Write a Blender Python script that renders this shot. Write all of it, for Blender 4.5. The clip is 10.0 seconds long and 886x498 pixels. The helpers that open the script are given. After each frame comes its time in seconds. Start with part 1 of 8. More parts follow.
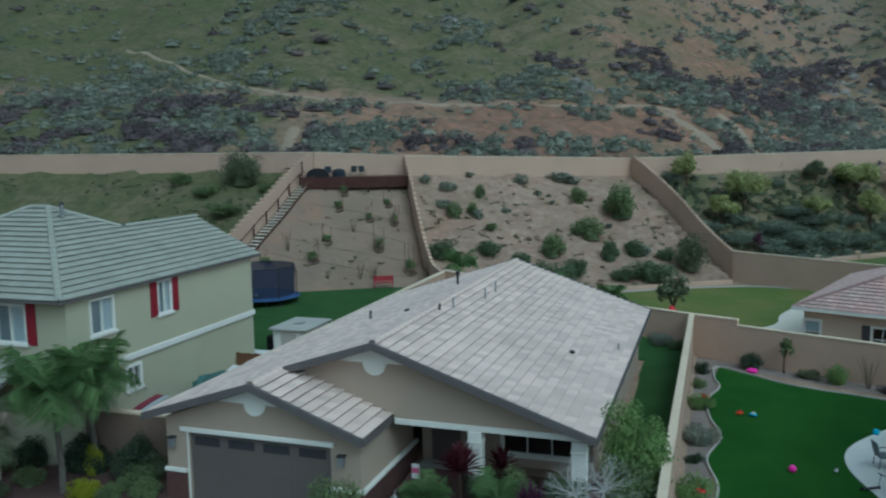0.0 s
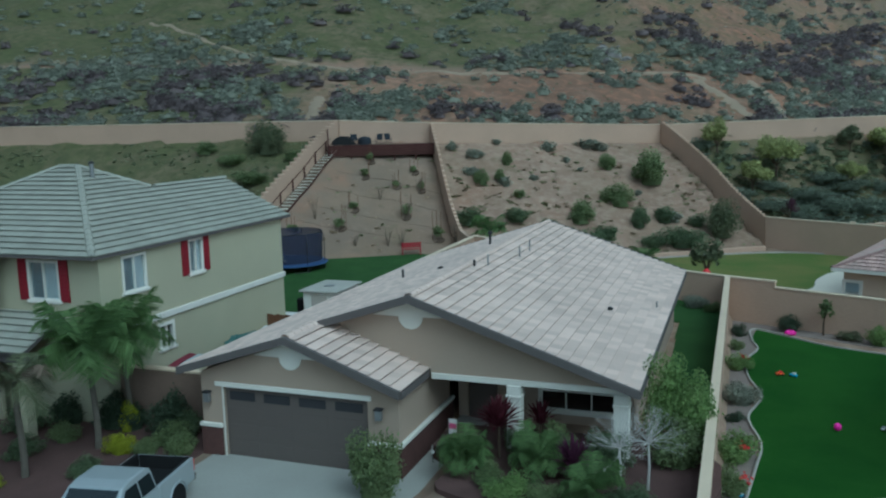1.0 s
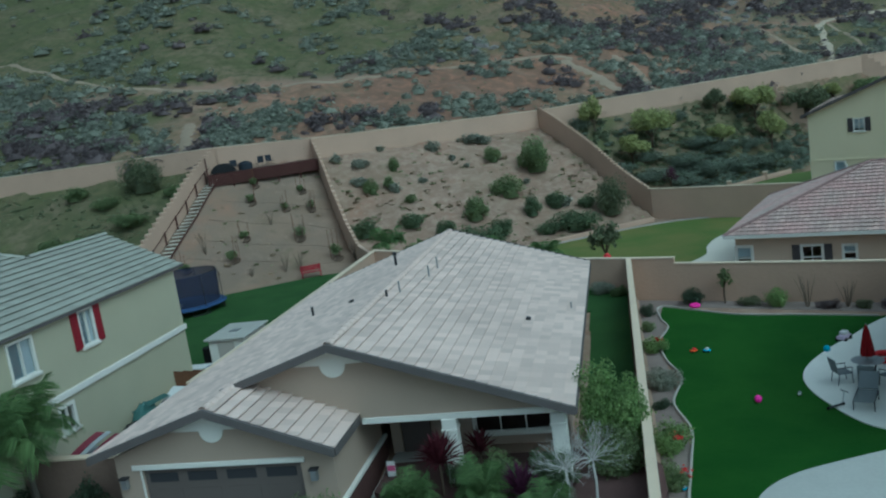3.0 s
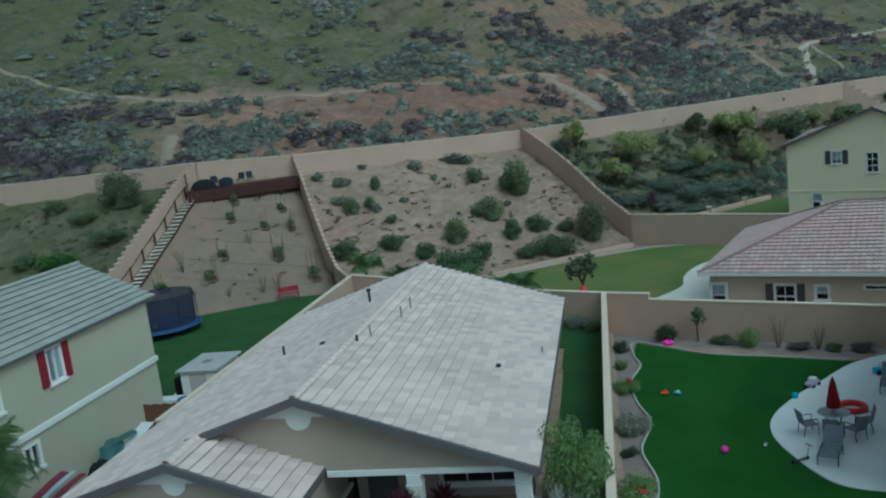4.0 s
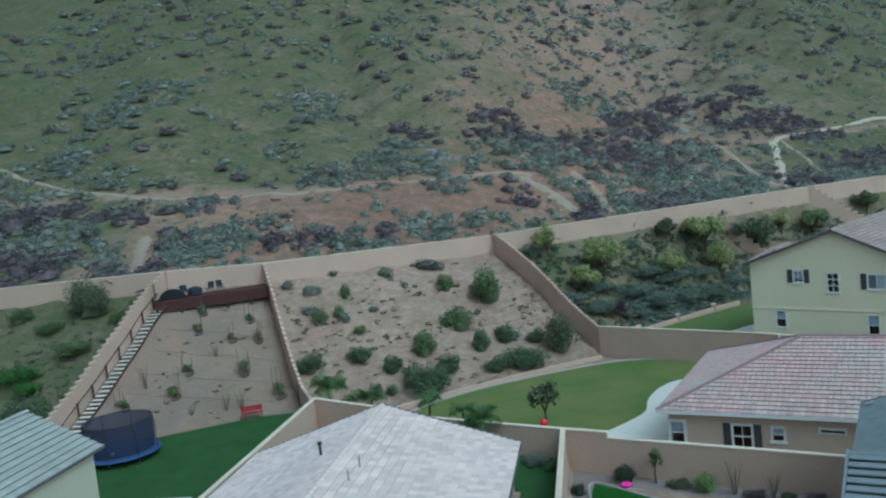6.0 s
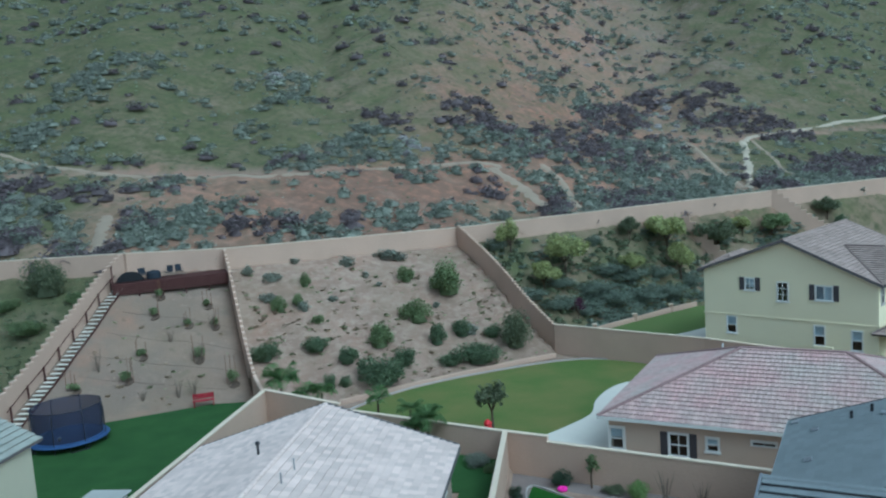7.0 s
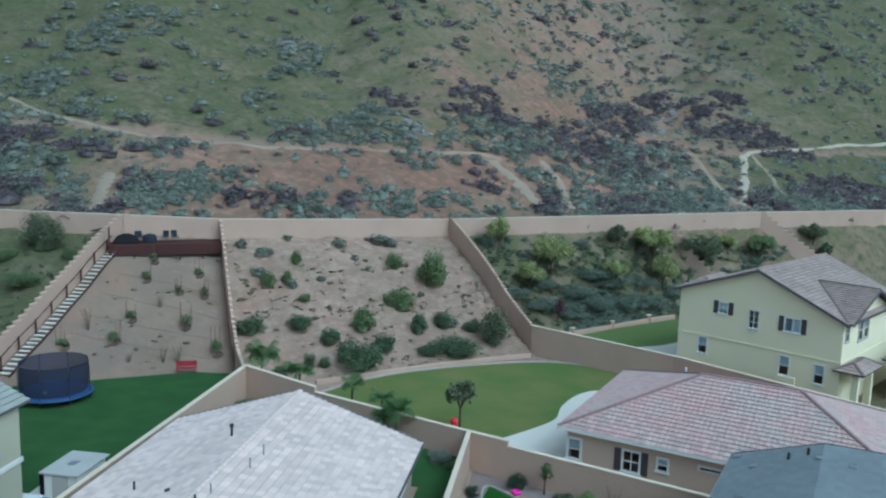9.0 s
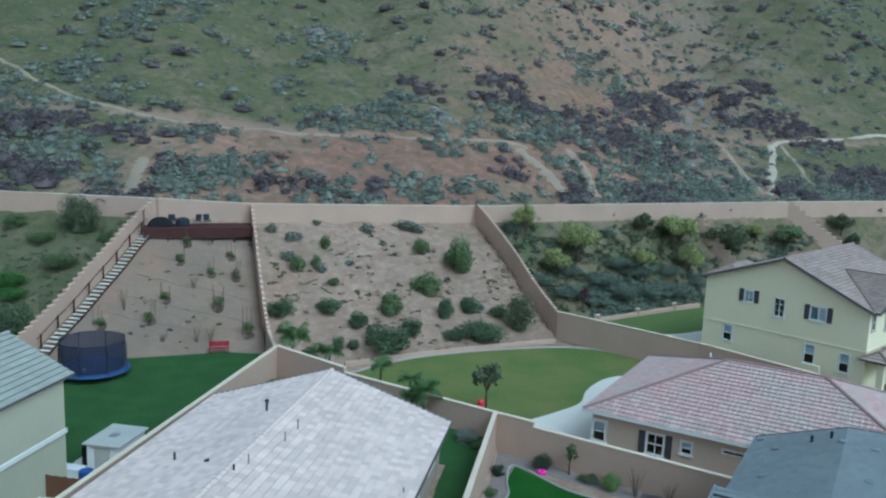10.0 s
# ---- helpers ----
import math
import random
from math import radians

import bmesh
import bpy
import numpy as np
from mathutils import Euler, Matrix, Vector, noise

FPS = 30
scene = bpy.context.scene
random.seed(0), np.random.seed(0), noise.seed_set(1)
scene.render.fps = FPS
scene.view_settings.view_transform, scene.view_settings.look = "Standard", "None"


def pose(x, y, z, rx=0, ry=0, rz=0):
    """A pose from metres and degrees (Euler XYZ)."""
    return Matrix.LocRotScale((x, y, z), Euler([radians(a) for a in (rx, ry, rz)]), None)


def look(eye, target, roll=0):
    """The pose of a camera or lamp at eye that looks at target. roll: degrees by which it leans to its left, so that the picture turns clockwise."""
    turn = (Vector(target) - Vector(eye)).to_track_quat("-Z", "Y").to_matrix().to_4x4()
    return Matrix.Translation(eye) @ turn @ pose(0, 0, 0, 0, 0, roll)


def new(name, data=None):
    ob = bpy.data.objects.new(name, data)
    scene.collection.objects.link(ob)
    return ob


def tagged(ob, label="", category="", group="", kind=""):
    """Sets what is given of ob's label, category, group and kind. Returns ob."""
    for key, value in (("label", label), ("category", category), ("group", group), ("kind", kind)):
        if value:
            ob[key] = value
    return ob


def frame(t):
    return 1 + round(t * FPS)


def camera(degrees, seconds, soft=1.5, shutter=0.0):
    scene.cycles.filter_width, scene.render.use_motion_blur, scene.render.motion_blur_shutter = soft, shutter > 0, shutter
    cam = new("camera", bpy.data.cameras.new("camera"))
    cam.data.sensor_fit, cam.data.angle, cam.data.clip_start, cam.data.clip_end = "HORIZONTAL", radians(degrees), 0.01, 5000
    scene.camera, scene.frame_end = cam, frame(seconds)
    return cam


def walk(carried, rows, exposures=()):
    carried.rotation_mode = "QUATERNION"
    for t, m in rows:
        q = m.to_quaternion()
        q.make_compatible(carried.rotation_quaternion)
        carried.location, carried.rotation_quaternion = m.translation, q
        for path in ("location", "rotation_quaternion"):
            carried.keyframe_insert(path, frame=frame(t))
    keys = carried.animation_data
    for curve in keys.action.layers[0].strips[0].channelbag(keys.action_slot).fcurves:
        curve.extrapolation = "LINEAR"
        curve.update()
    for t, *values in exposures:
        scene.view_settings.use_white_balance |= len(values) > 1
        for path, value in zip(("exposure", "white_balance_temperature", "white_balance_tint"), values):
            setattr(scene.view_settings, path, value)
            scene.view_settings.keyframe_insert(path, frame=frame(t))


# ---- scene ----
cam = camera(56.5, 10.0, soft=2.2, shutter=0.12)
PATH = [
    (0, (0.73, -0.946, 10.749), (0.099, 0.935, 10.501), -0.9),
    (0.5, (0.446, -0.941, 10.132), (-0.417, 0.845, 9.869), -1.3),
    (0.7, (0.333, -0.796, 9.758), (-0.466, 1.01, 9.439), -0.6),
    (1, (0.119, -0.64, 9.899), (-0.561, 1.216, 9.596), -1.4),
    (1.5, (-0.039, -0.303, 9.668), (-0.491, 1.611, 9.305), -2.0),
    (1.6, (-0.205, -0.397, 9.735), (-0.556, 1.532, 9.339), -1.3),
    (1.8, (-0.666, -0.118, 9.847), (-0.941, 1.831, 9.49), -0.2),
    (2, (-0.756, -0.237, 9.959), (-1.11, 1.706, 9.642), -5.8),
    (2.2, (-0.597, -0.213, 10.048), (-0.967, 1.727, 9.738), -8.4),
    (3.3, (-0.584, 0.222, 11.394), (-1.026, 2.143, 11.052), -8.3),
    (3.5, (-0.363, 0.229, 11.62), (-0.792, 2.155, 11.293), -8.2),
    (4, (0.026, 0.497, 12.452), (-0.37, 2.429, 12.118), -7.0),
    (4.5, (0.527, 0.851, 13.182), (0.158, 2.8, 12.931), -5.9),
    (5, (1.122, 1.082, 14.211), (0.753, 3.027, 13.924), -4.7),
    (5.5, (1.664, 1.251, 15.053), (1.319, 3.21, 14.844), -4.4),
    (5.7, (1.679, 1.182, 15.565), (1.331, 3.144, 15.391), -6.4),
    (6.8, (3.21, 0.861, 16.883), (2.894, 2.824, 16.667), -5.5),
    (7, (3.55, 1.024, 17.29), (3.252, 2.988, 17.058), -4.0),
    (7.5, (4.013, 0.715, 17.966), (3.747, 2.685, 17.741), -2.3),
    (8, (4.47, 0.353, 18.609), (4.218, 2.321, 18.355), -0.3),
    (8.5, (4.706, -0.144, 19.128), (4.455, 1.819, 18.837), 2.2),
    (9, (4.568, -0.624, 19.429), (4.277, 1.332, 19.131), 1.9),
    (9.5, (4.445, -1.181, 19.434), (4.086, 0.762, 19.128), 2.1),
    (10, (4.399, -1.64, 19.256), (4.054, 0.302, 18.93), 2.2),
]
walk(cam, [(t, look(eye, target, roll)) for t, eye, target, roll in PATH],
     exposures=[(0, -0.27, 4810, -14), (1.0, -0.28, 4810, -15), (3.5, -0.31, 4720, -18), (4.5, -0.20, 4690, -16), (7.0, 0.24, 4590, -10), (10, 0.27, 4580, -9)])

# world: overcast sky and one weak broad sun
world = bpy.data.worlds.new("overcast_sky")
scene.world = world
world.use_nodes = True
wn, wl = world.node_tree.nodes, world.node_tree.links
sky = wn.new("ShaderNodeTexSky")
sky.sky_type = "NISHITA"
sky.sun_disc = False
sky.sun_elevation, sky.sun_rotation = radians(48), radians(129)
sky.air_density, sky.dust_density = 1.0, 4.0
hs = wn.new("ShaderNodeHueSaturation")
hs.inputs["Saturation"].default_value = 0.3
wl.new(sky.outputs[0], hs.inputs["Color"])
wl.new(hs.outputs[0], wn["Background"].inputs[0])
wn["Background"].inputs[1].default_value = 0.121
sun = new("sun", bpy.data.lights.new("sun", "SUN"))
sun.data.energy, sun.data.angle, sun.data.color = 0.6, radians(40), (1.0, 0.97, 0.94)
sun.matrix_world = look((32, -26, 50), (0, 0, 0))

# ---- small builders ----
rnd = random.Random(7)


def material(name, base, rough=0.85, second=None, scale=3.0, fine=40.0, amount=0.35, bump=0.15, metal=0.0, island=0.0, obrand=0.0):
    """Two scales of colour variation and a fine relief."""
    m = bpy.data.materials.new(name)
    m.use_nodes = True
    n, l = m.node_tree.nodes, m.node_tree.links
    b = n["Principled BSDF"]
    b.inputs["Roughness"].default_value, b.inputs["Metallic"].default_value = rough, metal
    b.inputs["Specular IOR Level"].default_value = 0.3 if rough < 0.8 else 0.08
    geo = n.new("ShaderNodeNewGeometry")
    pos = geo.outputs["Position"]
    second = second or [c * 0.62 for c in base]

    def noisy(s, detail):
        t = n.new("ShaderNodeTexNoise")
        t.inputs["Scale"].default_value, t.inputs["Detail"].default_value = s, detail
        l.new(pos, t.inputs["Vector"])
        return t.outputs["Fac"]

    def mixed(fac, a, c):
        x = n.new("ShaderNodeMix")
        x.data_type = "RGBA"
        for sock, v in ((x.inputs[0], fac), (x.inputs[6], a), (x.inputs[7], c)):
            if isinstance(v, bpy.types.NodeSocket):
                l.new(v, sock)
            else:
                sock.default_value = (*v, 1) if isinstance(v, (tuple, list)) else v
        return x.outputs[2]

    def ramp(v, lo, hi):
        r = n.new("ShaderNodeMapRange")
        r.inputs[1].default_value, r.inputs[2].default_value = lo, hi
        l.new(v, r.inputs[0])
        return r.outputs[0]

    big, small = ramp(noisy(scale, 4), 0.35, 0.7), ramp(noisy(fine, 3), 0.3, 0.75)
    col = mixed(big, tuple(base), tuple(base[i] * (1 - amount) + second[i] * amount for i in range(3)))
    col = mixed(small, col, mixed(amount * 0.6, col, tuple(second)))
    for strength, source in ((island, geo.outputs["Random Per Island"]), (obrand, None)):
        if strength:
            if source is None:
                source = n.new("ShaderNodeObjectInfo").outputs["Random"]
            hsv = n.new("ShaderNodeHueSaturation")
            r = n.new("ShaderNodeMapRange")
            r.inputs[3].default_value, r.inputs[4].default_value = 1 - strength, 1 + strength
            l.new(source, r.inputs[0])
            l.new(r.outputs[0], hsv.inputs["Value"])
            l.new(col, hsv.inputs["Color"])
            col = hsv.outputs[0]
    l.new(col, b.inputs["Base Color"])
    if bump:
        bp = n.new("ShaderNodeBump")
        bp.inputs["Strength"].default_value, bp.inputs["Distance"].default_value = bump, 0.03
        l.new(small, bp.inputs["Height"])
        l.new(bp.outputs[0], b.inputs["Normal"])
    return m


def glass(name):
    m = bpy.data.materials.new(name)
    m.use_nodes = True
    n, l = m.node_tree.nodes, m.node_tree.links
    out = n["Material Output"]
    n.remove(n["Principled BSDF"])
    mix, lw, tr, gl, pw = (n.new("ShaderNode" + k) for k in ("MixShader", "LayerWeight", "BsdfTransparent", "BsdfGlossy", "Math"))
    pw.operation = "MULTIPLY_ADD"
    pw.inputs[1].default_value, pw.inputs[2].default_value = 0.35, 0.05
    lw.inputs[0].default_value = 0.35
    tr.inputs[0].default_value = (0.86, 0.9, 0.92, 1)
    gl.inputs["Roughness"].default_value = 0.05
    for a, c in ((lw.outputs["Facing"], pw.inputs[0]), (pw.outputs[0], mix.inputs[0]), (tr.outputs[0], mix.inputs[1]), (gl.outputs[0], mix.inputs[2]), (mix.outputs[0], out.inputs[0])):
        l.new(a, c)
    return m


def leafy(name, a, b, rough=0.7, spread=0.3, scale=0.8):
    m = material(name, a, rough, b, scale, 9.0, 0.8, 0.0, island=spread)
    n, l = m.node_tree.nodes, m.node_tree.links
    bs, out = n["Principled BSDF"], n["Material Output"]
    mix, tr = n.new("ShaderNodeMixShader"), n.new("ShaderNodeBsdfTranslucent")
    mix.inputs[0].default_value = 0.5
    l.new(bs.inputs["Base Color"].links[0].from_socket, tr.inputs[0])
    l.new(bs.outputs[0], mix.inputs[1])
    l.new(tr.outputs[0], mix.inputs[2])
    l.new(mix.outputs[0], out.inputs[0])
    return m


def mesh(name, verts, faces, mat):
    me = bpy.data.meshes.new(name)
    me.from_pydata([tuple(v) for v in verts], [], [tuple(f) for f in faces])
    me.update()
    if mat is not None:
        me.materials.append(mat)
    return me


def part(name, bm, mat, parent, label="", m=None, smooth=False):
    """One mesh object under a thing or a part. bm: a bmesh or a mesh."""
    if isinstance(bm, bmesh.types.BMesh):
        me = bpy.data.meshes.new(name)
        bmesh.ops.recalc_face_normals(bm, faces=bm.faces)
        bm.to_mesh(me)
        bm.free()
        me.materials.append(mat)
    else:
        me = bm
    if smooth:
        me.polygons.foreach_set("use_smooth", [True] * len(me.polygons))
    ob = new(name, me)
    if parent is not None:
        ob.parent = parent
    if m is not None:
        ob.matrix_basis = m
    return tagged(ob, label)


def thing(name, m, label, category, group="", kind=""):
    ob = new(name)
    ob.empty_display_size = 0.3
    ob.matrix_basis = m
    return tagged(ob, label, category, group, kind)


def add_box(bm, x0, x1, y0, y1, z0, z1, bevel=0.0, m=None):
    r = bmesh.ops.create_cube(bm, size=1.0)
    vs = r["verts"]
    for v in vs:
        v.co = Vector(((x0 + x1) / 2 + v.co.x * (x1 - x0), (y0 + y1) / 2 + v.co.y * (y1 - y0), (z0 + z1) / 2 + v.co.z * (z1 - z0)))
    if bevel:
        es = list({e for v in vs for e in v.link_edges})
        out = bmesh.ops.bevel(bm, geom=es, offset=bevel, segments=2, affect="EDGES", profile=0.5)
        vs = list({v for f in out["faces"] for v in f.verts} | {v for v in vs if v.is_valid})
    if m is not None:
        for v in vs:
            v.co = m @ v.co
    return vs


def box(x0, x1, y0, y1, z0, z1, bevel=0.0, m=None):
    bm = bmesh.new()
    add_box(bm, x0, x1, y0, y1, z0, z1, bevel, m)
    return bm


def add_tube(bm, pts, radii, sides=7, cap=True):
    """A tapered tube along points."""
    rings = []
    pts = [Vector(p) for p in pts]
    for i, p in enumerate(pts):
        d = (pts[min(i + 1, len(pts) - 1)] - pts[max(i - 1, 0)]).normalized()
        a = d.cross(Vector((0.31, 0.95, 0.1))).normalized()
        b = d.cross(a)
        r = radii[i] if isinstance(radii, (list, tuple)) else radii
        rings.append([bm.verts.new(p + r * (math.cos(k * 2 * math.pi / sides) * a + math.sin(k * 2 * math.pi / sides) * b)) for k in range(sides)])
    for q, w in zip(rings, rings[1:]):
        for k in range(sides):
            bm.faces.new((q[k], q[(k + 1) % sides], w[(k + 1) % sides], w[k]))
    if cap:
        bm.faces.new(rings[0])
        bm.faces.new(rings[-1])


def tube(pts, radii, sides=7):
    bm = bmesh.new()
    add_tube(bm, pts, radii, sides)
    return bm


def prism(outline, z0, z1, bevel=0.0):
    """An upright prism over a flat outline (x, y)."""
    bm = bmesh.new()
    f = bm.faces.new([bm.verts.new((x, y, z0)) for x, y in outline])
    r = bmesh.ops.extrude_face_region(bm, geom=[f])
    for v in r["geom"]:
        if isinstance(v, bmesh.types.BMVert):
            v.co.z = z1
    if bevel:
        top = [e for e in bm.edges if all(v.co.z == z1 for v in e.verts)]
        bmesh.ops.bevel(bm, geom=top, offset=bevel, segments=2, affect="EDGES", profile=0.5)
    return bm


def lathe(profile, sides=20):
    """A turned body from (radius, z)."""
    bm = bmesh.new()
    rings = [[bm.verts.new((r * math.cos(k * 2 * math.pi / sides), r * math.sin(k * 2 * math.pi / sides), z)) for k in range(sides)] for r, z in profile]
    for q, w in zip(rings, rings[1:]):
        for k in range(sides):
            bm.faces.new((q[k], q[(k + 1) % sides], w[(k + 1) % sides], w[k]))
    bm.faces.new(rings[0])
    bm.faces.new(rings[-1])
    return bm


def smoothstep(f):
    f = np.clip(f, 0, 1)
    return f * f * (3 - 2 * f)


def spline(pts, n=8):
    """A smooth line through flat points."""
    out = []
    p = [Vector((*q, 0)) for q in pts]
    for i in range(len(p) - 1):
        a, b, c, d = p[max(i - 1, 0)], p[i], p[i + 1], p[min(i + 2, len(p) - 1)]
        for k in range(n):
            t = k / n
            v = 0.5 * (2 * b + (c - a) * t + (2 * a - 5 * b + 4 * c - d) * t * t + (3 * b - a - 3 * c + d) * t ** 3)
            out.append((v.x, v.y))
    out.append(tuple(pts[-1]))
    return out

# ---- materials ----
STUCCO_TAN = material("stucco_tan", (0.452, 0.432, 0.314), 0.95, (0.383, 0.363, 0.264), 0.5, 30, 0.4, 0.25)
STUCCO_BROWN = material("stucco_brown", (0.40, 0.32, 0.255), 0.95, (0.33, 0.265, 0.21), 0.5, 30, 0.35, 0.25)
STUCCO_PALE = material("stucco_pale", (0.47, 0.43, 0.38), 0.95, (0.40, 0.36, 0.31), 0.5, 30, 0.3, 0.25)
STUCCO_YELLOW = material("stucco_yellow", (0.82, 0.74, 0.50), 0.95, (0.73, 0.65, 0.43), 0.4, 30, 0.3, 0.25)
STUCCO_BEIGE = material("stucco_beige", (0.56, 0.44, 0.33), 0.95, (0.48, 0.37, 0.275), 0.5, 30, 0.3, 0.25)
TRIM_WHITE = material("trim_white", (0.74, 0.72, 0.66), 0.7, (0.6, 0.58, 0.52), 0.8, 12, 0.25, 0.05)
BLOCK = material("block_wall", (0.50, 0.355, 0.265), 0.95, (0.40, 0.29, 0.22), 0.35, 7, 0.5, 0.3)
BLOCK_CAP = material("block_cap", (0.70, 0.58, 0.43), 0.9, (0.56, 0.46, 0.35), 0.8, 12, 0.4, 0.2)
BLOCK_BROWN = material("block_brown", (0.20, 0.145, 0.115), 0.95, (0.14, 0.10, 0.085), 0.5, 8, 0.5, 0.3)
BLOCK_STEP_CAP = material("block_step_cap", (0.62, 0.46, 0.35), 0.95, (0.50, 0.37, 0.28), 0.8, 12, 0.4, 0.2)
ROOF_GREY = material("roof_tile_grey", (0.725, 0.580, 0.505), 0.75, (0.575, 0.460, 0.400), 0.30, 14, 0.65, 0.15, island=0.13)
ROOF_GREY_ONE = material("roof_tile_grey_single", (0.725, 0.580, 0.505), 0.75, (0.575, 0.460, 0.400), 0.30, 14, 0.65, 0.15, obrand=0.13)
ROOF_GREEN = material("roof_tile_grey_green", (0.375, 0.375, 0.325), 0.85, (0.29, 0.29, 0.25), 0.5, 14, 0.5, 0.15, island=0.07)
ROOF_GREEN_ONE = material("roof_tile_grey_green_single", (0.375, 0.375, 0.325), 0.85, (0.29, 0.29, 0.25), 0.5, 14, 0.5, 0.15, obrand=0.07)
ROOF_PINK = material("roof_tile_pink", (0.52, 0.325, 0.30), 0.85, (0.46, 0.385, 0.335), 0.45, 14, 0.9, 0.15, island=0.15)
ROOF_PINK_ONE = material("roof_tile_pink_single", (0.52, 0.325, 0.30), 0.85, (0.46, 0.385, 0.335), 0.45, 14, 0.9, 0.15, obrand=0.15)
# cap colour darkened to stand for the shadow gaps under the caps
CAP_PINK_SHADE = material("ridge_tile_shade_pink", (0.30, 0.20, 0.185), 0.9, (0.22, 0.145, 0.135), 2, 14, 0.6, 0.2)
# gap shade painted into the cap colour of the dusty roof
CAP_DUST_SHADE = material("ridge_tile_shade_dust", (0.22, 0.17, 0.15), 0.9, (0.17, 0.13, 0.115), 2, 14, 0.6, 0.2)
ROOF_BLUE = material("roof_shingle_blue_grey", (0.225, 0.24, 0.24), 0.85, (0.185, 0.20, 0.20), 0.35, 10, 0.6, 0.15, island=0.06)
ROOF_BLUE_ONE = material("roof_shingle_blue_grey_single", (0.225, 0.24, 0.24), 0.85, (0.185, 0.20, 0.20), 0.35, 10, 0.6, 0.15, obrand=0.06)
ROOF_DUST = material("roof_tile_dusty", (0.39, 0.30, 0.255), 0.85, (0.30, 0.24, 0.205), 0.6, 14, 0.5, 0.15, island=0.14)
ROOF_DUST_ONE = material("roof_tile_dusty_single", (0.39, 0.30, 0.255), 0.85, (0.30, 0.24, 0.205), 0.6, 14, 0.5, 0.15, obrand=0.14)
FASCIA = material("fascia_grey", (0.135, 0.122, 0.12), 0.8, None, 1, 20, 0.3, 0.05)
PANE = glass("window_glass")
BLIND = material("window_blind", (0.78, 0.82, 0.82), 0.9, None, 2, 30, 0.15, 0.05)
DARK_ROOM = material("dark_interior", (0.05, 0.05, 0.055), 0.9, None, 1, 5, 0.2, 0)
SHUTTER_RED = material("shutter_red", (0.21, 0.010, 0.022), 0.6, (0.15, 0.01, 0.018), 1, 15, 0.4, 0.05)
SHUTTER_DARK = material("shutter_dark", (0.07, 0.06, 0.06), 0.6, None, 1, 15, 0.3, 0.05)
GARAGE_BROWN = material("garage_door_brown", (0.125, 0.105, 0.095), 0.6, (0.10, 0.085, 0.08), 0.7, 18, 0.3, 0.05)
BRICK = material("brick_dark", (0.110, 0.060, 0.054), 0.9, (0.075, 0.046, 0.042), 4, 30, 0.5, 0.2)
CONCRETE = material("concrete", (0.46, 0.45, 0.41), 0.9, (0.36, 0.35, 0.32), 0.5, 12, 0.45, 0.15)
DRIVE = material("driveway_concrete", (0.38, 0.38, 0.35), 0.9, (0.30, 0.30, 0.275), 0.5, 12, 0.5, 0.15)
CONCRETE_PALE = material("concrete_pale", (0.70, 0.655, 0.56), 0.9, (0.58, 0.54, 0.46), 0.4, 12, 0.4, 0.12)
CURB = material("curb_mow_strip", (0.42, 0.39, 0.35), 0.9, (0.33, 0.31, 0.28), 1, 12, 0.4, 0.15)
MULCH_DARK = material("mulch_dark_red", (0.125, 0.078, 0.072), 0.95, (0.070, 0.046, 0.042), 0.8, 16, 0.6, 0.4)
MULCH = material("mulch_bed", (0.27, 0.225, 0.20), 0.95, (0.17, 0.135, 0.12), 0.8, 16, 0.6, 0.4)
LAWN_DARK = material("lawn_turf_dark", (0.034, 0.098, 0.014), 0.95, (0.018, 0.062, 0.009), 0.4, 14, 0.75, 0.4)
LAWN_LEFT = material("lawn_turf_left", (0.054, 0.108, 0.032), 0.9, (0.032, 0.070, 0.022), 0.5, 14, 0.7, 0.4)
LAWN_MID = material("lawn_patchy", (0.085, 0.145, 0.035), 0.9, (0.18, 0.175, 0.06), 0.25, 9, 0.9, 0.3)
LAWN_FAR = material("lawn_far", (0.115, 0.170, 0.050), 0.9, (0.14, 0.15, 0.06), 0.4, 14, 0.6, 0.3)
WOOD_DARK = material("wood_dark_red", (0.085, 0.040, 0.035), 0.8, (0.06, 0.03, 0.027), 2, 20, 0.5, 0.2)
WOOD_BROWN = material("wood_brown", (0.16, 0.085, 0.05), 0.85, (0.10, 0.055, 0.035), 2, 20, 0.5, 0.2)
WOOD_GREY = material("wood_grey", (0.36, 0.34, 0.31), 0.85, (0.27, 0.25, 0.23), 2, 20, 0.5, 0.2)
METAL_DARK = material("metal_dark", (0.05, 0.05, 0.055), 0.5, None, 2, 20, 0.3, 0.02, metal=0.4)
METAL_GREY = material("metal_grey", (0.33, 0.34, 0.35), 0.45, None, 2, 20, 0.3, 0.02, metal=0.6)
RUBBER = material("rubber_black", (0.02, 0.02, 0.021), 0.85, None, 3, 25, 0.3, 0.1)
PLASTIC_BLUE = material("plastic_blue", (0.025, 0.075, 0.26), 0.45, None, 2, 20, 0.3, 0)
PLASTIC_RED = material("plastic_red", (0.55, 0.02, 0.03), 0.45, None, 2, 20, 0.2, 0)
PLASTIC_PINK = material("plastic_pink", (0.85, 0.03, 0.42), 0.45, None, 2, 20, 0.15, 0)
PLASTIC_ORANGE = material("plastic_orange", (0.75, 0.12, 0.02), 0.45, None, 2, 20, 0.15, 0)
PLASTIC_WHITE = material("plastic_white", (0.70, 0.70, 0.68), 0.5, None, 2, 20, 0.2, 0)
PLASTIC_CYAN = material("plastic_cyan", (0.08, 0.42, 0.62), 0.45, None, 2, 20, 0.2, 0)
FABRIC_RED = material("fabric_dark_red", (0.24, 0.015, 0.02), 0.85, None, 2, 30, 0.4, 0.15)
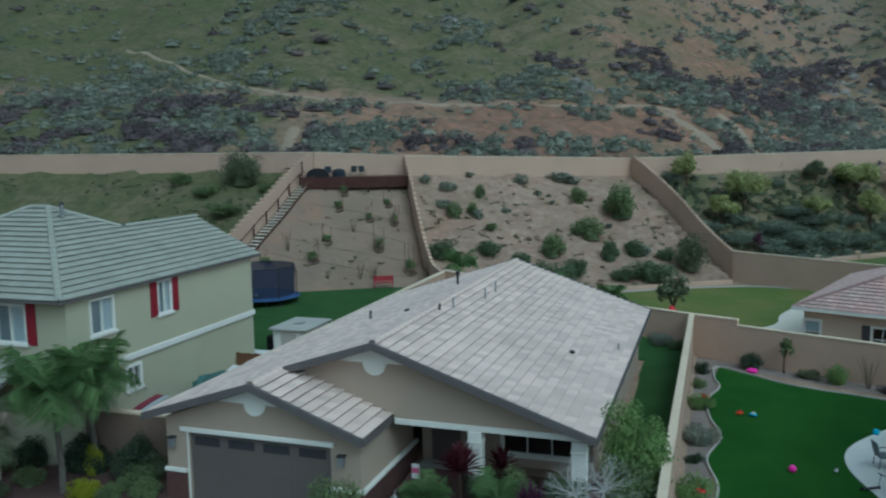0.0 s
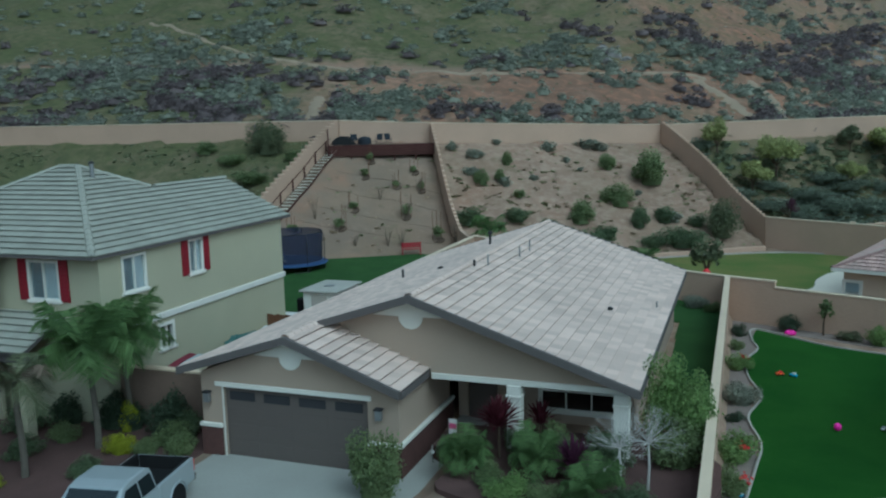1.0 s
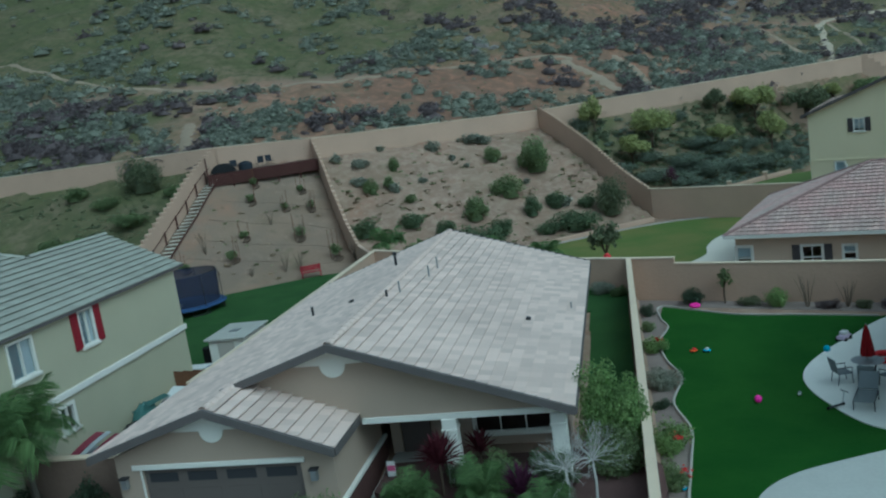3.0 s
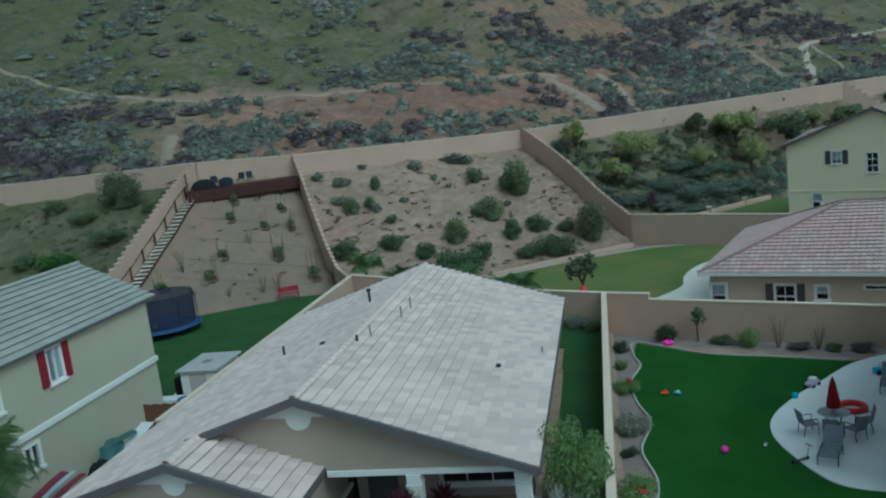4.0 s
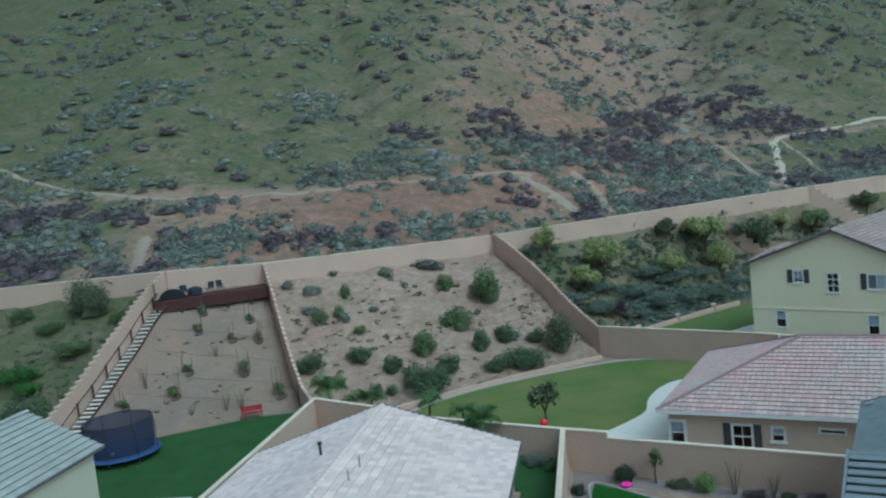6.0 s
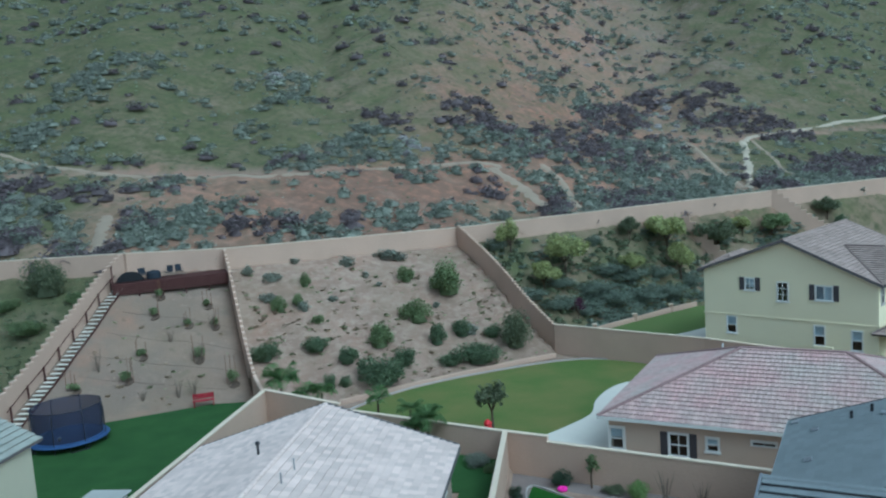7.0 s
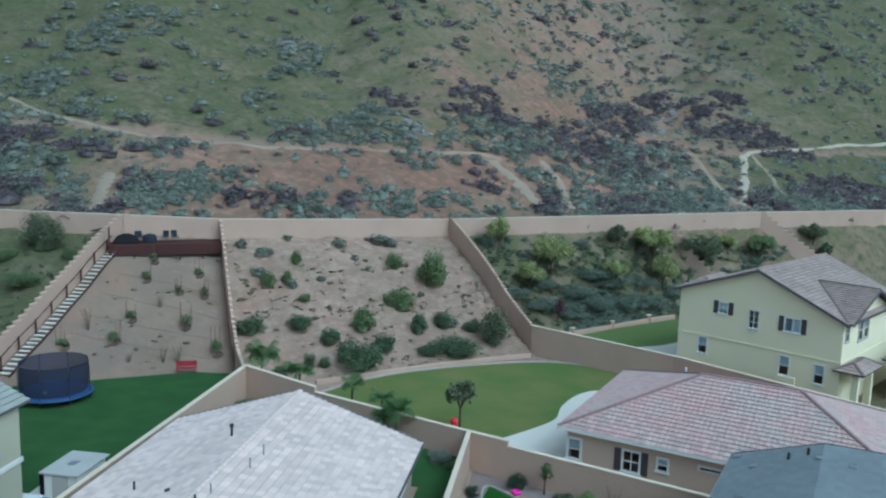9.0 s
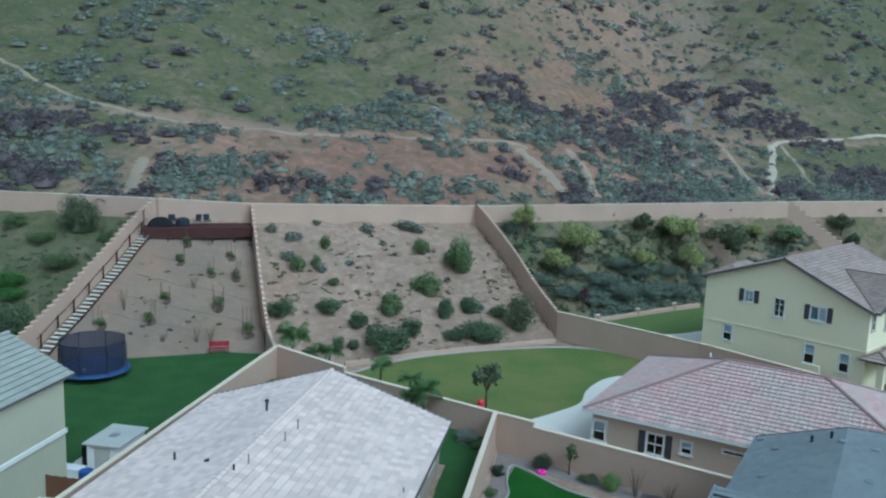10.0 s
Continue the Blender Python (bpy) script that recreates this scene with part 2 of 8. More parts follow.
FABRIC_GREY = material("fabric_grey", (0.20, 0.22, 0.23), 0.85, None, 2, 30, 0.3, 0.1)
FABRIC_BLACK = material("fabric_black", (0.035, 0.04, 0.05), 0.85, None, 2, 30, 0.3, 0.1)
BARK = material("bark_brown", (0.12, 0.09, 0.065), 0.95, (0.08, 0.06, 0.045), 3, 25, 0.6, 0.4)
BARK_PALE = material("bark_pale", (0.55, 0.53, 0.50), 0.9, (0.42, 0.40, 0.38), 3, 25, 0.5, 0.2)
ROCK = material("granite_rock", (0.27, 0.25, 0.235), 0.95, (0.18, 0.165, 0.155), 0.8, 9, 0.7, 0.5, island=0.2)

LEAF_GREEN = leafy("foliage_green", (0.250, 0.300, 0.140), (0.165, 0.215, 0.095))
LEAF_LIGHT = leafy("foliage_light", (0.440, 0.450, 0.190), (0.320, 0.345, 0.140))
LEAF_DARK = leafy("foliage_dark", (0.180, 0.228, 0.125), (0.125, 0.170, 0.090))
LEAF_SAGE = leafy("foliage_sage", (0.345, 0.358, 0.288), (0.225, 0.240, 0.190), spread=0.38)
LEAF_BRUSH = leafy("foliage_dry_brush", (0.225, 0.184, 0.184), (0.145, 0.119, 0.121), spread=0.34)
LEAF_OLIVE = leafy("foliage_olive", (0.200, 0.222, 0.125), (0.135, 0.155, 0.088), spread=0.30)
LEAF_DEEP = leafy("foliage_deep", (0.085, 0.115, 0.070), (0.055, 0.080, 0.048))
LEAF_BRIGHT = leafy("foliage_bright", (0.160, 0.290, 0.075), (0.100, 0.200, 0.050))
LEAF_YELLOW = leafy("foliage_yellow", (0.46, 0.46, 0.03), (0.26, 0.32, 0.03))
LEAF_RED = leafy("foliage_burgundy", (0.13, 0.030, 0.045), (0.08, 0.02, 0.03))
LEAF_PURPLE = leafy("foliage_purple", (0.14, 0.05, 0.10), (0.09, 0.03, 0.065))
LEAF_COVER = leafy("foliage_ground_cover", (0.265, 0.300, 0.235), (0.195, 0.228, 0.172), spread=0.25)
TWIG = material("dry_twigs", (0.20, 0.16, 0.12), 0.95, (0.13, 0.10, 0.08), 2, 14, 0.5, 0)

# ---- terrain ----
WALL_X = [-140, -90, -54, -35.4, -27.7, -8.05, 30, 62, 140]
WALL_Y = [55, 62, 66.5, 69.2, 73.0, 89.0, 109.8, 128, 172]
WALL_TOP = [10.8, 10.6, 10.4, 10.3, 9.87, 9.12, 9.7, 9.9, 10.2]
TRAIL_X = [-160, -90, -56, -30, -8.5, 24, 37, 70, 160]
TRAIL_Y = [80, 88, 94, 101, 114.5, 149, 162, 192, 270]


def rear_y(x):
    return 46.8 - 0.39 * x


def left_fence_x(y):
    return -17.9 + (y - 28) * 0.02


def mid_fence_x(y):
    return -17.4 - (y - 53.4) * 0.5255


def right_wall_x(y):
    """The wall between the two right-hand rear plots."""
    return np.where(y > 74.4, 2.1 - (y - 74.4) * 0.695, 2.1 + (74.4 - y) * 1.456)


def ripple(x, y):
    return (np.sin(x * 0.9 + 1.3 * np.sin(y * 0.6)) + np.sin(y * 1.1 + 1.7 * np.sin(x * 0.5 + 2))) * 0.5


def ground_z(x, y):
    x, y = np.asarray(x, float), np.asarray(y, float)
    yb, top = np.interp(x, WALL_X, WALL_Y), np.interp(x, WALL_X, WALL_TOP)
    base = top - 1.85
    yr = rear_y(x)
    left = (x < np.where(y < 53.4, left_fence_x(y), mid_fence_x(y)))
    r2 = (x > right_wall_x(y)) & (y > yr)
    mid = (y > yr) & ~left & ~r2
    main = ~left & ~mid & ~r2 & (x < -0.55)
    pad = np.full(x.shape, -1.35)
    pad = np.where(main, -0.55 * np.maximum(smoothstep((y - 30) / 11), smoothstep((x + 3.1) / 0.6) * smoothstep((y - 25.5) / 2)), pad)
    pad = np.where(left, 0.0, pad)
    front = np.maximum(smoothstep((25.5 - y) / 2.0) * smoothstep((-7.5 - x) / 0.6), smoothstep((18.9 - y) / 0.8) * (x < -0.55))
    pad = np.where(main | left, pad - 0.45 * front, pad)
    pad = np.where(mid, -1.4, pad)
    pad = np.where(r2, -1.41, pad)
    pad = np.where(y < 14, pad - 0.35 * smoothstep((14 - y) / 8), pad)
    # foot of the bank behind each plot
    ys = np.where(x < -23, np.maximum(57.3 + (x + 23) * 0.60, 49.5), 57.3 + (x + 23) * 0.3)
    ys = np.where(mid, np.interp(x, [-24, -14.2, -7.6, 2.0, 10], [57, 61, 66.5, 73.4, 78]), ys)
    ys = np.where(r2, np.minimum(75.8 + x * 1.0, yb - 9), ys)
    f = np.clip((y - ys) / np.maximum(yb - ys, 1), 0, 1)
    bank = np.where(r2, f ** 1.25, 0.75 * f + 0.25 * smoothstep(f))
    z = pad + (base - pad) * bank
    z = z + np.where((f > 0.03) & (f < 0.97), 0.10 * ripple(x, y), 0)
    # land behind the back wall
    yt = np.interp(x, TRAIL_X, TRAIL_Y)
    zt = np.interp(x, [-90, -56, -30, 0, 60], [18.5, 17.6, 15.9, 15.4, 15.7])
    g = np.clip((y - yb) / (yt - yb), 0, 1)
    power = np.interp(x, [-30, -5, 10], [1.0, 1.25, 2.2])
    out = base + 0.3 + (zt - base - 0.3) * g ** power
    dy = np.maximum(y - yt, 0)
    k = np.interp(x, [-120, -50, -20, 5, 20, 40, 66, 120], [0.43, 0.41, 0.37, 0.29, 0.215, 0.30, 0.46, 0.5])
    hill = k * np.minimum(dy, 75) + np.maximum(dy - 75, 0) * 0.42
    swell = np.clip(dy / 25, 0, 1)
    hill = hill + swell * (1.1 * np.sin(x * 0.11 + 0.02 * y) + 0.7 * np.sin(x * 0.23 + y * 0.13) + 0.35 * np.sin(x * 0.6 - y * 0.41))
    hill = hill - 2.2 * np.clip(dy / 40, 0, 1) * np.exp(-((x - (22 + 0.12 * (y - 150))) / 7) ** 2)
    hill = hill - 1.6 * np.clip(dy / 30, 0, 1) * np.exp(-((x - (-30 - 0.3 * (y - 120))) / 4) ** 2)
    out = out + hill + 0.22 * np.sin(x * 0.7 + np.sin(y * 0.4) * 2) * (g < 0.98)
    return np.where(y > yb, out, z)


def gz(x, y):
    return float(ground_z(np.array([x]), np.array([y]))[0])


def axis(segments):
    out = []
    for a, b, step in segments:
        out += list(np.arange(a, b, step))
    return np.array(out + [segments[-1][1]])


GX = axis([(-900, -300, 60), (-300, -120, 9), (-120, -62, 2.0), (-62, 45, 0.6), (45, 110, 2.0), (110, 300, 9), (300, 901, 60)])
GY = axis([(-300, -40, 30), (-40, 10, 3), (10, 45, 1.2), (45, 125, 0.6), (125, 240, 1.5), (240, 420, 4), (420, 900, 20), (900, 1500, 100)])
gx, gy = np.meshgrid(GX, GY)
gzv = ground_z(gx, gy)
near_hill = (gy > np.interp(gx, WALL_X, WALL_Y)) & (gy < 420)
gzv = gzv + np.where(near_hill, 0.05 * np.random.RandomState(3).randn(*gx.shape), 0)
nx, ny = len(GX), len(GY)
gverts = np.stack([gx.ravel(), gy.ravel(), gzv.ravel()], 1)
ii = (np.arange(ny - 1)[:, None] * nx + np.arange(nx - 1)[None, :]).ravel()
gfaces = np.stack([ii, ii + 1, ii + 1 + nx, ii + nx], 1)


def soil_zones(x, y):
    """Shares of green grass, of red earth and of pale bare earth at a place."""
    yb, yt = np.interp(x, WALL_X, WALL_Y), np.interp(x, TRAIL_X, TRAIL_Y)
    dy = y - yt
    behind = y > yb
    grass = np.where(behind & (dy > 0), np.interp(x, [-90, -38, -18, 5, 25, 45, 70], [0.60, 0.53, 0.34, 0.16, 0.20, 0.40, 0.54]), 0.0)
    grass = grass * np.clip(dy / 4, 0, 1)
    grass = np.where(behind & (dy <= 0), np.interp(x, [-54, -38, 22, 38], [0.58, 0.05, 0.05, 0.58]), grass)
    grass = np.where(~behind & (x < -36.0) & (y > 45), 0.58, grass)
    grass = np.where(~behind & (x > right_wall_x(y)) & (y > rear_y(x)), 0.42, grass)
    red = np.where(behind & (dy <= 1), np.interp(x, [-50, -34, -20, 0, 20], [0.25, 0.8, 1.0, 0.8, 0.25]), 0)
    red = np.where(behind & (dy > 0), np.interp(x, [-34, -16, 2, 18, 34], [0.2, 0.75, 1.0, 0.75, 0.3]) * np.exp(-np.maximum(dy, 0) / 120), red)
    red = np.where(~behind, np.where(x < mid_fence_x(y), 0.06, 0.35), red)
    pale = np.where(~behind, np.where(x < mid_fence_x(y), 0.12, 0.50), 0.0)
    pale = np.where(~behind & (x > right_wall_x(y)) & (y > rear_y(x)), 0.1, pale)
    pale = np.where(behind & (dy <= 0), np.interp(x, [-50, -34], [0.20, 0.0]), pale)
    return grass, red, pale


gr, rd, pl = soil_zones(gx.ravel(), gy.ravel())


def ground_material():
    m = material("hillside_soil", (0.245, 0.185, 0.142), 0.95, (0.180, 0.138, 0.105), 0.25, 6, 0.5, 0.5)
    n, l = m.node_tree.nodes, m.node_tree.links
    b = n["Principled BSDF"]
    col = b.inputs["Base Color"].links[0].from_socket
    att = n.new("ShaderNodeAttribute")
    att.attribute_name = "zones"
    sep = n.new("ShaderNodeSeparateColor")
    l.new(att.outputs["Color"], sep.inputs[0])
    geo = n.new("ShaderNodeNewGeometry")

    def over(col, share, tint, scale, contrast, stretch=(1, 1, 1), shift=0.0):
        t = n.new("ShaderNodeTexNoise")
        t.inputs["Scale"].default_value, t.inputs["Detail"].default_value, t.inputs["Roughness"].default_value = scale, 6, 0.65
        vm = n.new("ShaderNodeVectorMath")
        vm.operation = "MULTIPLY"
        vm.inputs[1].default_value = stretch
        l.new(geo.outputs["Position"], vm.inputs[0])
        l.new(vm.outputs[0], t.inputs["Vector"])
        w = n.new("ShaderNodeMath")
        w.operation = "MULTIPLY_ADD"
        w.inputs[1].default_value, w.inputs[2].default_value = 2.4, -0.7 + shift
        l.new(t.outputs["Fac"], w.inputs[0])
        a = n.new("ShaderNodeMath")
        a.operation = "ADD"
        l.new(share, a.inputs[0])
        l.new(w.outputs[0], a.inputs[1])
        r = n.new("ShaderNodeMapRange")
        r.inputs[1].default_value, r.inputs[2].default_value = 1.0 - contrast, 1.0 + contrast
        l.new(a.outputs[0], r.inputs[0])
        x = n.new("ShaderNodeMix")
        x.data_type = "RGBA"
        l.new(r.outputs[0], x.inputs[0])
        l.new(col, x.inputs[6])
        x.inputs[7].default_value = (*tint, 1)
        return x.outputs[2]

    col = over(col, sep.outputs[1], (0.375, 0.232, 0.170), 0.10, 0.45)
    col = over(col, sep.outputs[1], (0.360, 0.190, 0.122), 0.16, 0.40, (1, 1, 1), -0.05)
    col = over(col, sep.outputs[1], (0.190, 0.120, 0.085), 0.8, 0.35, (1, 1, 1), -0.16)
    col = over(col, sep.outputs[2], (0.330, 0.240, 0.178), 0.3, 0.35)
    col = over(col, sep.outputs[2], (0.235, 0.162, 0.120), 0.4, 0.40, (0.7, 0.7, 1.6), -0.06)
    col = over(col, sep.outputs[2], (0.375, 0.285, 0.215), 1.5, 0.30, (0.7, 0.7, 1.4), -0.16)
    col = over(col, sep.outputs[0], (0.190, 0.152, 0.098), 0.05, 0.35, (1, 1, 1), 0.18)
    col = over(col, sep.outputs[0], (0.150, 0.134, 0.076), 0.075, 0.30, (1, 1, 1), -0.04)
    col = over(col, sep.outputs[0], (0.112, 0.118, 0.055), 0.22, 0.25, (1, 1, 1), -0.06)
    col = over(col, sep.outputs[0], (0.085, 0.090, 0.045), 0.9, 0.30, (1, 1, 1), -0.10)
    l.new(col, b.inputs["Base Color"])
    return m


SOIL = ground_material()
gme = bpy.data.meshes.new("ground")
gme.from_pydata(gverts.tolist(), [], gfaces.tolist())
gme.polygons.foreach_set("use_smooth", [True] * len(gme.polygons))
gme.materials.append(SOIL)
zones = gme.color_attributes.new("zones", "FLOAT_COLOR", "POINT")
zones.data.foreach_set("color", np.stack([gr, rd, pl, np.ones_like(gr)], 1).ravel())
tagged(new("ground", gme), "dry hillside of brown earth and patchy green grass", "ground", kind="structure")

# ---- boundary walls ----
def block_wall(name, line, label, step=0.0, thick=0.22, width=2.4, mat=None):
    """A block wall along (x, y, top, foot): panels with a proud cap; step: length of the steps in which it climbs."""
    w = thing(name, Matrix(), label, "wall", kind="structure")
    for a, b in zip(line, line[1:]):
        a, b = np.array(a, float), np.array(b, float)
        length = math.hypot(*(b - a)[:2])
        n = max(1, round(length / (step or width)))
        ang = math.atan2(b[1] - a[1], b[0] - a[0])
        for i in range(n):
            p, q = a + (b - a) * i / n, a + (b - a) * (i + 1) / n
            top = (p[2] + q[2]) / 2 if step else None
            m = Matrix.Translation((p[0], p[1], 0)) @ Matrix.Rotation(ang, 4, "Z")
            ln = length / n
            foot = min(p[3], q[3]) - 0.35
            bm = box(0, ln, -thick / 2, thick / 2, 0, 1)
            for v in bm.verts:
                v.co.z = (top if step else (p[2] if v.co.x < ln / 2 else q[2])) if v.co.z > 0.5 else foot
                v.co = m @ v.co
            part("panel", bm, mat or BLOCK, w)
            bm = box(-0.01, ln + 0.01, -thick / 2 - (0.012 if step else 0.035), thick / 2 + (0.012 if step else 0.035), 0, 1.0, 0)
            for v in bm.verts:
                t = top if step else (p[2] if v.co.x < ln / 2 else q[2])
                v.co.z = t + 0.003 + (0.07 if v.co.z > 0.5 else 0)
                v.co = m @ v.co
            part("cap", bm, BLOCK_STEP_CAP if step else BLOCK_CAP, w)
    return w


def along(pts, rise, spacing=1.0, side=0.0):
    """Points along a line with the top that high over the land."""
    out = []
    for a, b in zip(pts, pts[1:]):
        n = max(1, int(math.dist(a, b) / spacing))
        for i in range(n):
            x, y = a[0] + (b[0] - a[0]) * i / n, a[1] + (b[1] - a[1]) * i / n
            z = max(gz(x - 0.7, y), gz(x + 0.7, y))
            out.append((x, y, z + rise, min(gz(x - 0.7, y), gz(x + 0.7, y))))
    x, y = pts[-1]
    out.append((x, y, max(gz(x - 0.7, y), gz(x + 0.7, y)) + rise, gz(x, y)))
    return out


back = [(x, y, t, t - 2.0) for x, y, t in zip(WALL_X, WALL_Y, WALL_TOP)][1:-1]
block_wall("back_wall", back, "long tan block wall along the foot of the hill", width=3.2)
block_wall("stepped_wall", along([(-35.6, 68.9), (-35.75, 50.0), (-35.7, 40.0)], 2.0, 0.65), "tan block wall stepping up the bank beside the stairs", step=0.65)
block_wall("stepped_wall", along([(-27.7, 72.8), (-17.5, 53.5)], 1.75, 0.65), "tan block wall climbing between two planted banks", step=0.65)
block_wall("stepped_wall", along([(-8.05, 88.8), (2.1, 74.4)], 2.0, 0.42), "tan block wall stepping down the bank", step=0.42)
block_wall("garden_wall", [(2.1, 74.4, 1.25, -1.4), (14, 67.4, 1.2, -1.4), (25.4, 58.4, 1.15, -1.4), (44, 44, 1.1, -1.4)], "tan block wall between two back gardens")
block_wall("garden_wall", [(-17.4, 53.4, 2.05, -0.9), (-11.5, 51.1, 1.65, -1.0)], "tan block wall with a pale cap behind the house")
block_wall("garden_wall", [(-11.5, 51.1, 1.3, -1.0), (-0.6, 47.04, 1.05, -1.4), (1.9, 46.08, 1.04, -1.4)], "tan block wall with a pale cap behind the house")
block_wall("garden_wall", [(1.9, 46.08, 0.72, -1.4), (16.5, 40.3, 0.64, -1.4)], "tan block wall with a pale cap behind the lawn")
block_wall("side_wall", [(-0.55, 46.9, 1.05, -1.4), (-0.55, 24.0, 1.05, -1.4), (-0.55, 14.5, 0.75, -1.4)], "narrow block wall with a pale cap between two plots")
block_wall("side_wall", [(-17.4, 53.3, 2.0, -0.6), (-17.9, 28.5, 1.75, -0.4)], "tan block wall with a pale cap beside the house")
block_wall("side_wall", [(-20.7, 22.3, 1.55, -0.5), (-16.0, 22.3, 1.55, -0.5)], "brown block wall between the two houses", mat=BLOCK_BROWN)
block_wall("slope_wall", along([(17.4, 101.7), (24.9, 98.9)], 1.3, 0.65), "tan block wall running down the far bank", step=0.65)
block_wall("slope_wall", along([(29.2, 109.3), (43.2, 108.1)], 1.8, 0.65), "tan block wall running down the far bank", step=0.65)


# ---- roofs ----
def clip(poly, region):
    """A flat convex polygon cut to a convex region (anticlockwise)."""
    out = list(poly)
    for (ax, ay), (bx, by) in zip(region, region[1:] + region[:1]):
        src, out = out, []
        for i, p in enumerate(src):
            q = src[i - 1]
            dp = (bx - ax) * (p[1] - ay) - (by - ay) * (p[0] - ax)
            dq = (bx - ax) * (q[1] - ay) - (by - ay) * (q[0] - ax)
            if (dp >= 0) != (dq >= 0):
                t = dq / (dq - dp)
                out.append((q[0] + (p[0] - q[0]) * t, q[1] + (p[1] - q[1]) * t))
            if dp >= 0:
                out.append(p)
        if len(out) < 3:
            return []
    return out


def roof_plane(parent, origin, along_eave, upslope, region, mats, course=0.36, width=0.42, curved=False, singles=0, pick=None, seed=0, thick=0.088):
    """A tiled slope: a deck and tiles laid in courses, cut at hips and rakes. region: (along, up) in metres, convex, anticlockwise.
    mats: joined and single tile material."""
    rr = random.Random(seed)
    o, u, v = Vector(origin), Vector(along_eave).normalized(), Vector(upslope).normalized()
    n = u.cross(v).normalized()
    put = lambda a, b, c: o + u * a + v * b + n * c
    bm = bmesh.new()
    lo = [bm.verts.new(put(a, b, -0.10)) for a, b in region]
    hi = [bm.verts.new(put(a, b, 0.0)) for a, b in region]
    bm.faces.new(lo[::-1]), bm.faces.new(hi)
    for i in range(len(lo)):
        bm.faces.new((lo[i - 1], lo[i], hi[i], hi[i - 1]))
    part("roof_deck", bm, FASCIA, parent)
    amin, amax = min(p[0] for p in region), max(p[0] for p in region)
    bmax = max(p[1] for p in region)
    verts, faces, made, shared = [], [], 0, None
    rows = int(bmax / course) + 1
    if curved:
        prof = [(0.0, 0.070), (0.16, 0.086), (0.34, 0.092), (0.52, 0.086), (0.68, 0.070), (1.0, 0.070)]
    else:
        prof = [(0.0, thick), (0.975, thick)]
    for r in range(rows):
        off = (r % 2) * width / 2 if not curved else 0
        a = amin - width + off
        while a < amax:
            lift = rr.uniform(-0.002, 0.004)
            whole = all(len(clip([(a + s * width, r * course), (a + s * width + 0.01, r * course), (a + s * width, (r + 1) * course)], region)) == 3 for s in (0.0, 0.97))
            cell = clip([(a, r * course), (a + width * 0.999, r * course), (a + width * 0.999, r * course + course * 1.04), (a, r * course + course * 1.04)], region)
            if len(cell) >= 3:
                def high(p):
                    s = min(max((p[0] - a) / width, 0), 1)
                    h = prof[-1][1]
                    for (s0, h0), (s1, h1) in zip(prof, prof[1:]):
                        if s0 <= s <= s1:
                            h = h0 + (h1 - h0) * (s - s0) / max(s1 - s0, 1e-6)
                    return h + lift - (0.066 if curved else thick - 0.016) * (p[1] / course - r)
                strips = []
                if curved:
                    for (s0, _), (s1, _) in zip(prof, prof[1:]):
                        c = clip(cell, [(a + s0 * width, -1), (a + s1 * width, -1), (a + s1 * width, bmax + 2), (a + s0 * width, bmax + 2)])
                        if len(c) >= 3:
                            strips.append(c)
                else:
                    strips = [cell]
                tv, tf = [], []
                for c in strips:
                    k = len(tv)
                    tv += [put(p[0], p[1], high(p)) for p in c] + [put(p[0], p[1], max(0.001, high(p) - 0.042) if abs(p[1] - r * course) < 1e-4 else 0.001) for p in c]
                    m = len(c)
                    tf.append(tuple(range(k, k + m)))
                    for i in range(m):
                        p, q = c[i - 1], c[i]
                        if abs(p[1] - r * course) < 1e-4 and abs(q[1] - r * course) < 1e-4 or not curved:
                            tf.append((k + (i - 1) % m + m, k + i + m, k + i, k + (i - 1) % m))
                if made < singles and whole and (pick is None or pick(put(a, r * course, 0))):
                    base = put(a, r * course, 0)
                    if shared is None:
                        shared = mesh("roof_tile", [p - base for p in tv], tf, mats[1])
                    ob = part("roof_tile", shared, None, parent, m=Matrix.Translation(base))
                    made += 1
                else:
                    k = len(verts)
                    verts += tv
                    faces += [tuple(i + k for i in f) for f in tf]
            a += width
    if verts:
        tagged(part("roof_tiles", mesh("roof_tiles", verts, faces, mats[0]), None, parent), kind="stuff")


def ridge_tiles(parent, p, q, mat, name="ridge_cap", r=0.13):
    """A run of half-round cap tiles."""
    p, q = Vector(p), Vector(q)
    d = (q - p)
    n = max(1, round(d.length / 0.42))
    u = d.normalized()
    side = u.cross(Vector((0, 0, 1))).normalized()
    up = side.cross(u)
    verts, faces = [], []
    for i in range(n):
        for e, k in ((p + d * (i / n), 1.0), (p + d * ((i + 1) / n), 0.84)):
            for j in range(5):
                t = math.pi * j / 4
                verts.append(e + side * (math.cos(t) * r * k * 1.15) + up * (math.sin(t) * r * k * 0.8 - 0.01))
    for i in range(2 * n - 1):
        for j in range(4):
            faces.append((5 * i + j, 5 * i + j + 1, 5 * i + j + 6, 5 * i + j + 5))
    part(name, mesh(name, verts, faces, mat), None, parent)


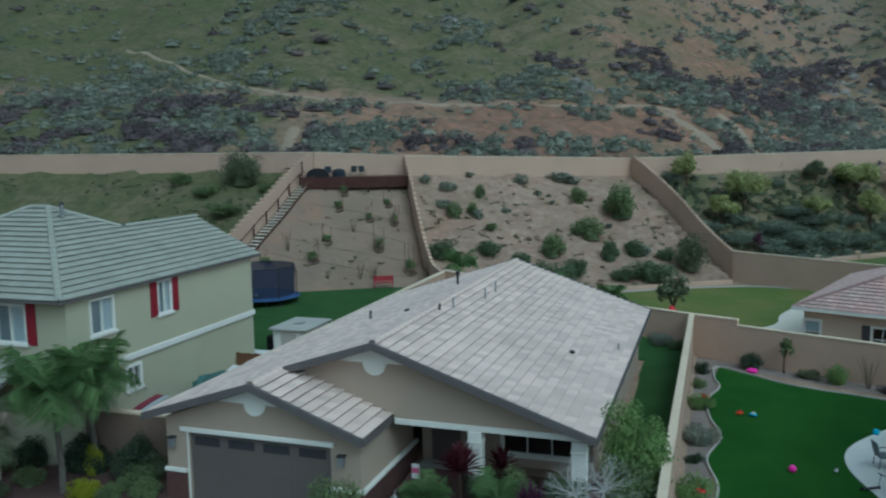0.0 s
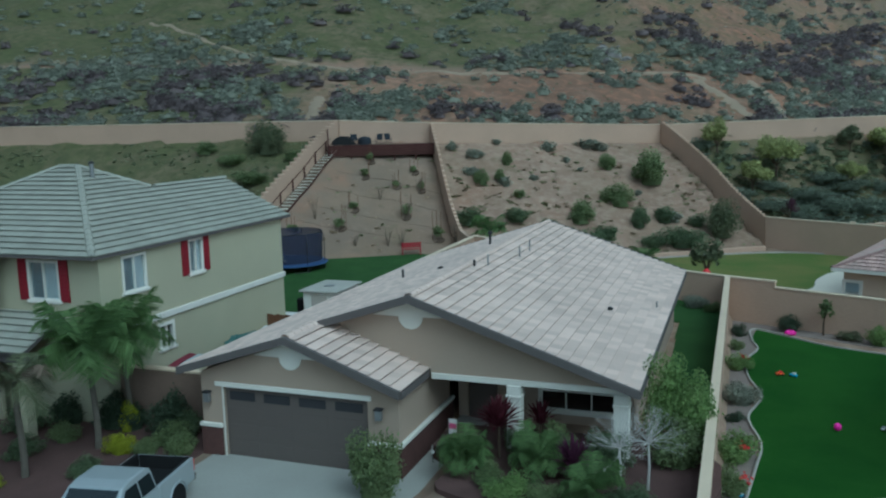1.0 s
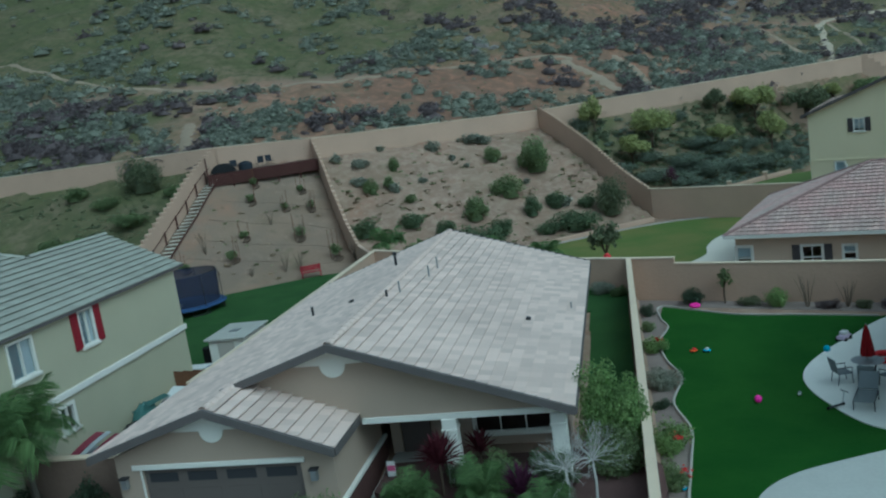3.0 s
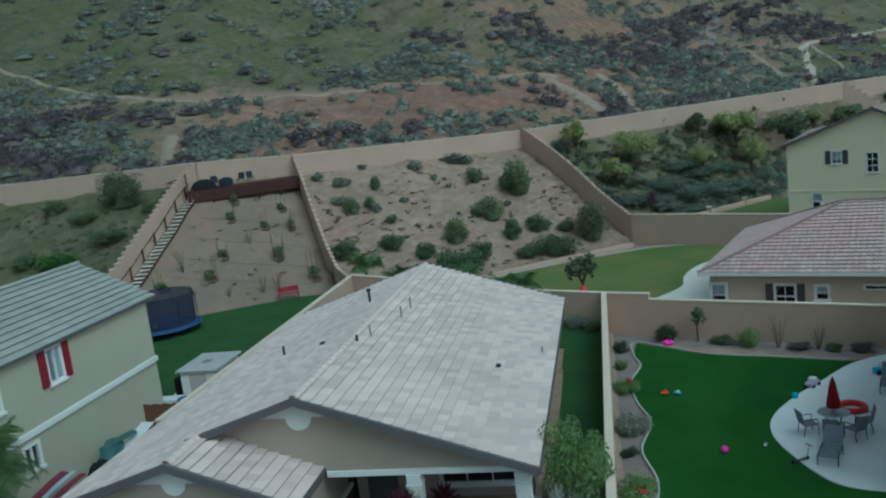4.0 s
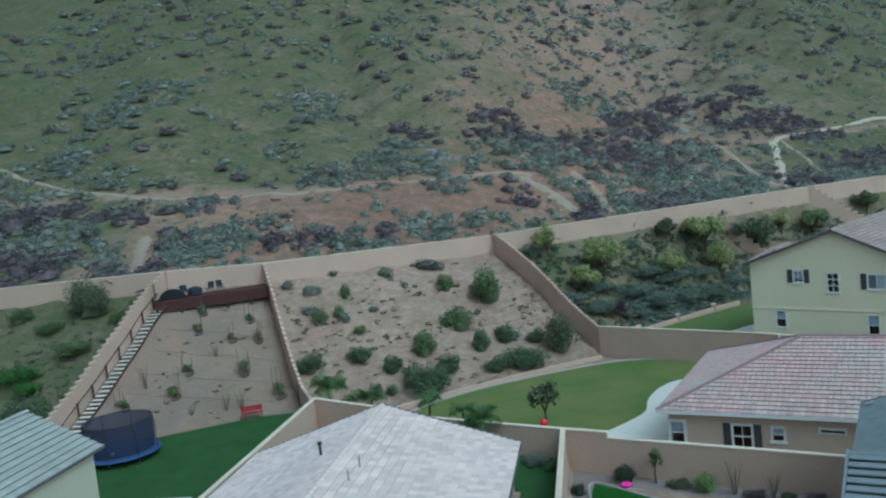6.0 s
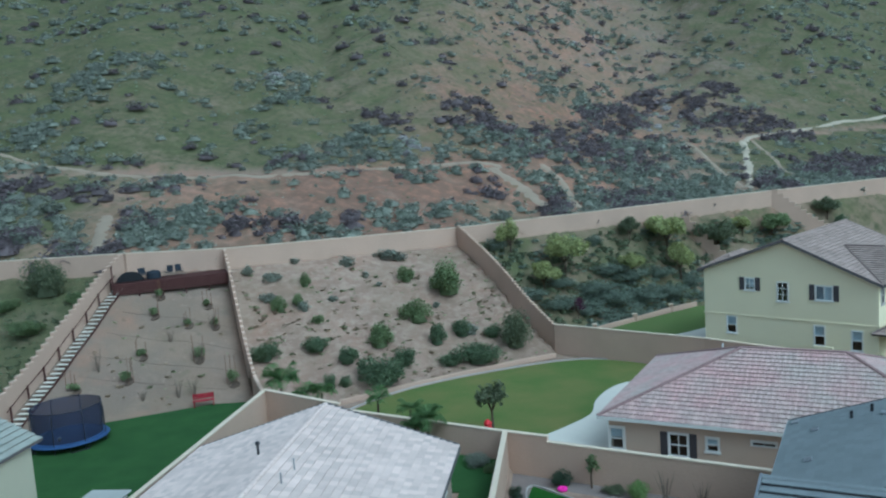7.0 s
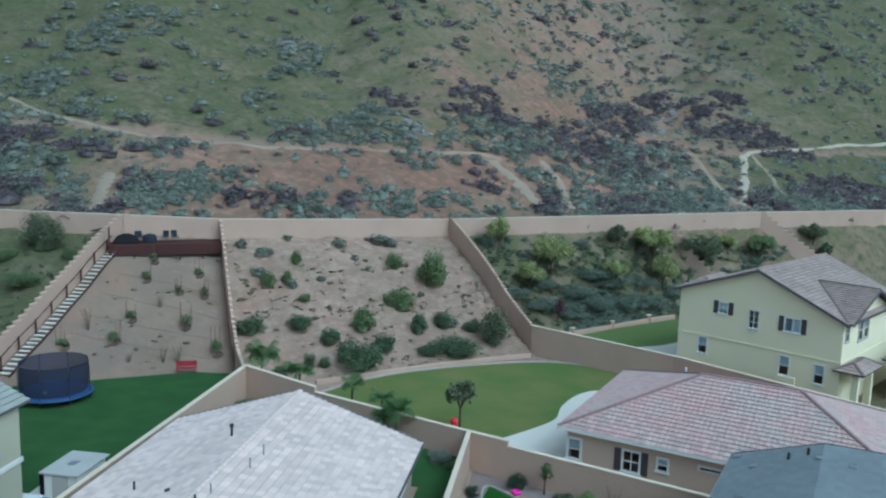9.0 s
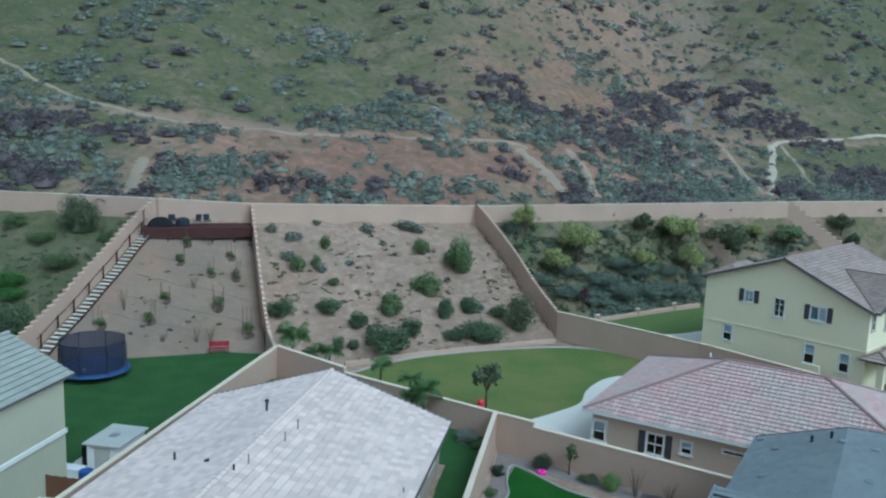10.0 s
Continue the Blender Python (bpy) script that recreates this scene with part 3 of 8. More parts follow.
def hip_roof(parent, x0, x1, y0, y1, z, pitch, mats, curved=False, course=0.36, width=0.42, singles=0, sides="swen", cap=None):
    """A hip roof over a rectangle (eave lines), ridge along the longer side."""
    w, d = x1 - x0, y1 - y0
    h = min(w, d) / 2
    g = math.sqrt(1 + pitch * pitch)
    zr = z + h * pitch
    if w >= d:
        ra, rb = (x0 + h, y0 + h, zr), (x1 - h, y0 + h, zr)
    else:
        ra, rb = (x0 + h, y0 + h, zr), (x0 + h, y1 - h, zr)
    kw = dict(mats=mats, curved=curved, course=course, width=width)
    planes = {
        "s": ((x0, y0, z), (1, 0, 0), (0, 1, pitch), w),
        "n": ((x1, y1, z), (-1, 0, 0), (0, -1, pitch), w),
        "e": ((x1, y0, z), (0, 1, 0), (-1, 0, pitch), d),
        "w": ((x0, y1, z), (0, -1, 0), (1, 0, pitch), d),
    }
    for i, (key, (o, u, v, ln)) in enumerate(planes.items()):
        reg = [(0, 0), (ln, 0), (ln - h, h * g), (h, h * g)] if ln > 2 * h + 0.05 else [(0, 0), (ln, 0), (h, h * g)]
        roof_plane(parent, o, u, v, reg, singles=singles if key in sides[:1] else 0, seed=i, **kw)
    for c, e in (((x0, y0, z), ra), ((x1, y1, z), rb), ((x1, y0, z), rb if w >= d else ra), ((x0, y1, z), ra if w >= d else rb)):
        ridge_tiles(parent, Vector(c) + Vector((0, 0, 0.04)), Vector(e) + Vector((0, 0, 0.05)), cap or mats[0], "hip_cap")
    if Vector(ra) != Vector(rb):
        ridge_tiles(parent, Vector(ra) + Vector((0, 0, 0.05)), Vector(rb) + Vector((0, 0, 0.05)), cap or mats[0])
    return ra, rb


def wall_panel(parent, name, p, q, z0, z1, mat, holes=(), thick=0.18, gable=None, butt=None):
    """A wall from p to q (outer face on the right-hand side as one walks) with real openings (s0, s1, za, zb).
    gable: (s, z) of a peak over it."""
    p, q = Vector((*p, 0)), Vector((*q, 0))
    length = (q - p).length
    cut = thick + 0.001 if (butt if butt is not None else "side" in name) else 0.0
    u = (q - p).normalized()
    inn = Vector((-u.y, u.x, 0))
    ss = sorted({cut, length - cut, *[h[0] for h in holes], *[h[1] for h in holes]})
    zz = sorted({z0, z1, *[h[2] for h in holes], *[h[3] for h in holes]})
    bm = bmesh.new()
    cells = set()
    for i in range(len(ss) - 1):
        for j in range(len(zz) - 1):
            s, z = (ss[i] + ss[i + 1]) / 2, (zz[j] + zz[j + 1]) / 2
            if not any(h[0] < s < h[1] and h[2] < z < h[3] for h in holes):
                cells.add((i, j))
    cache = {}

    def vert(i, j, k):
        key = (i, j, k)
        if key not in cache:
            cache[key] = bm.verts.new(p + u * ss[i] + inn * (thick * k) + Vector((0, 0, zz[j])))
        return cache[key]
    for i, j in cells:
        bm.faces.new((vert(i, j, 0), vert(i + 1, j, 0), vert(i + 1, j + 1, 0), vert(i, j + 1, 0)))
        bm.faces.new((vert(i, j + 1, 1), vert(i + 1, j + 1, 1), vert(i + 1, j, 1), vert(i, j, 1)))
        for (di, dj), (a, b) in (((-1, 0), ((0, 0), (0, 1))), ((1, 0), ((1, 1), (1, 0))), ((0, -1), ((1, 0), (0, 0))), ((0, 1), ((0, 1), (1, 1)))):
            if (i + di, j + dj) not in cells:
                bm.faces.new((vert(i + a[0], j + a[1], 0), vert(i + b[0], j + b[1], 0), vert(i + b[0], j + b[1], 1), vert(i + a[0], j + a[1], 1)))
    if gable:
        tri = [p + Vector((0, 0, z1 + 0.001)), q + Vector((0, 0, z1 + 0.001)), p + u * gable[0] + Vector((0, 0, gable[1]))]
        f = [bm.verts.new(v) for v in tri]
        b = [bm.verts.new(v + inn * thick) for v in tri]
        bm.faces.new(f), bm.faces.new(b[::-1])
        for i in range(3):
            bm.faces.new((f[i - 1], b[i - 1], b[i], f[i]))
    part(name, bm, mat, parent)


def lattice(xs, zs, openings, y0, y1):
    """One upright slab with the named cells left open."""
    bm = bmesh.new()
    cache = {}

    def vert(i, j, k):
        if (i, j, k) not in cache:
            cache[i, j, k] = bm.verts.new((xs[i], (y0, y1)[k], zs[j]))
        return cache[i, j, k]
    cells = {(i, j) for i in range(len(xs) - 1) for j in range(len(zs) - 1)} - set(openings)
    for i, j in cells:
        bm.faces.new((vert(i, j, 0), vert(i + 1, j, 0), vert(i + 1, j + 1, 0), vert(i, j + 1, 0)))
        bm.faces.new((vert(i, j + 1, 1), vert(i + 1, j + 1, 1), vert(i + 1, j, 1), vert(i, j, 1)))
        for (di, dj), (a, b) in (((-1, 0), ((0, 0), (0, 1))), ((1, 0), ((1, 1), (1, 0))), ((0, -1), ((1, 0), (0, 0))), ((0, 1), ((0, 1), (1, 1)))):
            if (i + di, j + dj) not in cells:
                bm.faces.new((vert(i + a[0], j + a[1], 0), vert(i + b[0], j + b[1], 0), vert(i + b[0], j + b[1], 1), vert(i + a[0], j + a[1], 1)))
    return bm


def louvres(x0, x1, z0, z1, y0, n=10):
    """A shutter board with a ribbed front."""
    prof = [(y0, z0), (y0 - 0.045, z0)]
    for i in range(n):
        z = z0 + 0.05 + (z1 - z0 - 0.1) * i / n
        prof += [(y0 - 0.045, z), (y0 - 0.066, z + 0.01)]
    prof += [(y0 - 0.045, z1 - 0.05), (y0 - 0.045, z1), (y0, z1)]
    bm = bmesh.new()
    a = [bm.verts.new((x0, y, z)) for y, z in prof]
    b = [bm.verts.new((x1, y, z)) for y, z in prof]
    for i in range(len(a)):
        bm.faces.new((a[i - 1], a[i], b[i], b[i - 1]))
    bm.faces.new(a), bm.faces.new(b[::-1])
    return bm


# grey-blue sheet that paints the darker, sky-reflecting tone of a left pane
SASH_TINT = material("insect_screen", (0.24, 0.30, 0.33), 0.7, None, 2, 30, 0.2, 0.05)


def window(parent, p, q, s0, s1, za, zb, trim=TRIM_WHITE, shutters=None, blind=True, bars=(1, 1), sill=True, surround=0.09):
    """A window in the wall from p to q: frame, panes, sill, a blind behind it and shutters beside it."""
    p, q = Vector((*p, 0)), Vector((*q, 0))
    u = (q - p).normalized()
    ang = math.atan2(u.y, u.x)
    m = Matrix.Translation(p + u * s0) @ Matrix.Rotation(ang, 4, "Z")
    w = s1 - s0
    e = surround
    xs, zs = [-e, 0.0, 0.04], [za - 0.02, za + 0.04]
    for i in range(1, bars[0] + 1):
        xs += [w * i / (bars[0] + 1) - 0.016, w * i / (bars[0] + 1) + 0.016]
    for i in range(1, bars[1] + 1):
        zs += [za + (zb - za) * i / (bars[1] + 1) - 0.025, za + (zb - za) * i / (bars[1] + 1) + 0.025]
    xs += [w - 0.04, w, w + e]
    zs += [zb - 0.04, zb, zb + e]
    openings = {(i, j) for i in range(2, len(xs) - 3, 2) for j in range(1, len(zs) - 3, 2)}
    bm = lattice(xs, zs, openings, -0.045, 0.07)
    win = part("window", bm, trim, parent, m=m)
    part("pane", box(0.01, w - 0.01, 0.045, 0.055, za + 0.01, zb - 0.01), PANE, win)
    if blind:
        part("blind", box(0.02, w - 0.02, 0.10, 0.115, za + (zb - za) * (0.0 if blind is True else blind), zb - 0.01), BLIND, win)
    # tint sheet added behind the left pane only
    if blind is True and bars == (1, 0):
        part("insect_screen", box(0.05, w / 2 - 0.02, 0.072, 0.076, za + 0.05, zb - 0.05), SASH_TINT, win)
    if sill:
        part("sill", box(-e - 0.06, w + e + 0.06, -0.10, 0.04, za - 0.12, za, 0.015), trim, win)
    if shutters is not None:
        for x in (-e - 0.42, w + e):
            bm = louvres(x + 0.01, x + 0.41, za - 0.05, zb + 0.08, -0.002)
            part("shutter", bm, shutters, win)
    return win




# ---- the single-storey house with the garage ----
def garage_house():
    h = thing("house", Matrix(), "single-storey tan stucco house with grey tile roof and front garage", "house")
    PITCH = 0.3463
    rx, rz, ex = -9.39, 4.66, -2.46
    y0, y1 = 22.15, 41.55
    lx, elz = -16.55, 2.40
    g = math.sqrt(1 + PITCH ** 2)
    half = (ex - rx) * g
    left = (rz - elz) / (rx - lx)
    gleft = math.sqrt(1 + left ** 2)
    halfl = (rx - lx) * gleft
    mats = (ROOF_GREY, ROOF_GREY_ONE)
    # right slope and left slope of the main roof; the left one runs on over the garage
    ez = rz - PITCH * (ex - rx)
    roof_plane(h, (ex, y0, ez), (0, 1, 0), (-1, 0, PITCH), [(0, 0), (y1 - y0, 0), (y1 - y0, half), (0, half)], mats, singles=260, pick=lambda p: p.y < 29.5, seed=1, thick=0.085)
    gy, gx0 = 20.2, -12.6
    gr = (gx0 - lx) * gleft
    roof_plane(h, (lx, y1, elz), (0, -1, 0), (1, 0, left), [(0, 0), (y1 - y0, 0), (y1 - y0, halfl), (0, halfl)], mats, seed=2)
    roof_plane(h, (lx, y0, elz), (0, -1, 0), (1, 0, left), [(0, 0), (y0 - gy, 0), (y0 - gy, gr), (0, gr)], mats, seed=3)
    gz0 = elz + left * (gx0 - lx)
    gex, gez = -8.93, 2.28
    right = (gz0 - gez) / (gex - gx0)
    gl = (gex - gx0) * math.sqrt(1 + right ** 2)
    roof_plane(h, (gex, gy, gez), (0, 1, 0), (-1, 0, right), [(0, 0), (2.8, 0), (2.8, gl), (0, gl)], mats, singles=40, seed=4, thick=0.095)
    ridge_tiles(h, (rx, y0, rz + 0.03), (rx, y1, rz + 0.03), ROOF_GREY)
    ridge_tiles(h, (gx0, gy, gz0 + 0.03), (gx0, y0 + 0.4, gz0 + 0.03), ROOF_GREY)
    # rake boards
    for name, a, b in (("rake_board", (rx, y0, rz), (ex, y0, ez)), ("rake_board", (rx, y0, rz), (gx0 - 0.6, y0, rz - left * (rx - gx0 + 0.6))),
                       ("rake_board", (gx0, gy, gz0), (gex, gy, gez)), ("rake_board", (gx0, gy, gz0), (lx, gy, elz)),
                       ("rake_board", (rx, y1, rz), (ex, y1, ez)), ("rake_board", (rx, y1, rz), (lx, y1, elz))):
        a, b = Vector(a), Vector(b)
        bm = bmesh.new()
        out = -0.03 if a.y < 30 else 0.03
        vs = []
        for p in (a, b):
            for dy in (out, out - 0.12 * math.copysign(1, out) * -1):
                for dz in (0.07, -0.17):
                    vs.append(bm.verts.new(p + Vector((0, dy, dz))))
        for f in ((0, 1, 3, 2), (4, 6, 7, 5), (0, 4, 5, 1), (2, 3, 7, 6), (0, 2, 6, 4), (1, 5, 7, 3)):
            bm.faces.new([vs[i] for i in f])
        part(name, bm, FASCIA, h)
    # eave boards
    part("eave_board", box(ex - 0.02, ex + 0.05, y0, y1, ez - 0.2, ez + 0.01), FASCIA, h)
    part("eave_board", box(gex - 0.02, gex + 0.04, gy, y0 + 0.3, gez - 0.2, gez + 0.01), FASCIA, h)
    part("eave_board", box(lx - 0.04, lx + 0.02, gy, y1, elz - 0.2, elz + 0.01), FASCIA, h)
    # walls
    wx1, wx0 = ex - 0.5, lx + 0.60
    wy0, wy1 = 25.1, y1 - 0.4
    gf = 20.5
    sx = gex - 0.2
    fl = -0.44
    gable_peak = gz0 - 0.17
    p, q = (wx0, gf), (sx, gf)
    door = (-15.12 - wx0, -10.12 - wx0, fl - 0.03, 1.84)
    wall_panel(h, "front_wall", p, q, -0.6, 2.27, STUCCO_BROWN, [door], gable=(gx0 - wx0, gable_peak))
    wall_panel(h, "side_wall", (sx, gf + 0.01), (sx, wy0), -0.6, 2.24, STUCCO_BROWN)
    # gable over the porch
    bm = bmesh.new()
    beam_z = 2.2
    yb = 22.55
    outline = [(-8.9, beam_z), (ex - 0.30, beam_z), (rx, rz - 0.16), (gx0, gz0 - 0.05), (-8.9, gez + 0.05)]
    f = [bm.verts.new((x, yb, z)) for x, z in outline]
    b = [bm.verts.new((x, yb + 0.2, z)) for x, z in outline]
    bm.faces.new(f), bm.faces.new(b[::-1])
    for i in range(len(f)):
        bm.faces.new((f[i - 1], b[i - 1], b[i], f[i]))
    part("gable_wall", bm, STUCCO_BROWN, h)
    part("porch_beam", box(-8.85, ex - 0.28, yb - 0.06, yb + 0.26, 2.02, 2.2, 0.01), TRIM_WHITE, h, "white porch beam")
    for x in (-6.2, -3.0):
        col = part("porch_column", box(x - 0.22, x + 0.22, yb - 0.1, yb + 0.32, -0.2, 2.02, 0.02), TRIM_WHITE, h, "white stucco porch column")
        part("capital", box(x - 0.25, x + 0.25, yb - 0.13, yb + 0.35, 1.64, 1.72, 0.015), TRIM_WHITE, col)
    p, q = (-8.87, wy0), (wx1, wy0)
    wins = [(2.9, 5.4, 0.45, 1.75)]
    wall_panel(h, "front_wall", p, q, -0.2, 2.3, STUCCO_BROWN, [(0.35, 1.4, -0.12, 2.05)] + wins)
    part("front_door", box(-8.5, -7.5, wy0 + 0.06, wy0 + 0.11, -0.1, 2.03, 0.01), GARAGE_BROWN, h, "dark front door")
    window(h, p, q, *wins[0], blind=False, bars=(2, 1))
    ww = [(6.0, 7.2, 0.9, 1.9), (9.0, 10.0, 0.9, 1.9), (12.5, 14.0, 0.9, 1.9)]
    wall_panel(h, "side_wall", (wx1, wy0 + 0.01), (wx1, wy1), -0.7, 2.3, STUCCO_BROWN, ww)
    for w in ww:
        window(h, (wx1, wy0 + 0.01), (wx1, wy1), *w)
    wall_panel(h, "rear_wall", (wx1, wy1), (wx0, wy1), -0.8, 2.3, STUCCO_BROWN, [], gable=((wx1 - rx), rz - 0.2))
    wall_panel(h, "side_wall", (wx0, wy1), (wx0, gf + 0.19), -0.9, 2.45, STUCCO_BROWN)
    # gable vents: half-round plaster medallions on a band
    for cx, cz, y, r in ((-9.5, 3.95, yb, 0.40), (-12.65, 2.95, gf, 0.37)):
        pts = [(cx - r, cz)] + [(cx + r * math.cos(math.pi + t * math.pi / 12), cz + r * math.sin(math.pi + t * math.pi / 12)) for t in range(1, 12)] + [(cx + r, cz), (cx + 1.25, cz + 0.02), (cx + 0.1, cz + 0.44), (cx - 0.1, cz + 0.44), (cx - 1.25, cz + 0.02)]
        bm = bmesh.new()
        f = [bm.verts.new((x, y - 0.05, z)) for x, z in pts]
        b = [bm.verts.new((x, y - 0.002, z)) for x, z in pts]
        bm.faces.new(f), bm.faces.new(b[::-1])
        for i in range(len(f)):
            bm.faces.new((f[i - 1], b[i - 1], b[i], f[i]))
        part("gable_vent", bm, TRIM_WHITE, h, "pale half-round plaster ornament")
    # garage door in panels, with a row of lights
    door_ob = part("garage_door", box(-15.10, -10.14, gf + 0.09, gf + 0.13, fl, 1.83), GARAGE_BROWN, h, "dark brown sectional garage door")
    for r in range(4):
        for c in range(4):
            x = -15.10 + c * 1.24
            z = fl + 0.04 + r * 0.555
            if r < 3:
                part("door_panel", box(x + 0.09, x + 1.12, gf + 0.078, gf + 0.092, z + 0.07, z + 0.46, 0.01), GARAGE_BROWN, door_ob)
            else:
                part("door_light", box(x + 0.15, x + 1.06, gf + 0.07, gf + 0.088, z + 0.14, z + 0.42), DARK_ROOM, door_ob, "dark window of the garage door")
    part("door_trim", box(-15.4, -9.98, gf - 0.07, gf - 0.002, 1.85, 2.0, 0.015), TRIM_WHITE, h)
    part("door_trim", box(-15.17, -15.12, gf - 0.03, gf - 0.003, fl, 1.85), TRIM_WHITE, h)
    # brick skirting with a pale sill
    for a, b in ((wx0, -15.25), (-10.05, sx)):
        part("brick_skirt", box(a - 0.03, b + 0.02, gf - 0.09, gf - 0.003, -0.6, 0.5), BRICK, h)
        part("sill_band", box(a - 0.06, b + 0.05, gf - 0.13, gf - 0.002, 0.502, 0.62, 0.012), TRIM_WHITE, h)
    part("brick_skirt", box(sx + 0.003, sx + 0.09, gf - 0.08, wy0, -0.6, 0.5), BRICK, h)
    part("sill_band", box(sx + 0.002, sx + 0.13, gf - 0.12, wy0, 0.502, 0.62, 0.012), TRIM_WHITE, h)
    for x in (-15.68, -9.72):
        lamp = part("wall_lamp", box(x - 0.1, x + 0.1, gf - 0.2, gf - 0.03, 1.32, 1.62, 0.02), METAL_GREY, h, "grey carriage lamp")
        part("lamp_roof", box(x - 0.13, x + 0.13, gf - 0.23, gf - 0.003, 1.625, 1.68, 0.02), METAL_DARK, lamp)
    # pipes and vents on the roof
    zs = lambda x: rz - (PITCH if x > rx else left) * abs(x - rx)
    for x, y, hh, r in ((-10.73, 35.3, 0.55, 0.06), (-9.15, 28.0, 0.28, 0.045), (-13.05, 30.4, 0.42, 0.05), (-8.4, 33.4, 0.55, 0.03), (-8.45, 31.9, 0.5, 0.03), (-8.9, 28.9, 0.45, 0.03), (-2.95, 32.1, 0.3, 0.03)):
        bm = tube([(x, y, zs(x) - 0.1), (x, y, zs(x) + hh)], r, 10)
        vent = part("vent_pipe", bm, METAL_DARK if r > 0.04 else METAL_GREY, h)
        if r > 0.055:
            part("vent_hood", lathe([(r * 1.0, 0), (r * 1.9, 0.02), (r * 1.7, 0.12), (0.02, 0.17)], 12), METAL_DARK, vent, m=Matrix.Translation((x, y, zs(x) + hh)))
    for x, y in ((-10.95, 29.3), (-4.36, 29.2)):
        bm = box(-0.09, 0.09, -0.09, 0.09, 0.0, 0.15, 0.02)
        part("roof_vent", bm, METAL_DARK, h, m=Matrix.Translation((x, y, zs(x))) @ Matrix.Rotation(PITCH * (1 if x > rx else -1), 4, "Y"))
    part("porch_slab", box(-8.8, ex - 0.2, 22.2, wy0, -0.25, -0.08), CONCRETE, h)


garage_house()


# ---- the two-storey house with red shutters ----
def red_shutter_house():
    h = thing("house", Matrix(), "two-storey cream stucco house with red shutters and grey tile roof", "house")
    mats = (ROOF_GREEN, ROOF_GREEN_ONE)
    x1, y0, y1 = -20.75, 21.65, 33.7
    x0 = -32.25
    ez = 5.62
    pitch = 0.5
    o = 0.45
    # front part: hip; rear wing: gable running back
    ym = y1
    p, q = (x1, y0), (x1, y1)
    wins = [(1.15, 2.35, 4.1, 5.38), (4.95, 5.8, 4.14, 5.46), (2.9, 3.65, 1.55, 2.45)]
    wall_panel(h, "side_wall", p, q, -0.7, ez, STUCCO_TAN, wins)
    window(h, p, q, *wins[0], bars=(1, 0), surround=0.05)
    window(h, p, q, *wins[1], shutters=SHUTTER_RED, bars=(1, 0), surround=0.05)
    window(h, p, q, *wins[2], blind=False, bars=(1, 0))
    p, q = (x0, y0), (x1, y0 - 0.001)
    L = x1 - x0
    fw = [(L - 3.15, L - 1.8, 3.98, 5.36)]
    wall_panel(h, "front_wall", p, (x1 - 0.001, y0), -0.7, ez, STUCCO_TAN, fw)
    for w in fw:
        window(h, p, (x1 - 0.001, y0), *w, shutters=SHUTTER_RED, bars=(1, 0), surround=0.05)
    wall_panel(h, "rear_wall", (x1, y1), (x0, y1), -0.2, ez, STUCCO_TAN)
    wall_panel(h, "side_wall", (x0, y1), (x0, y0), -0.2, ez, STUCCO_TAN)
    part("belt_course", box(x1 + 0.002, x1 + 0.09, y0 - 0.05, y1 + 0.08, 2.72, 2.96, 0.015), TRIM_WHITE, h)
    part("belt_course", box(x1 - 0.6, x1 + 0.09, y1 + 0.002, y1 + 0.09, 2.72, 2.96, 0.015), TRIM_WHITE, h)
    part("belt_course", box(x0, x1 + 0.09, y0 - 0.09, y0 - 0.002, 2.72, 2.96, 0.015), TRIM_WHITE, h)
    g = math.sqrt(1 + pitch ** 2)
    X, Y0, Y1 = x1 + 0.18, y0 - o, y1 + 0.6
    pk = 5.6
    # east slope up to the peak, rear gable lower
    wing = 3.6
    wy = 31.0
    roof_plane(h, (X, Y0, ez), (0, 1, 0), (-1, 0, pitch), [(0, 0), (2 * pk, 0), (pk, pk * g)], mats, seed=11)
    E = Y1 - Y0 - 2 * pk
    roof_plane(h, (X, Y0 + 2 * pk, ez), (0, 1, 0), (-1, 0, pitch), [(0, 0), (E, 0), (E, wing * g), (-wing, wing * g)], mats, seed=12)
    W = X - (x0 - o)
    roof_plane(h, (x0 - o, Y0, ez), (1, 0, 0), (0, 1, pitch), [(0, 0), (W, 0), (W - pk, pk * g), (pk, pk * g)], mats, singles=120, pick=lambda p: p.x > -27, seed=13)
    roof_plane(h, (X, Y0 + 2 * pk, ez), (-1, 0, 0), (0, -1, pitch), [(0, 0), (W, 0), (W - pk, pk * g), (pk, pk * g)], mats, seed=14)
    roof_plane(h, (X - 2 * wing, Y1, ez), (0, -1, 0), (1, 0, pitch), [(0, 0), (E, 0), (E + wing, wing * g), (0, wing * g)], mats, seed=15)
    top = Vector((X - pk, Y0 + pk, ez + pk * pitch + 0.05))
    ridge_tiles(h, (X, Y0, ez + 0.04), top, ROOF_GREEN, "hip_cap")
    ridge_tiles(h, (X - wing, Y0 + 2 * pk - wing, ez + wing * pitch + 0.05), top, ROOF_GREEN, "hip_cap")
    ridge_tiles(h, top, (x0 - o + pk, Y0 + pk, top.z), ROOF_GREEN)
    roof_plane(h, (x0 - o, Y0 + 2 * pk, ez), (0, -1, 0), (1, 0, pitch), [(0, 0), (2 * pk, 0), (pk, pk * g)], mats, seed=19)
    for yy in (Y0, Y0 + 2 * pk):
        ridge_tiles(h, (x0 - o, yy, ez + 0.04), (x0 - o + pk, Y0 + pk, top.z), ROOF_GREEN, "hip_cap")
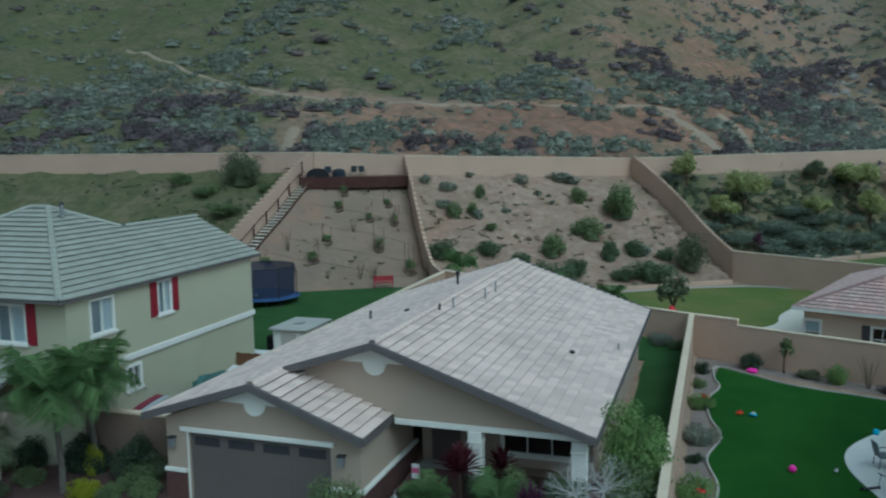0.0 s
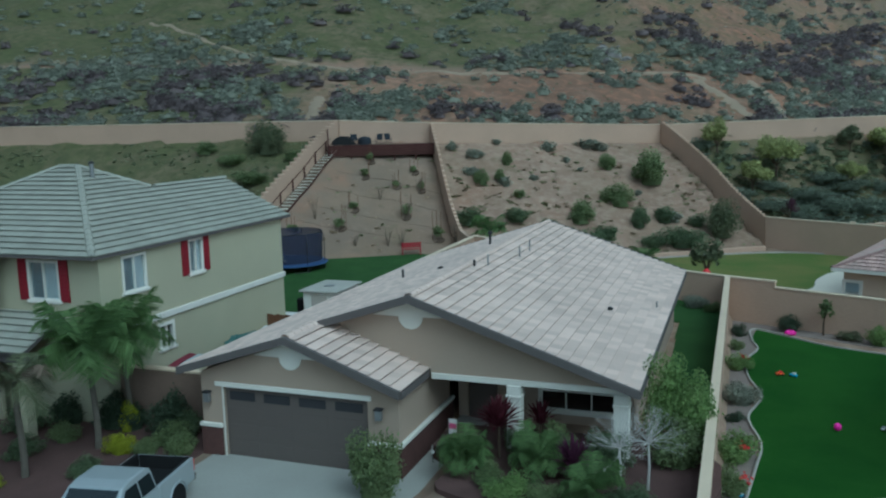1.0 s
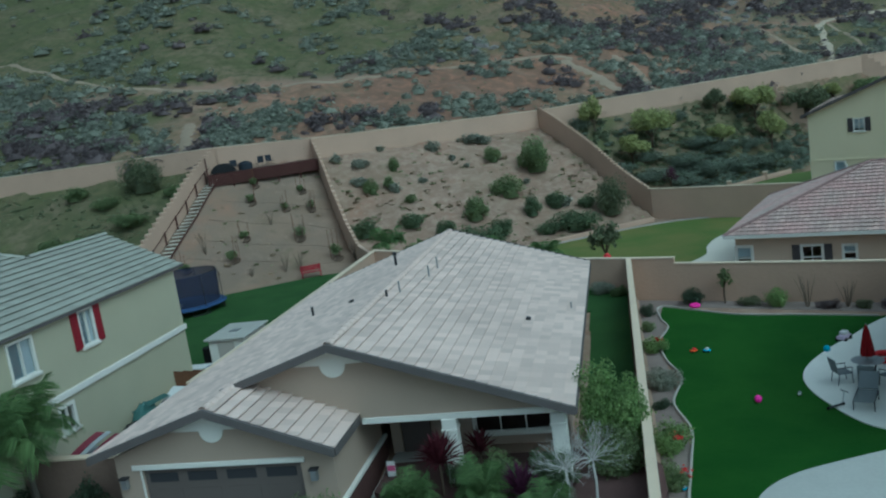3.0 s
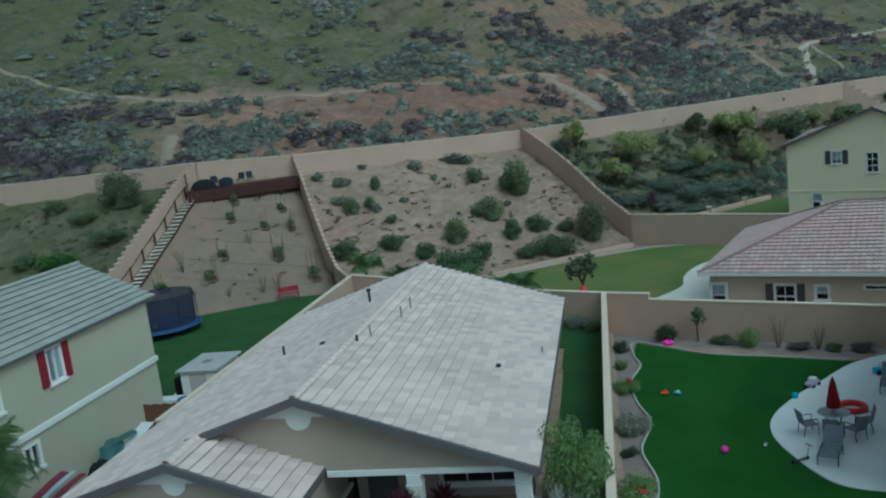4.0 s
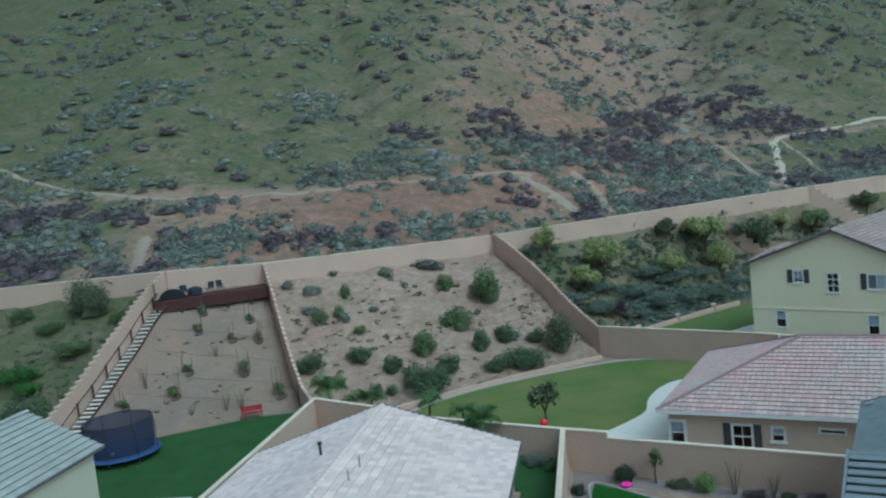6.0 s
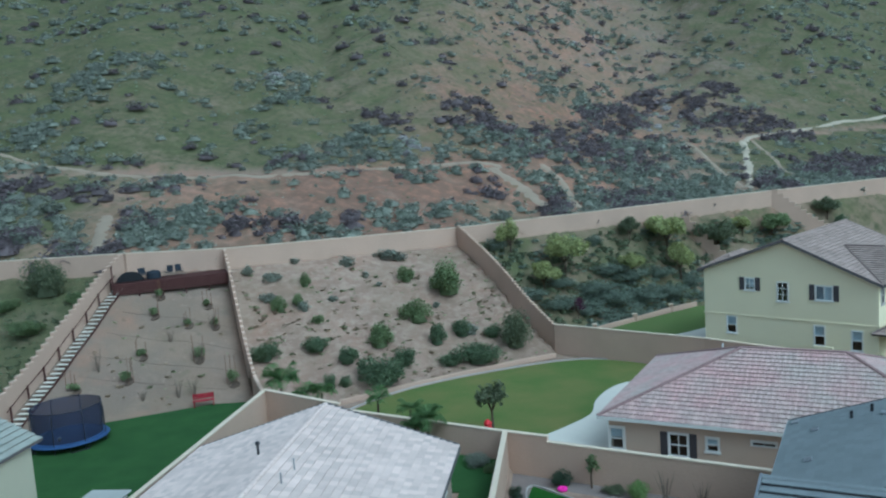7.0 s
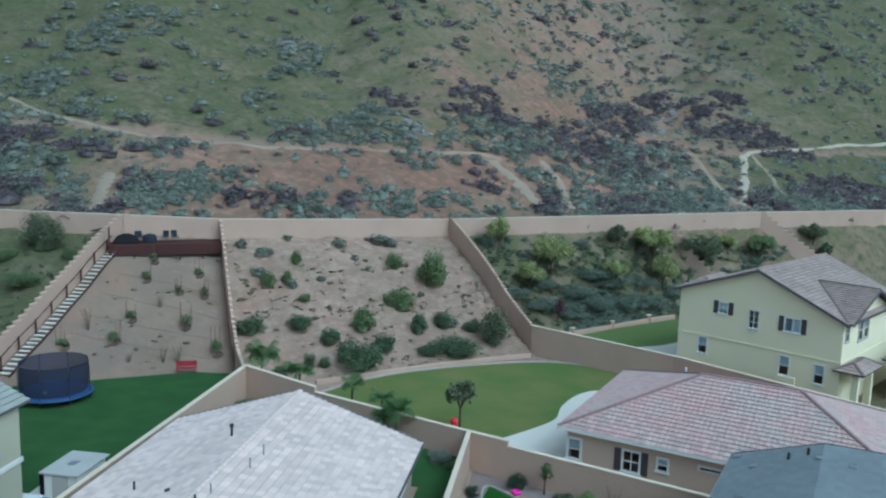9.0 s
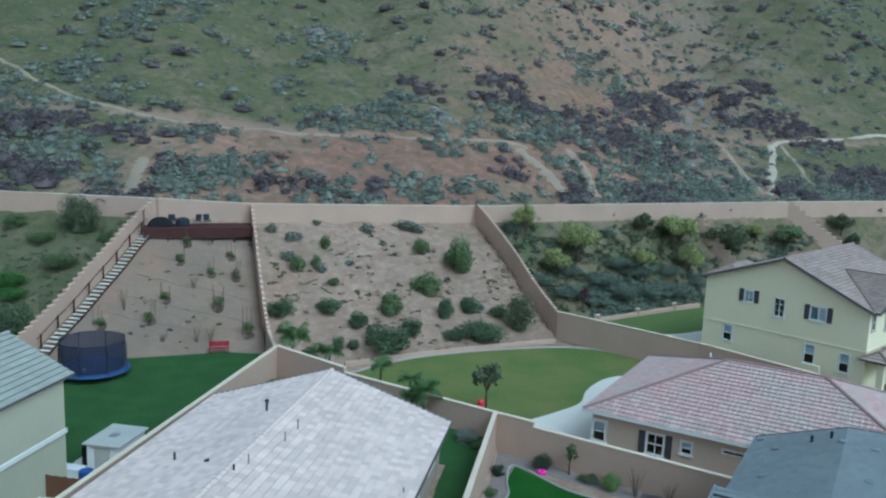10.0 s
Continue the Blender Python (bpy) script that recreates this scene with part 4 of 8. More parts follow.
    ridge_tiles(h, (X - wing, Y1, ez + wing * pitch + 0.05), (X - wing, Y1 - E - wing + 0.2, ez + wing * pitch + 0.05), ROOF_GREEN)
    part("eave_board", box(X - 0.02, X + 0.04, Y0, Y1, ez - 0.07, ez + 0.02), FASCIA, h)
    part("eave_board", box(x0 - o, X + 0.05, Y0 - 0.05, Y0 + 0.02, ez - 0.071, ez + 0.021), FASCIA, h)
    bm = bmesh.new()
    tri = [(x1, ez), (x1 - 2 * wing + 0.9, ez), (X - wing, ez + wing * pitch - 0.1)]
    f = [bm.verts.new((x, y1 + 0.001, z)) for x, z in tri]
    b = [bm.verts.new((x, y1 - 0.18, z)) for x, z in tri]
    bm.faces.new(f), bm.faces.new(b[::-1])
    for i in range(3):
        bm.faces.new((f[i - 1], b[i - 1], b[i], f[i]))
    part("gable_wall", bm, STUCCO_TAN, h)
    px, py = top.x + 0.9, top.y - 0.2
    vent = part("vent_pipe", tube([(px, py, top.z - 0.8), (px, py, top.z + 0.1)], 0.09, 10), METAL_GREY, h)
    part("vent_hood", lathe([(0.09, 0), (0.16, 0.02), (0.02, 0.12)], 12), METAL_DARK, vent, m=Matrix.Translation((px, py, top.z + 0.1)))
    # gable over the front wing
    gx, gw = -28.4, 3.4
    o2 = gw + 0.4
    zf = ez + gw * pitch
    for s in (1, -1):
        roof_plane(h, (gx + s * o2, 20.5 if s > 0 else 24.8, zf - o2 * pitch), (0, s, 0), (-s, 0, pitch), [(0, 0), (0.5, 0), (4.3, o2 * g), (0, o2 * g)] if s > 0 else [(0, 0), (4.3, 0), (4.3, o2 * g), (0, o2 * g)], mats, seed=17 + s)
    ridge_tiles(h, (gx, 20.5, zf + 0.05), (gx, 24.7, zf + 0.05), ROOF_GREEN)
    wall_panel(h, "wing_wall", (gx - gw, 20.9), (gx + gw, 20.9), -0.7, ez - 0.02, STUCCO_TAN, [(4.0, 5.4, 3.98, 5.36)], gable=(gw, zf - 0.12))
    window(h, (gx - gw, 20.9), (gx + gw, 20.9), 4.0, 5.4, 3.98, 5.36, shutters=SHUTTER_RED, bars=(1, 0), surround=0.05)
    # porch roof at the front
    roof_plane(h, (-29.0, 19.6, 2.55), (1, 0, 0), (0, 1, 0.45), [(0, 0), (6.6, 0), (6.6, 2.25), (0, 2.25)], mats, seed=16)
    part("porch_beam", box(-29, -22.4, 19.75, 19.95, 2.2, 2.5, 0.01), FASCIA, h)
    for x in (-28.6, -25.6, -22.7):
        part("porch_column", box(x - 0.2, x + 0.2, 19.65, 20.05, -0.6, 2.2, 0.02), STUCCO_TAN, h)


red_shutter_house()


# ---- the next house along the street, mostly hidden ----
def far_left_house():
    h = thing("house", Matrix(), "cream stucco house with grey tile roof beyond its neighbour", "house")
    x0, x1, y0, y1, ez = -63.0, -50.0, 36.0, 46.0, 4.9
    e = 0.45
    wall_panel(h, "front_wall", (x0 + e, y0 + e), (x1 - e, y0 + e), -0.4, ez, STUCCO_TAN)
    wall_panel(h, "rear_wall", (x1 - e, y1 - e), (x0 + e, y1 - e), -0.4, ez, STUCCO_TAN)
    wall_panel(h, "side_wall", (x1 - e, y0 + e), (x1 - e, y1 - e), -0.4, ez, STUCCO_TAN)
    wall_panel(h, "side_wall", (x0 + e, y1 - e), (x0 + e, y0 + e), -0.4, ez, STUCCO_TAN)
    part("eave_board", box(x1 - 0.02, x1 + 0.05, y0, y1, ez - 0.11, ez + 0.02), FASCIA, h)
    part("eave_board", box(x0, x1, y0 - 0.05, y0 + 0.02, ez - 0.111, ez + 0.021), FASCIA, h)
    hip_roof(h, x0, x1, y0, y1, ez, 0.32, (ROOF_GREEN, ROOF_GREEN_ONE))


far_left_house()


# ---- the single-storey house with a pink hip roof ----
def pink_roof_house():
    ang = -0.352
    m = Matrix.Translation((4.751, 47.735, 0)) @ Matrix.Rotation(ang, 4, "Z")
    h = thing("house", m, "single-storey beige stucco house with pinkish hip tile roof", "house")
    ez = 1.62
    D, L = 13.94, 19.66
    ra, rb = hip_roof(h, 0, L, 0, D, ez, 0.386, (ROOF_PINK, ROOF_PINK_ONE), curved=True, course=0.38, width=0.31, singles=240, cap=CAP_PINK_SHADE)
    e = 0.5
    p, q = (e, e), (L - e, e)
    wins = [(0.06, 0.84, -0.38, 0.86), (3.46, 4.46, -0.42, 0.84), (5.5, 6.1, 0.05, 0.8), (7.85, 9.05, 0.62, 0.86)]
    gnd = -1.45
    wall_panel(h, "front_wall", p, q, gnd, ez, STUCCO_BEIGE, wins)
    window(h, p, q, *wins[0], bars=(0, 1), blind=0.55, surround=0.12)
    window(h, p, q, *wins[1], bars=(1, 1), shutters=SHUTTER_DARK, blind=False)
    window(h, p, q, *wins[2], bars=(0, 1), blind=0.5)
    window(h, p, q, *wins[3], bars=(1, 0), blind=False, sill=False)
    wall_panel(h, "side_wall", (e, D - e), (e, e), gnd, ez, STUCCO_BEIGE, [])
    wall_panel(h, "side_wall", (L - e, e), (L - e, D - e), gnd, ez, STUCCO_BEIGE, [])
    wall_panel(h, "rear_wall", (L - e, D - e), (e, D - e), gnd, ez, STUCCO_BEIGE, [])
    part("eave_board", box(-0.03, L + 0.03, -0.05, 0.02, ez - 0.16, ez + 0.02), TRIM_WHITE, h)
    part("eave_board", box(-0.05, 0.02, 0, D, ez - 0.161, ez + 0.019), TRIM_WHITE, h)
    part("soffit", box(0.02, L, 0.02, D, ez - 0.13, ez - 0.105), TRIM_WHITE, h)
    vent = part("vent_pipe", tube([(ra[0] - 1.5, ra[1] + 2.0, ez + 0.4), (ra[0] - 1.5, ra[1] + 2.0, ra[2] - 0.30)], 0.06, 8), PLASTIC_WHITE, h)
    # lower wing behind
    part("wing_wall", box(L - 1, L + 8, 4.2, 10.8, gnd, ez - 0.25), STUCCO_BEIGE, h)
    hip_roof(h, L - 4.5, L + 8.6, 3.4, 11.6, ez - 0.1, 0.386, (ROOF_PINK, ROOF_PINK_ONE), curved=True, course=0.38, width=0.31, cap=CAP_PINK_SHADE)


pink_roof_house()


# ---- the yellow two-storey house ----
def yellow_house():
    ang = math.atan2(-0.58, 0.815)
    m = Matrix.Translation((14.3, 73.0, 0)) @ Matrix.Rotation(ang, 4, "Z")
    h = thing("house", m, "two-storey yellow stucco house with dusty brown tile roof", "house")
    gnd, D = -1.4, 14.2
    x0, x1 = 0.7, 14.35
    pk, px = 8.62, 7.5
    left, right = 0.365, 0.44
    top = 5.4
    p, q = (x0, 0), (x1, 0)
    up = [(3.58, 4.35, 4.45, 5.4), (6.2, 7.05, 3.7, 5.2), (9.15, 10.4, 4.0, 5.1)]
    lowr = [(1.95, 2.75, 0.72, 2.1), (9.0, 9.8, 0.4, 1.95), (11.75, 12.5, 0.3, 1.8)]
    wall_panel(h, "front_wall", p, q, gnd, top, STUCCO_YELLOW, up + lowr)
    bm = bmesh.new()
    outline = [(x0, top + 0.001), (x1, top + 0.001), (x1, pk - right * (x1 - px) - 0.12), (px, pk - 0.12), (x0, pk - left * (px - x0) - 0.12)]
    f = [bm.verts.new((x, 0, z)) for x, z in outline]
    b = [bm.verts.new((x, 0.18, z)) for x, z in outline]
    bm.faces.new(f), bm.faces.new(b[::-1])
    for i in range(len(f)):
        bm.faces.new((f[i - 1], b[i - 1], b[i], f[i]))
    part("gable_wall", bm, STUCCO_YELLOW, h)
    window(h, p, q, *up[0], shutters=SHUTTER_DARK, bars=(1, 1), blind=0.2, surround=0.06)
    window(h, p, q, *up[1], bars=(1, 2), blind=False, surround=0.06)
    window(h, p, q, *up[2], shutters=SHUTTER_DARK, bars=(1, 0), surround=0.06)
    for w in lowr:
        window(h, p, q, *w, bars=(0, 1), blind=0.5, surround=0.06)
    side = [(0.55, 1.2, 3.9, 5.1), (3.5, 4.4, 3.5, 5.1), (4.9, 5.8, 3.5, 5.1)]
    wall_panel(h, "side_wall", (x0, D), (x0, 0), gnd, top + 0.4, STUCCO_YELLOW)
    wall_panel(h, "side_wall", (x1, 0), (x1, D), gnd, top, STUCCO_YELLOW, side)
    for w in side:
        window(h, (x1, 0), (x1, D), *w, bars=(0, 1), blind=0.4, trim=STUCCO_PALE, surround=0.1)
    wall_panel(h, "rear_wall", (x1, D), (x0, D), gnd, top, STUCCO_YELLOW, gable=(x1 - px, pk - 0.2))
    part("belt_course", box(x0 - 0.05, x1 + 0.06, -0.06, -0.002, 2.2, 2.34, 0.01), STUCCO_YELLOW, h)
    part("belt_course", box(x1 + 0.002, x1 + 0.06, -0.05, D, 2.2, 2.34, 0.01), STUCCO_YELLOW, h)
    mats = (ROOF_DUST, ROOF_DUST_ONE)
    o = 0.4
    xl, xr = x0 - o, x1 + o
    hl, hr = px - xl, xr - px
    zl, zr = pk - hl * left, pk - hr * right
    gl, gr = math.sqrt(1 + left ** 2), math.sqrt(1 + right ** 2)
    roof_plane(h, (xl, D + o, zl), (0, -1, 0), (1, 0, left), [(0, 0), (D + 2 * o, 0), (D + 2 * o, hl * gl), (0, hl * gl)], mats, seed=31)
    roof_plane(h, (xr, -o, zr), (0, 1, 0), (-1, 0, right), [(0, 0), (D + 2 * o, 0), (D + 2 * o, hr * gr), (0, hr * gr)], mats, singles=120, seed=32)
    ridge_tiles(h, (px, -o, pk + 0.05), (px, D + o, pk + 0.05), ROOF_DUST)
    for a, z in ((xl, zl), (xr, zr)):
        for yy in (-o, D + o):
            bm = bmesh.new()
            vs = [bm.verts.new((x, y, zz + dz)) for x, zz in ((px, pk), (a, z)) for y in (yy - 0.04, yy + 0.04) for dz in (0.05, -0.17)]
            for f in ((0, 1, 3, 2), (4, 6, 7, 5), (0, 4, 5, 1), (2, 3, 7, 6), (0, 2, 6, 4), (1, 5, 7, 3)):
                bm.faces.new([vs[i] for i in f])
            part("rake_board", bm, FASCIA, h)
        part("eave_board", box(a - 0.04, a + 0.04, -o, D + o, z - 0.17, z + 0.01), FASCIA, h)
    # cross gable over the street side, flush with the side wall
    xc, xe, yc, half, slope = 10.2, 15.05, 5.6, 5.8, 0.345
    zc = pk - right * (xc - px) + 0.06
    ze = zc - slope * half
    up_len = half * math.sqrt(1 + slope ** 2)
    roof_plane(h, (xc, yc - half, ze), (1, 0, 0), (0, 1, slope), [(xe - xc - 0.4, 0), (xe - xc, 0), (xe - xc, up_len), (0, up_len)], mats, seed=34)
    roof_plane(h, (xe, yc + half, ze), (-1, 0, 0), (0, -1, slope), [(0, 0), (0.4, 0), (xe - xc, up_len), (0, up_len)], mats, seed=35)
    ridge_tiles(h, (xc, yc, zc + 0.05), (xe, yc, zc + 0.05), CAP_DUST_SHADE)
    # strip in the shade-darkened cap colour, drawing the dark line of the valley
    ridge_tiles(h, (xe - 0.4, yc - half, ze + 0.09), (xc, yc, zc + 0.06), CAP_DUST_SHADE, "valley_cap", r=0.07)
    for sg in (-1, 1):
        bm = bmesh.new()
        vs = [bm.verts.new((x, yc + sg * w, zz + dz)) for w, zz in ((0, zc), (half, ze)) for x in (xe - 0.03, xe + 0.05) for dz in (0.05, -0.17)]
        for f in ((0, 1, 3, 2), (4, 6, 7, 5), (0, 4, 5, 1), (2, 3, 7, 6), (0, 2, 6, 4), (1, 5, 7, 3)):
            bm.faces.new([vs[i] for i in f])
        part("rake_board", bm, FASCIA, h)
    bm = bmesh.new()
    tri = [(0.15, top - 0.03), (11.0, top - 0.03), (yc, zc - 0.14)]
    f = [bm.verts.new((x1 + 0.004, y, z)) for y, z in tri]
    b = [bm.verts.new((x1 - 0.17, y, z)) for y, z in tri]
    bm.faces.new(f), bm.faces.new(b[::-1])
    for i in range(3):
        bm.faces.new((f[i - 1], b[i - 1], b[i], f[i]))
    part("gable_wall", bm, STUCCO_YELLOW, h)
    # side bay under a small hip
    hip_roof(h, 0.05, 3.8, 0.3, 7.0, 5.85, 0.6, mats)
    # porch with an arched entry, and the low garage wing
    for y in (0.0, 3.2):
        part("porch_pier", box(x1 + 0.9, x1 + 1.4, y, y + 0.45, gnd, 1.75, 0.02), STUCCO_YELLOW, h)
    part("porch_beam", box(x1 + 0.9, x1 + 1.4, 0.46, 3.19, 1.2, 1.75, 0.02), STUCCO_YELLOW, h)
    hip_roof(h, x1 - 0.4, x1 + 1.9, -0.5, 4.1, 1.78, 0.5, mats, cap=CAP_DUST_SHADE)
    part("garage_wall", box(16.2, 25.2, 6.0, 13.5, gnd, 1.85), STUCCO_TAN, h)
    hip_roof(h, 15.7, 25.7, 5.5, 14.0, 1.9, 0.42, mats, cap=CAP_DUST_SHADE)
    part("screen_wall", box(10.2, 11.6, -1.6, -1.4, gnd, 0.75), STUCCO_YELLOW, h)


yellow_house()


# ---- the house with the blue-grey roof beside the patio ----
def blue_roof_house():
    m = Matrix.Translation((13.35, 40.2, 0)) @ Matrix.Rotation(math.atan2(-0.334, 0.943), 4, "Z")
    h = thing("house", m, "two-storey tan stucco house with blue-grey tile roof beside the patio", "house")
    gnd = -1.5
    W, D = 13.0, 15.95
    mats = (ROOF_BLUE, ROOF_BLUE_ONE)
    # body: the front gable steps down to the rear roof
    bm = bmesh.new()
    outline = [(-15.0, gnd), (-15.0, 4.05), (-10.3, 4.82), (-8.4, 3.72), (-0.45, 3.62), (-0.45, gnd)]
    a = [bm.verts.new((0.49, y, z)) for y, z in outline]
    b = [bm.verts.new((W - 0.5, y, z)) for y, z in outline]
    bm.faces.new(a), bm.faces.new(b[::-1])
    for i in range(len(a)):
        bm.faces.new((a[i - 1], a[i], b[i], b[i - 1]))
    part("body", bm, STUCCO_TAN, h)
    part("belt_course", box(0.40, 0.488, -15.1, -0.4, 1.2, 1.45, 0.01), TRIM_WHITE, h)
    part("belt_course", box(0.40, W - 0.5, -15.09, -15.002, 1.2, 1.45, 0.01), TRIM_WHITE, h)
    # front slope with bold courses, and its short rear slope
    roof_plane(h, (0.1, -D, 4.2), (1, 0, 0), (0, 1, 0.144), [(0, 0), (W, 0), (W, 5.74), (0, 5.74)], mats, course=0.52, width=0.6, singles=90, seed=41, thick=0.13)
    roof_plane(h, (W + 0.1, -8.0, 3.88), (-1, 0, 0), (0, -1, 0.5), [(0, 0), (W, 0), (W, 2.55), (0, 2.55)], mats, course=0.5, width=0.6, seed=42)
    ridge_tiles(h, (0.05, -10.27, 5.06), (W, -10.27, 5.06), ROOF_BLUE)
    bm = bmesh.new()
    vs = [bm.verts.new((x, y, z + dz)) for y, z in ((-10.27, 5.02), (-D, 4.2)) for x in (0.0, 0.09) for dz in (0.16, -0.2)]
    for f in ((0, 1, 3, 2), (4, 6, 7, 5), (0, 4, 5, 1), (2, 3, 7, 6), (0, 2, 6, 4), (1, 5, 7, 3)):
        bm.faces.new([vs[i] for i in f])
    part("rake_board", bm, METAL_GREY, h)
    part("eave_board", box(0, W, -D - 0.05, -D + 0.03, 4.0, 4.2), FASCIA, h)
    # rear roof: a slope up from the side eave to a nearly flat top
    g = math.sqrt(1 + 0.343 ** 2)
    roof_plane(h, (0, 0, 3.72), (0, -1, 0), (1, 0, 0.343), [(0, 0), (10, 0), (10, 4.1 * g), (0, 4.1 * g)], mats, course=0.34, width=0.5, seed=43, thick=0.03)
    zt = 3.72 + 0.343 * 4.1
    roof_plane(h, (4.1, 0, zt), (0, -1, 0), (1, 0, 0.02), [(0, 0), (10, 0), (10, 8.5), (0, 8.5)], mats, course=0.34, width=0.5, seed=44, thick=0.03)
    part("eave_board", box(-0.05, 0.03, -8.0, 0.02, 3.56, 3.73), METAL_GREY, h)
    for z0, z1, xa, xb in ((3.72, zt, 0.0, 4.1), (zt, zt + 0.17, 4.1, 12.6)):
        bm = bmesh.new()
        vs = [bm.verts.new((x, y, z + dz)) for x, z in ((xa, z0), (xb, z1)) for y in (-0.02, 0.06) for dz in (0.05, -0.16)]
        for f in ((0, 1, 3, 2), (4, 6, 7, 5), (0, 4, 5, 1), (2, 3, 7, 6), (0, 2, 6, 4), (1, 5, 7, 3)):
            bm.faces.new([vs[i] for i in f])
        part("rake_board", bm, FASCIA, h)
    height = lambda x: 3.72 + 0.343 * min(x, 4.1)
    for x, y in ((1.28, -2.27), (5.38, -2.43), (5.32, -6.38), (1.26, -5.94), (4.0, -2.06), (0.35, -0.6)):
        part("roof_vent", box(-0.16, 0.16, -0.2, 0.2, 0, 0.08, 0.02), METAL_GREY, h, m=Matrix.Translation((x, y, height(x) + 0.02)) @ Matrix.Rotation(-0.33 if x < 4 else 0.0, 4, "Y"))
    for x, y in ((2.7, -1.71), (3.49, -1.35)):
        part("vent_pipe", tube([(x, y, height(x) - 0.1), (x, y, height(x) + 0.35)], 0.07, 8), METAL_DARK, h)


blue_roof_house()

# ---- lawns, paving and beds ----
# greyer, darker tone of the patio concrete, for the nearer slab
CONCRETE_GREY = material("patio_concrete_grey", (0.54, 0.545, 0.51), 0.9, (0.42, 0.425, 0.40), 0.35, 8, 0.8, 0.15)
CONCRETE_PATIO = material("patio_concrete", (0.80, 0.79, 0.73), 0.9, (0.66, 0.66, 0.61), 0.35, 8, 0.8, 0.15)
def slab(name, outline, z0, z1, mat, label, category, bevel=0.0):
    return tagged(part(name, prism(outline, z0, z1, bevel), mat, None), label, category, kind="structure")


slab("driveway", [(-15.6, 20.58), (-15.9, 8), (-9.7, 8), (-9.8, 17.7), (-8.35, 19.1), (-7.95, 21.5), (-8.1, 23.0), (-9.1, 23.0), (-9.1, 20.45), (-10.1, 20.45), (-10.1, 20.58)], -0.7, -0.43, DRIVE, "grey concrete driveway and front walk", "driveway")
slab("front_lawn", spline([(-8.6, 9), (-8.6, 17.2), (-7.5, 19.1), (-4, 18.9), (-1.0, 19.2), (-0.8, 9)], 6), -0.8, -0.40, LAWN_DARK, "small dark green front lawn", "lawn")
slab("lawn", spline([(1.0, 44.8), (0.75, 42.6), (1.0, 40.9), (0.45, 38.6), (0.6, 36), (1.05, 33.6), (0.55, 31), (0.95, 28.4), (0.75, 26.2), (0.4, 23.2), (0.4, 16), (14, 16), (13, 38), (10.4, 40.0), (7.5, 41.1), (4.2, 42.3), (1.0, 44.8)], 6), -1.6, -1.31, LAWN_DARK, "dark green garden lawn with toys on it", "lawn")
slab("patio", spline([(9.5, 27.4), (8.4, 27.1), (6.7, 27.8), (5.75, 30.2), (5.5, 32.2), (5.95, 33.9), (7.15, 35.75), (8.4, 37.2), (10.7, 39.7), (13, 40), (12, 33), (9.2, 26.4)], 6), -1.6, -1.27, CONCRETE_PATIO, "pale concrete patio with a curved edge", "patio")
slab("patio", spline([(9.2, 26.3), (7.6, 26.3), (5.6, 25.6), (3.5, 24.6), (2.3, 23.2), (1.8, 21.0), (2.2, 17), (9, 17), (9.2, 26.3)], 6), -1.6, -1.265, CONCRETE_GREY, "pale concrete patio beside the lawn", "patio")
slab("lawn", [(-34.6, 30), (-18.1, 30), (-17.9, 52.5), (-18.1, 57.6), (-23, 57.0), (-29, 53.4), (-34.4, 50.2)], -0.3, 0.05, LAWN_LEFT, "green back lawn around the trampoline", "lawn")
slab("paving", [(-21.6, 30.2), (-18.2, 30.2), (-18.2, 36.9), (-21.9, 37.6)], -0.2, 0.09, CONCRETE_PALE, "pale paved strip beside the house", "paving")
slab("lawn", [(-2.75, 26.0), (-0.8, 26.0), (-0.8, 46.6), (-7, 49.0), (-15.5, 52.3), (-17.2, 52.6), (-17.2, 42.2), (-2.75, 42.2)], -0.9, -0.50, LAWN_LEFT, "dark green strip of lawn beside the house", "lawn")
slab("lawn", spline([(-13.6, 54.2), (-13.2, 58.5), (-10.5, 63), (-7.0, 66.2), (-2, 69.3), (2.5, 71.4), (6, 71.6), (9.5, 69.8), (12, 66), (12, 56), (5, 47.5), (-1.2, 48.6), (-13.6, 54.2)], 5), -1.8, -1.36, LAWN_MID, "patchy yellow-green lawn below the planted bank", "lawn")
slab("patio", spline([(1.2, 52.6), (3.2, 55.0), (4.6, 57.2), (5.0, 60), (6.2, 63.0), (8.0, 64.6), (10.5, 63), (12, 58), (6, 48), (1.9, 48), (1.2, 52.6)], 5), -1.7, -1.32, CONCRETE_PALE, "pale concrete patio with a curved edge", "patio")
slab("lawn", [(6.5, 76.0), (10, 74.5), (14, 71.5), (24, 82), (20, 92), (17, 92.0), (10, 85.5), (5.6, 80.8)], -1.6, -1.15, LAWN_FAR, "small green lawn behind the yellow house", "lawn")
slab("patio", spline([(9.6, 75.8), (11.2, 78.0), (14.0, 79.5), (17.5, 82.0), (22, 80), (17, 70), (9.6, 75.8)], 5), -1.5, -1.11, CONCRETE_PALE, "pale concrete patio behind the yellow house", "patio")


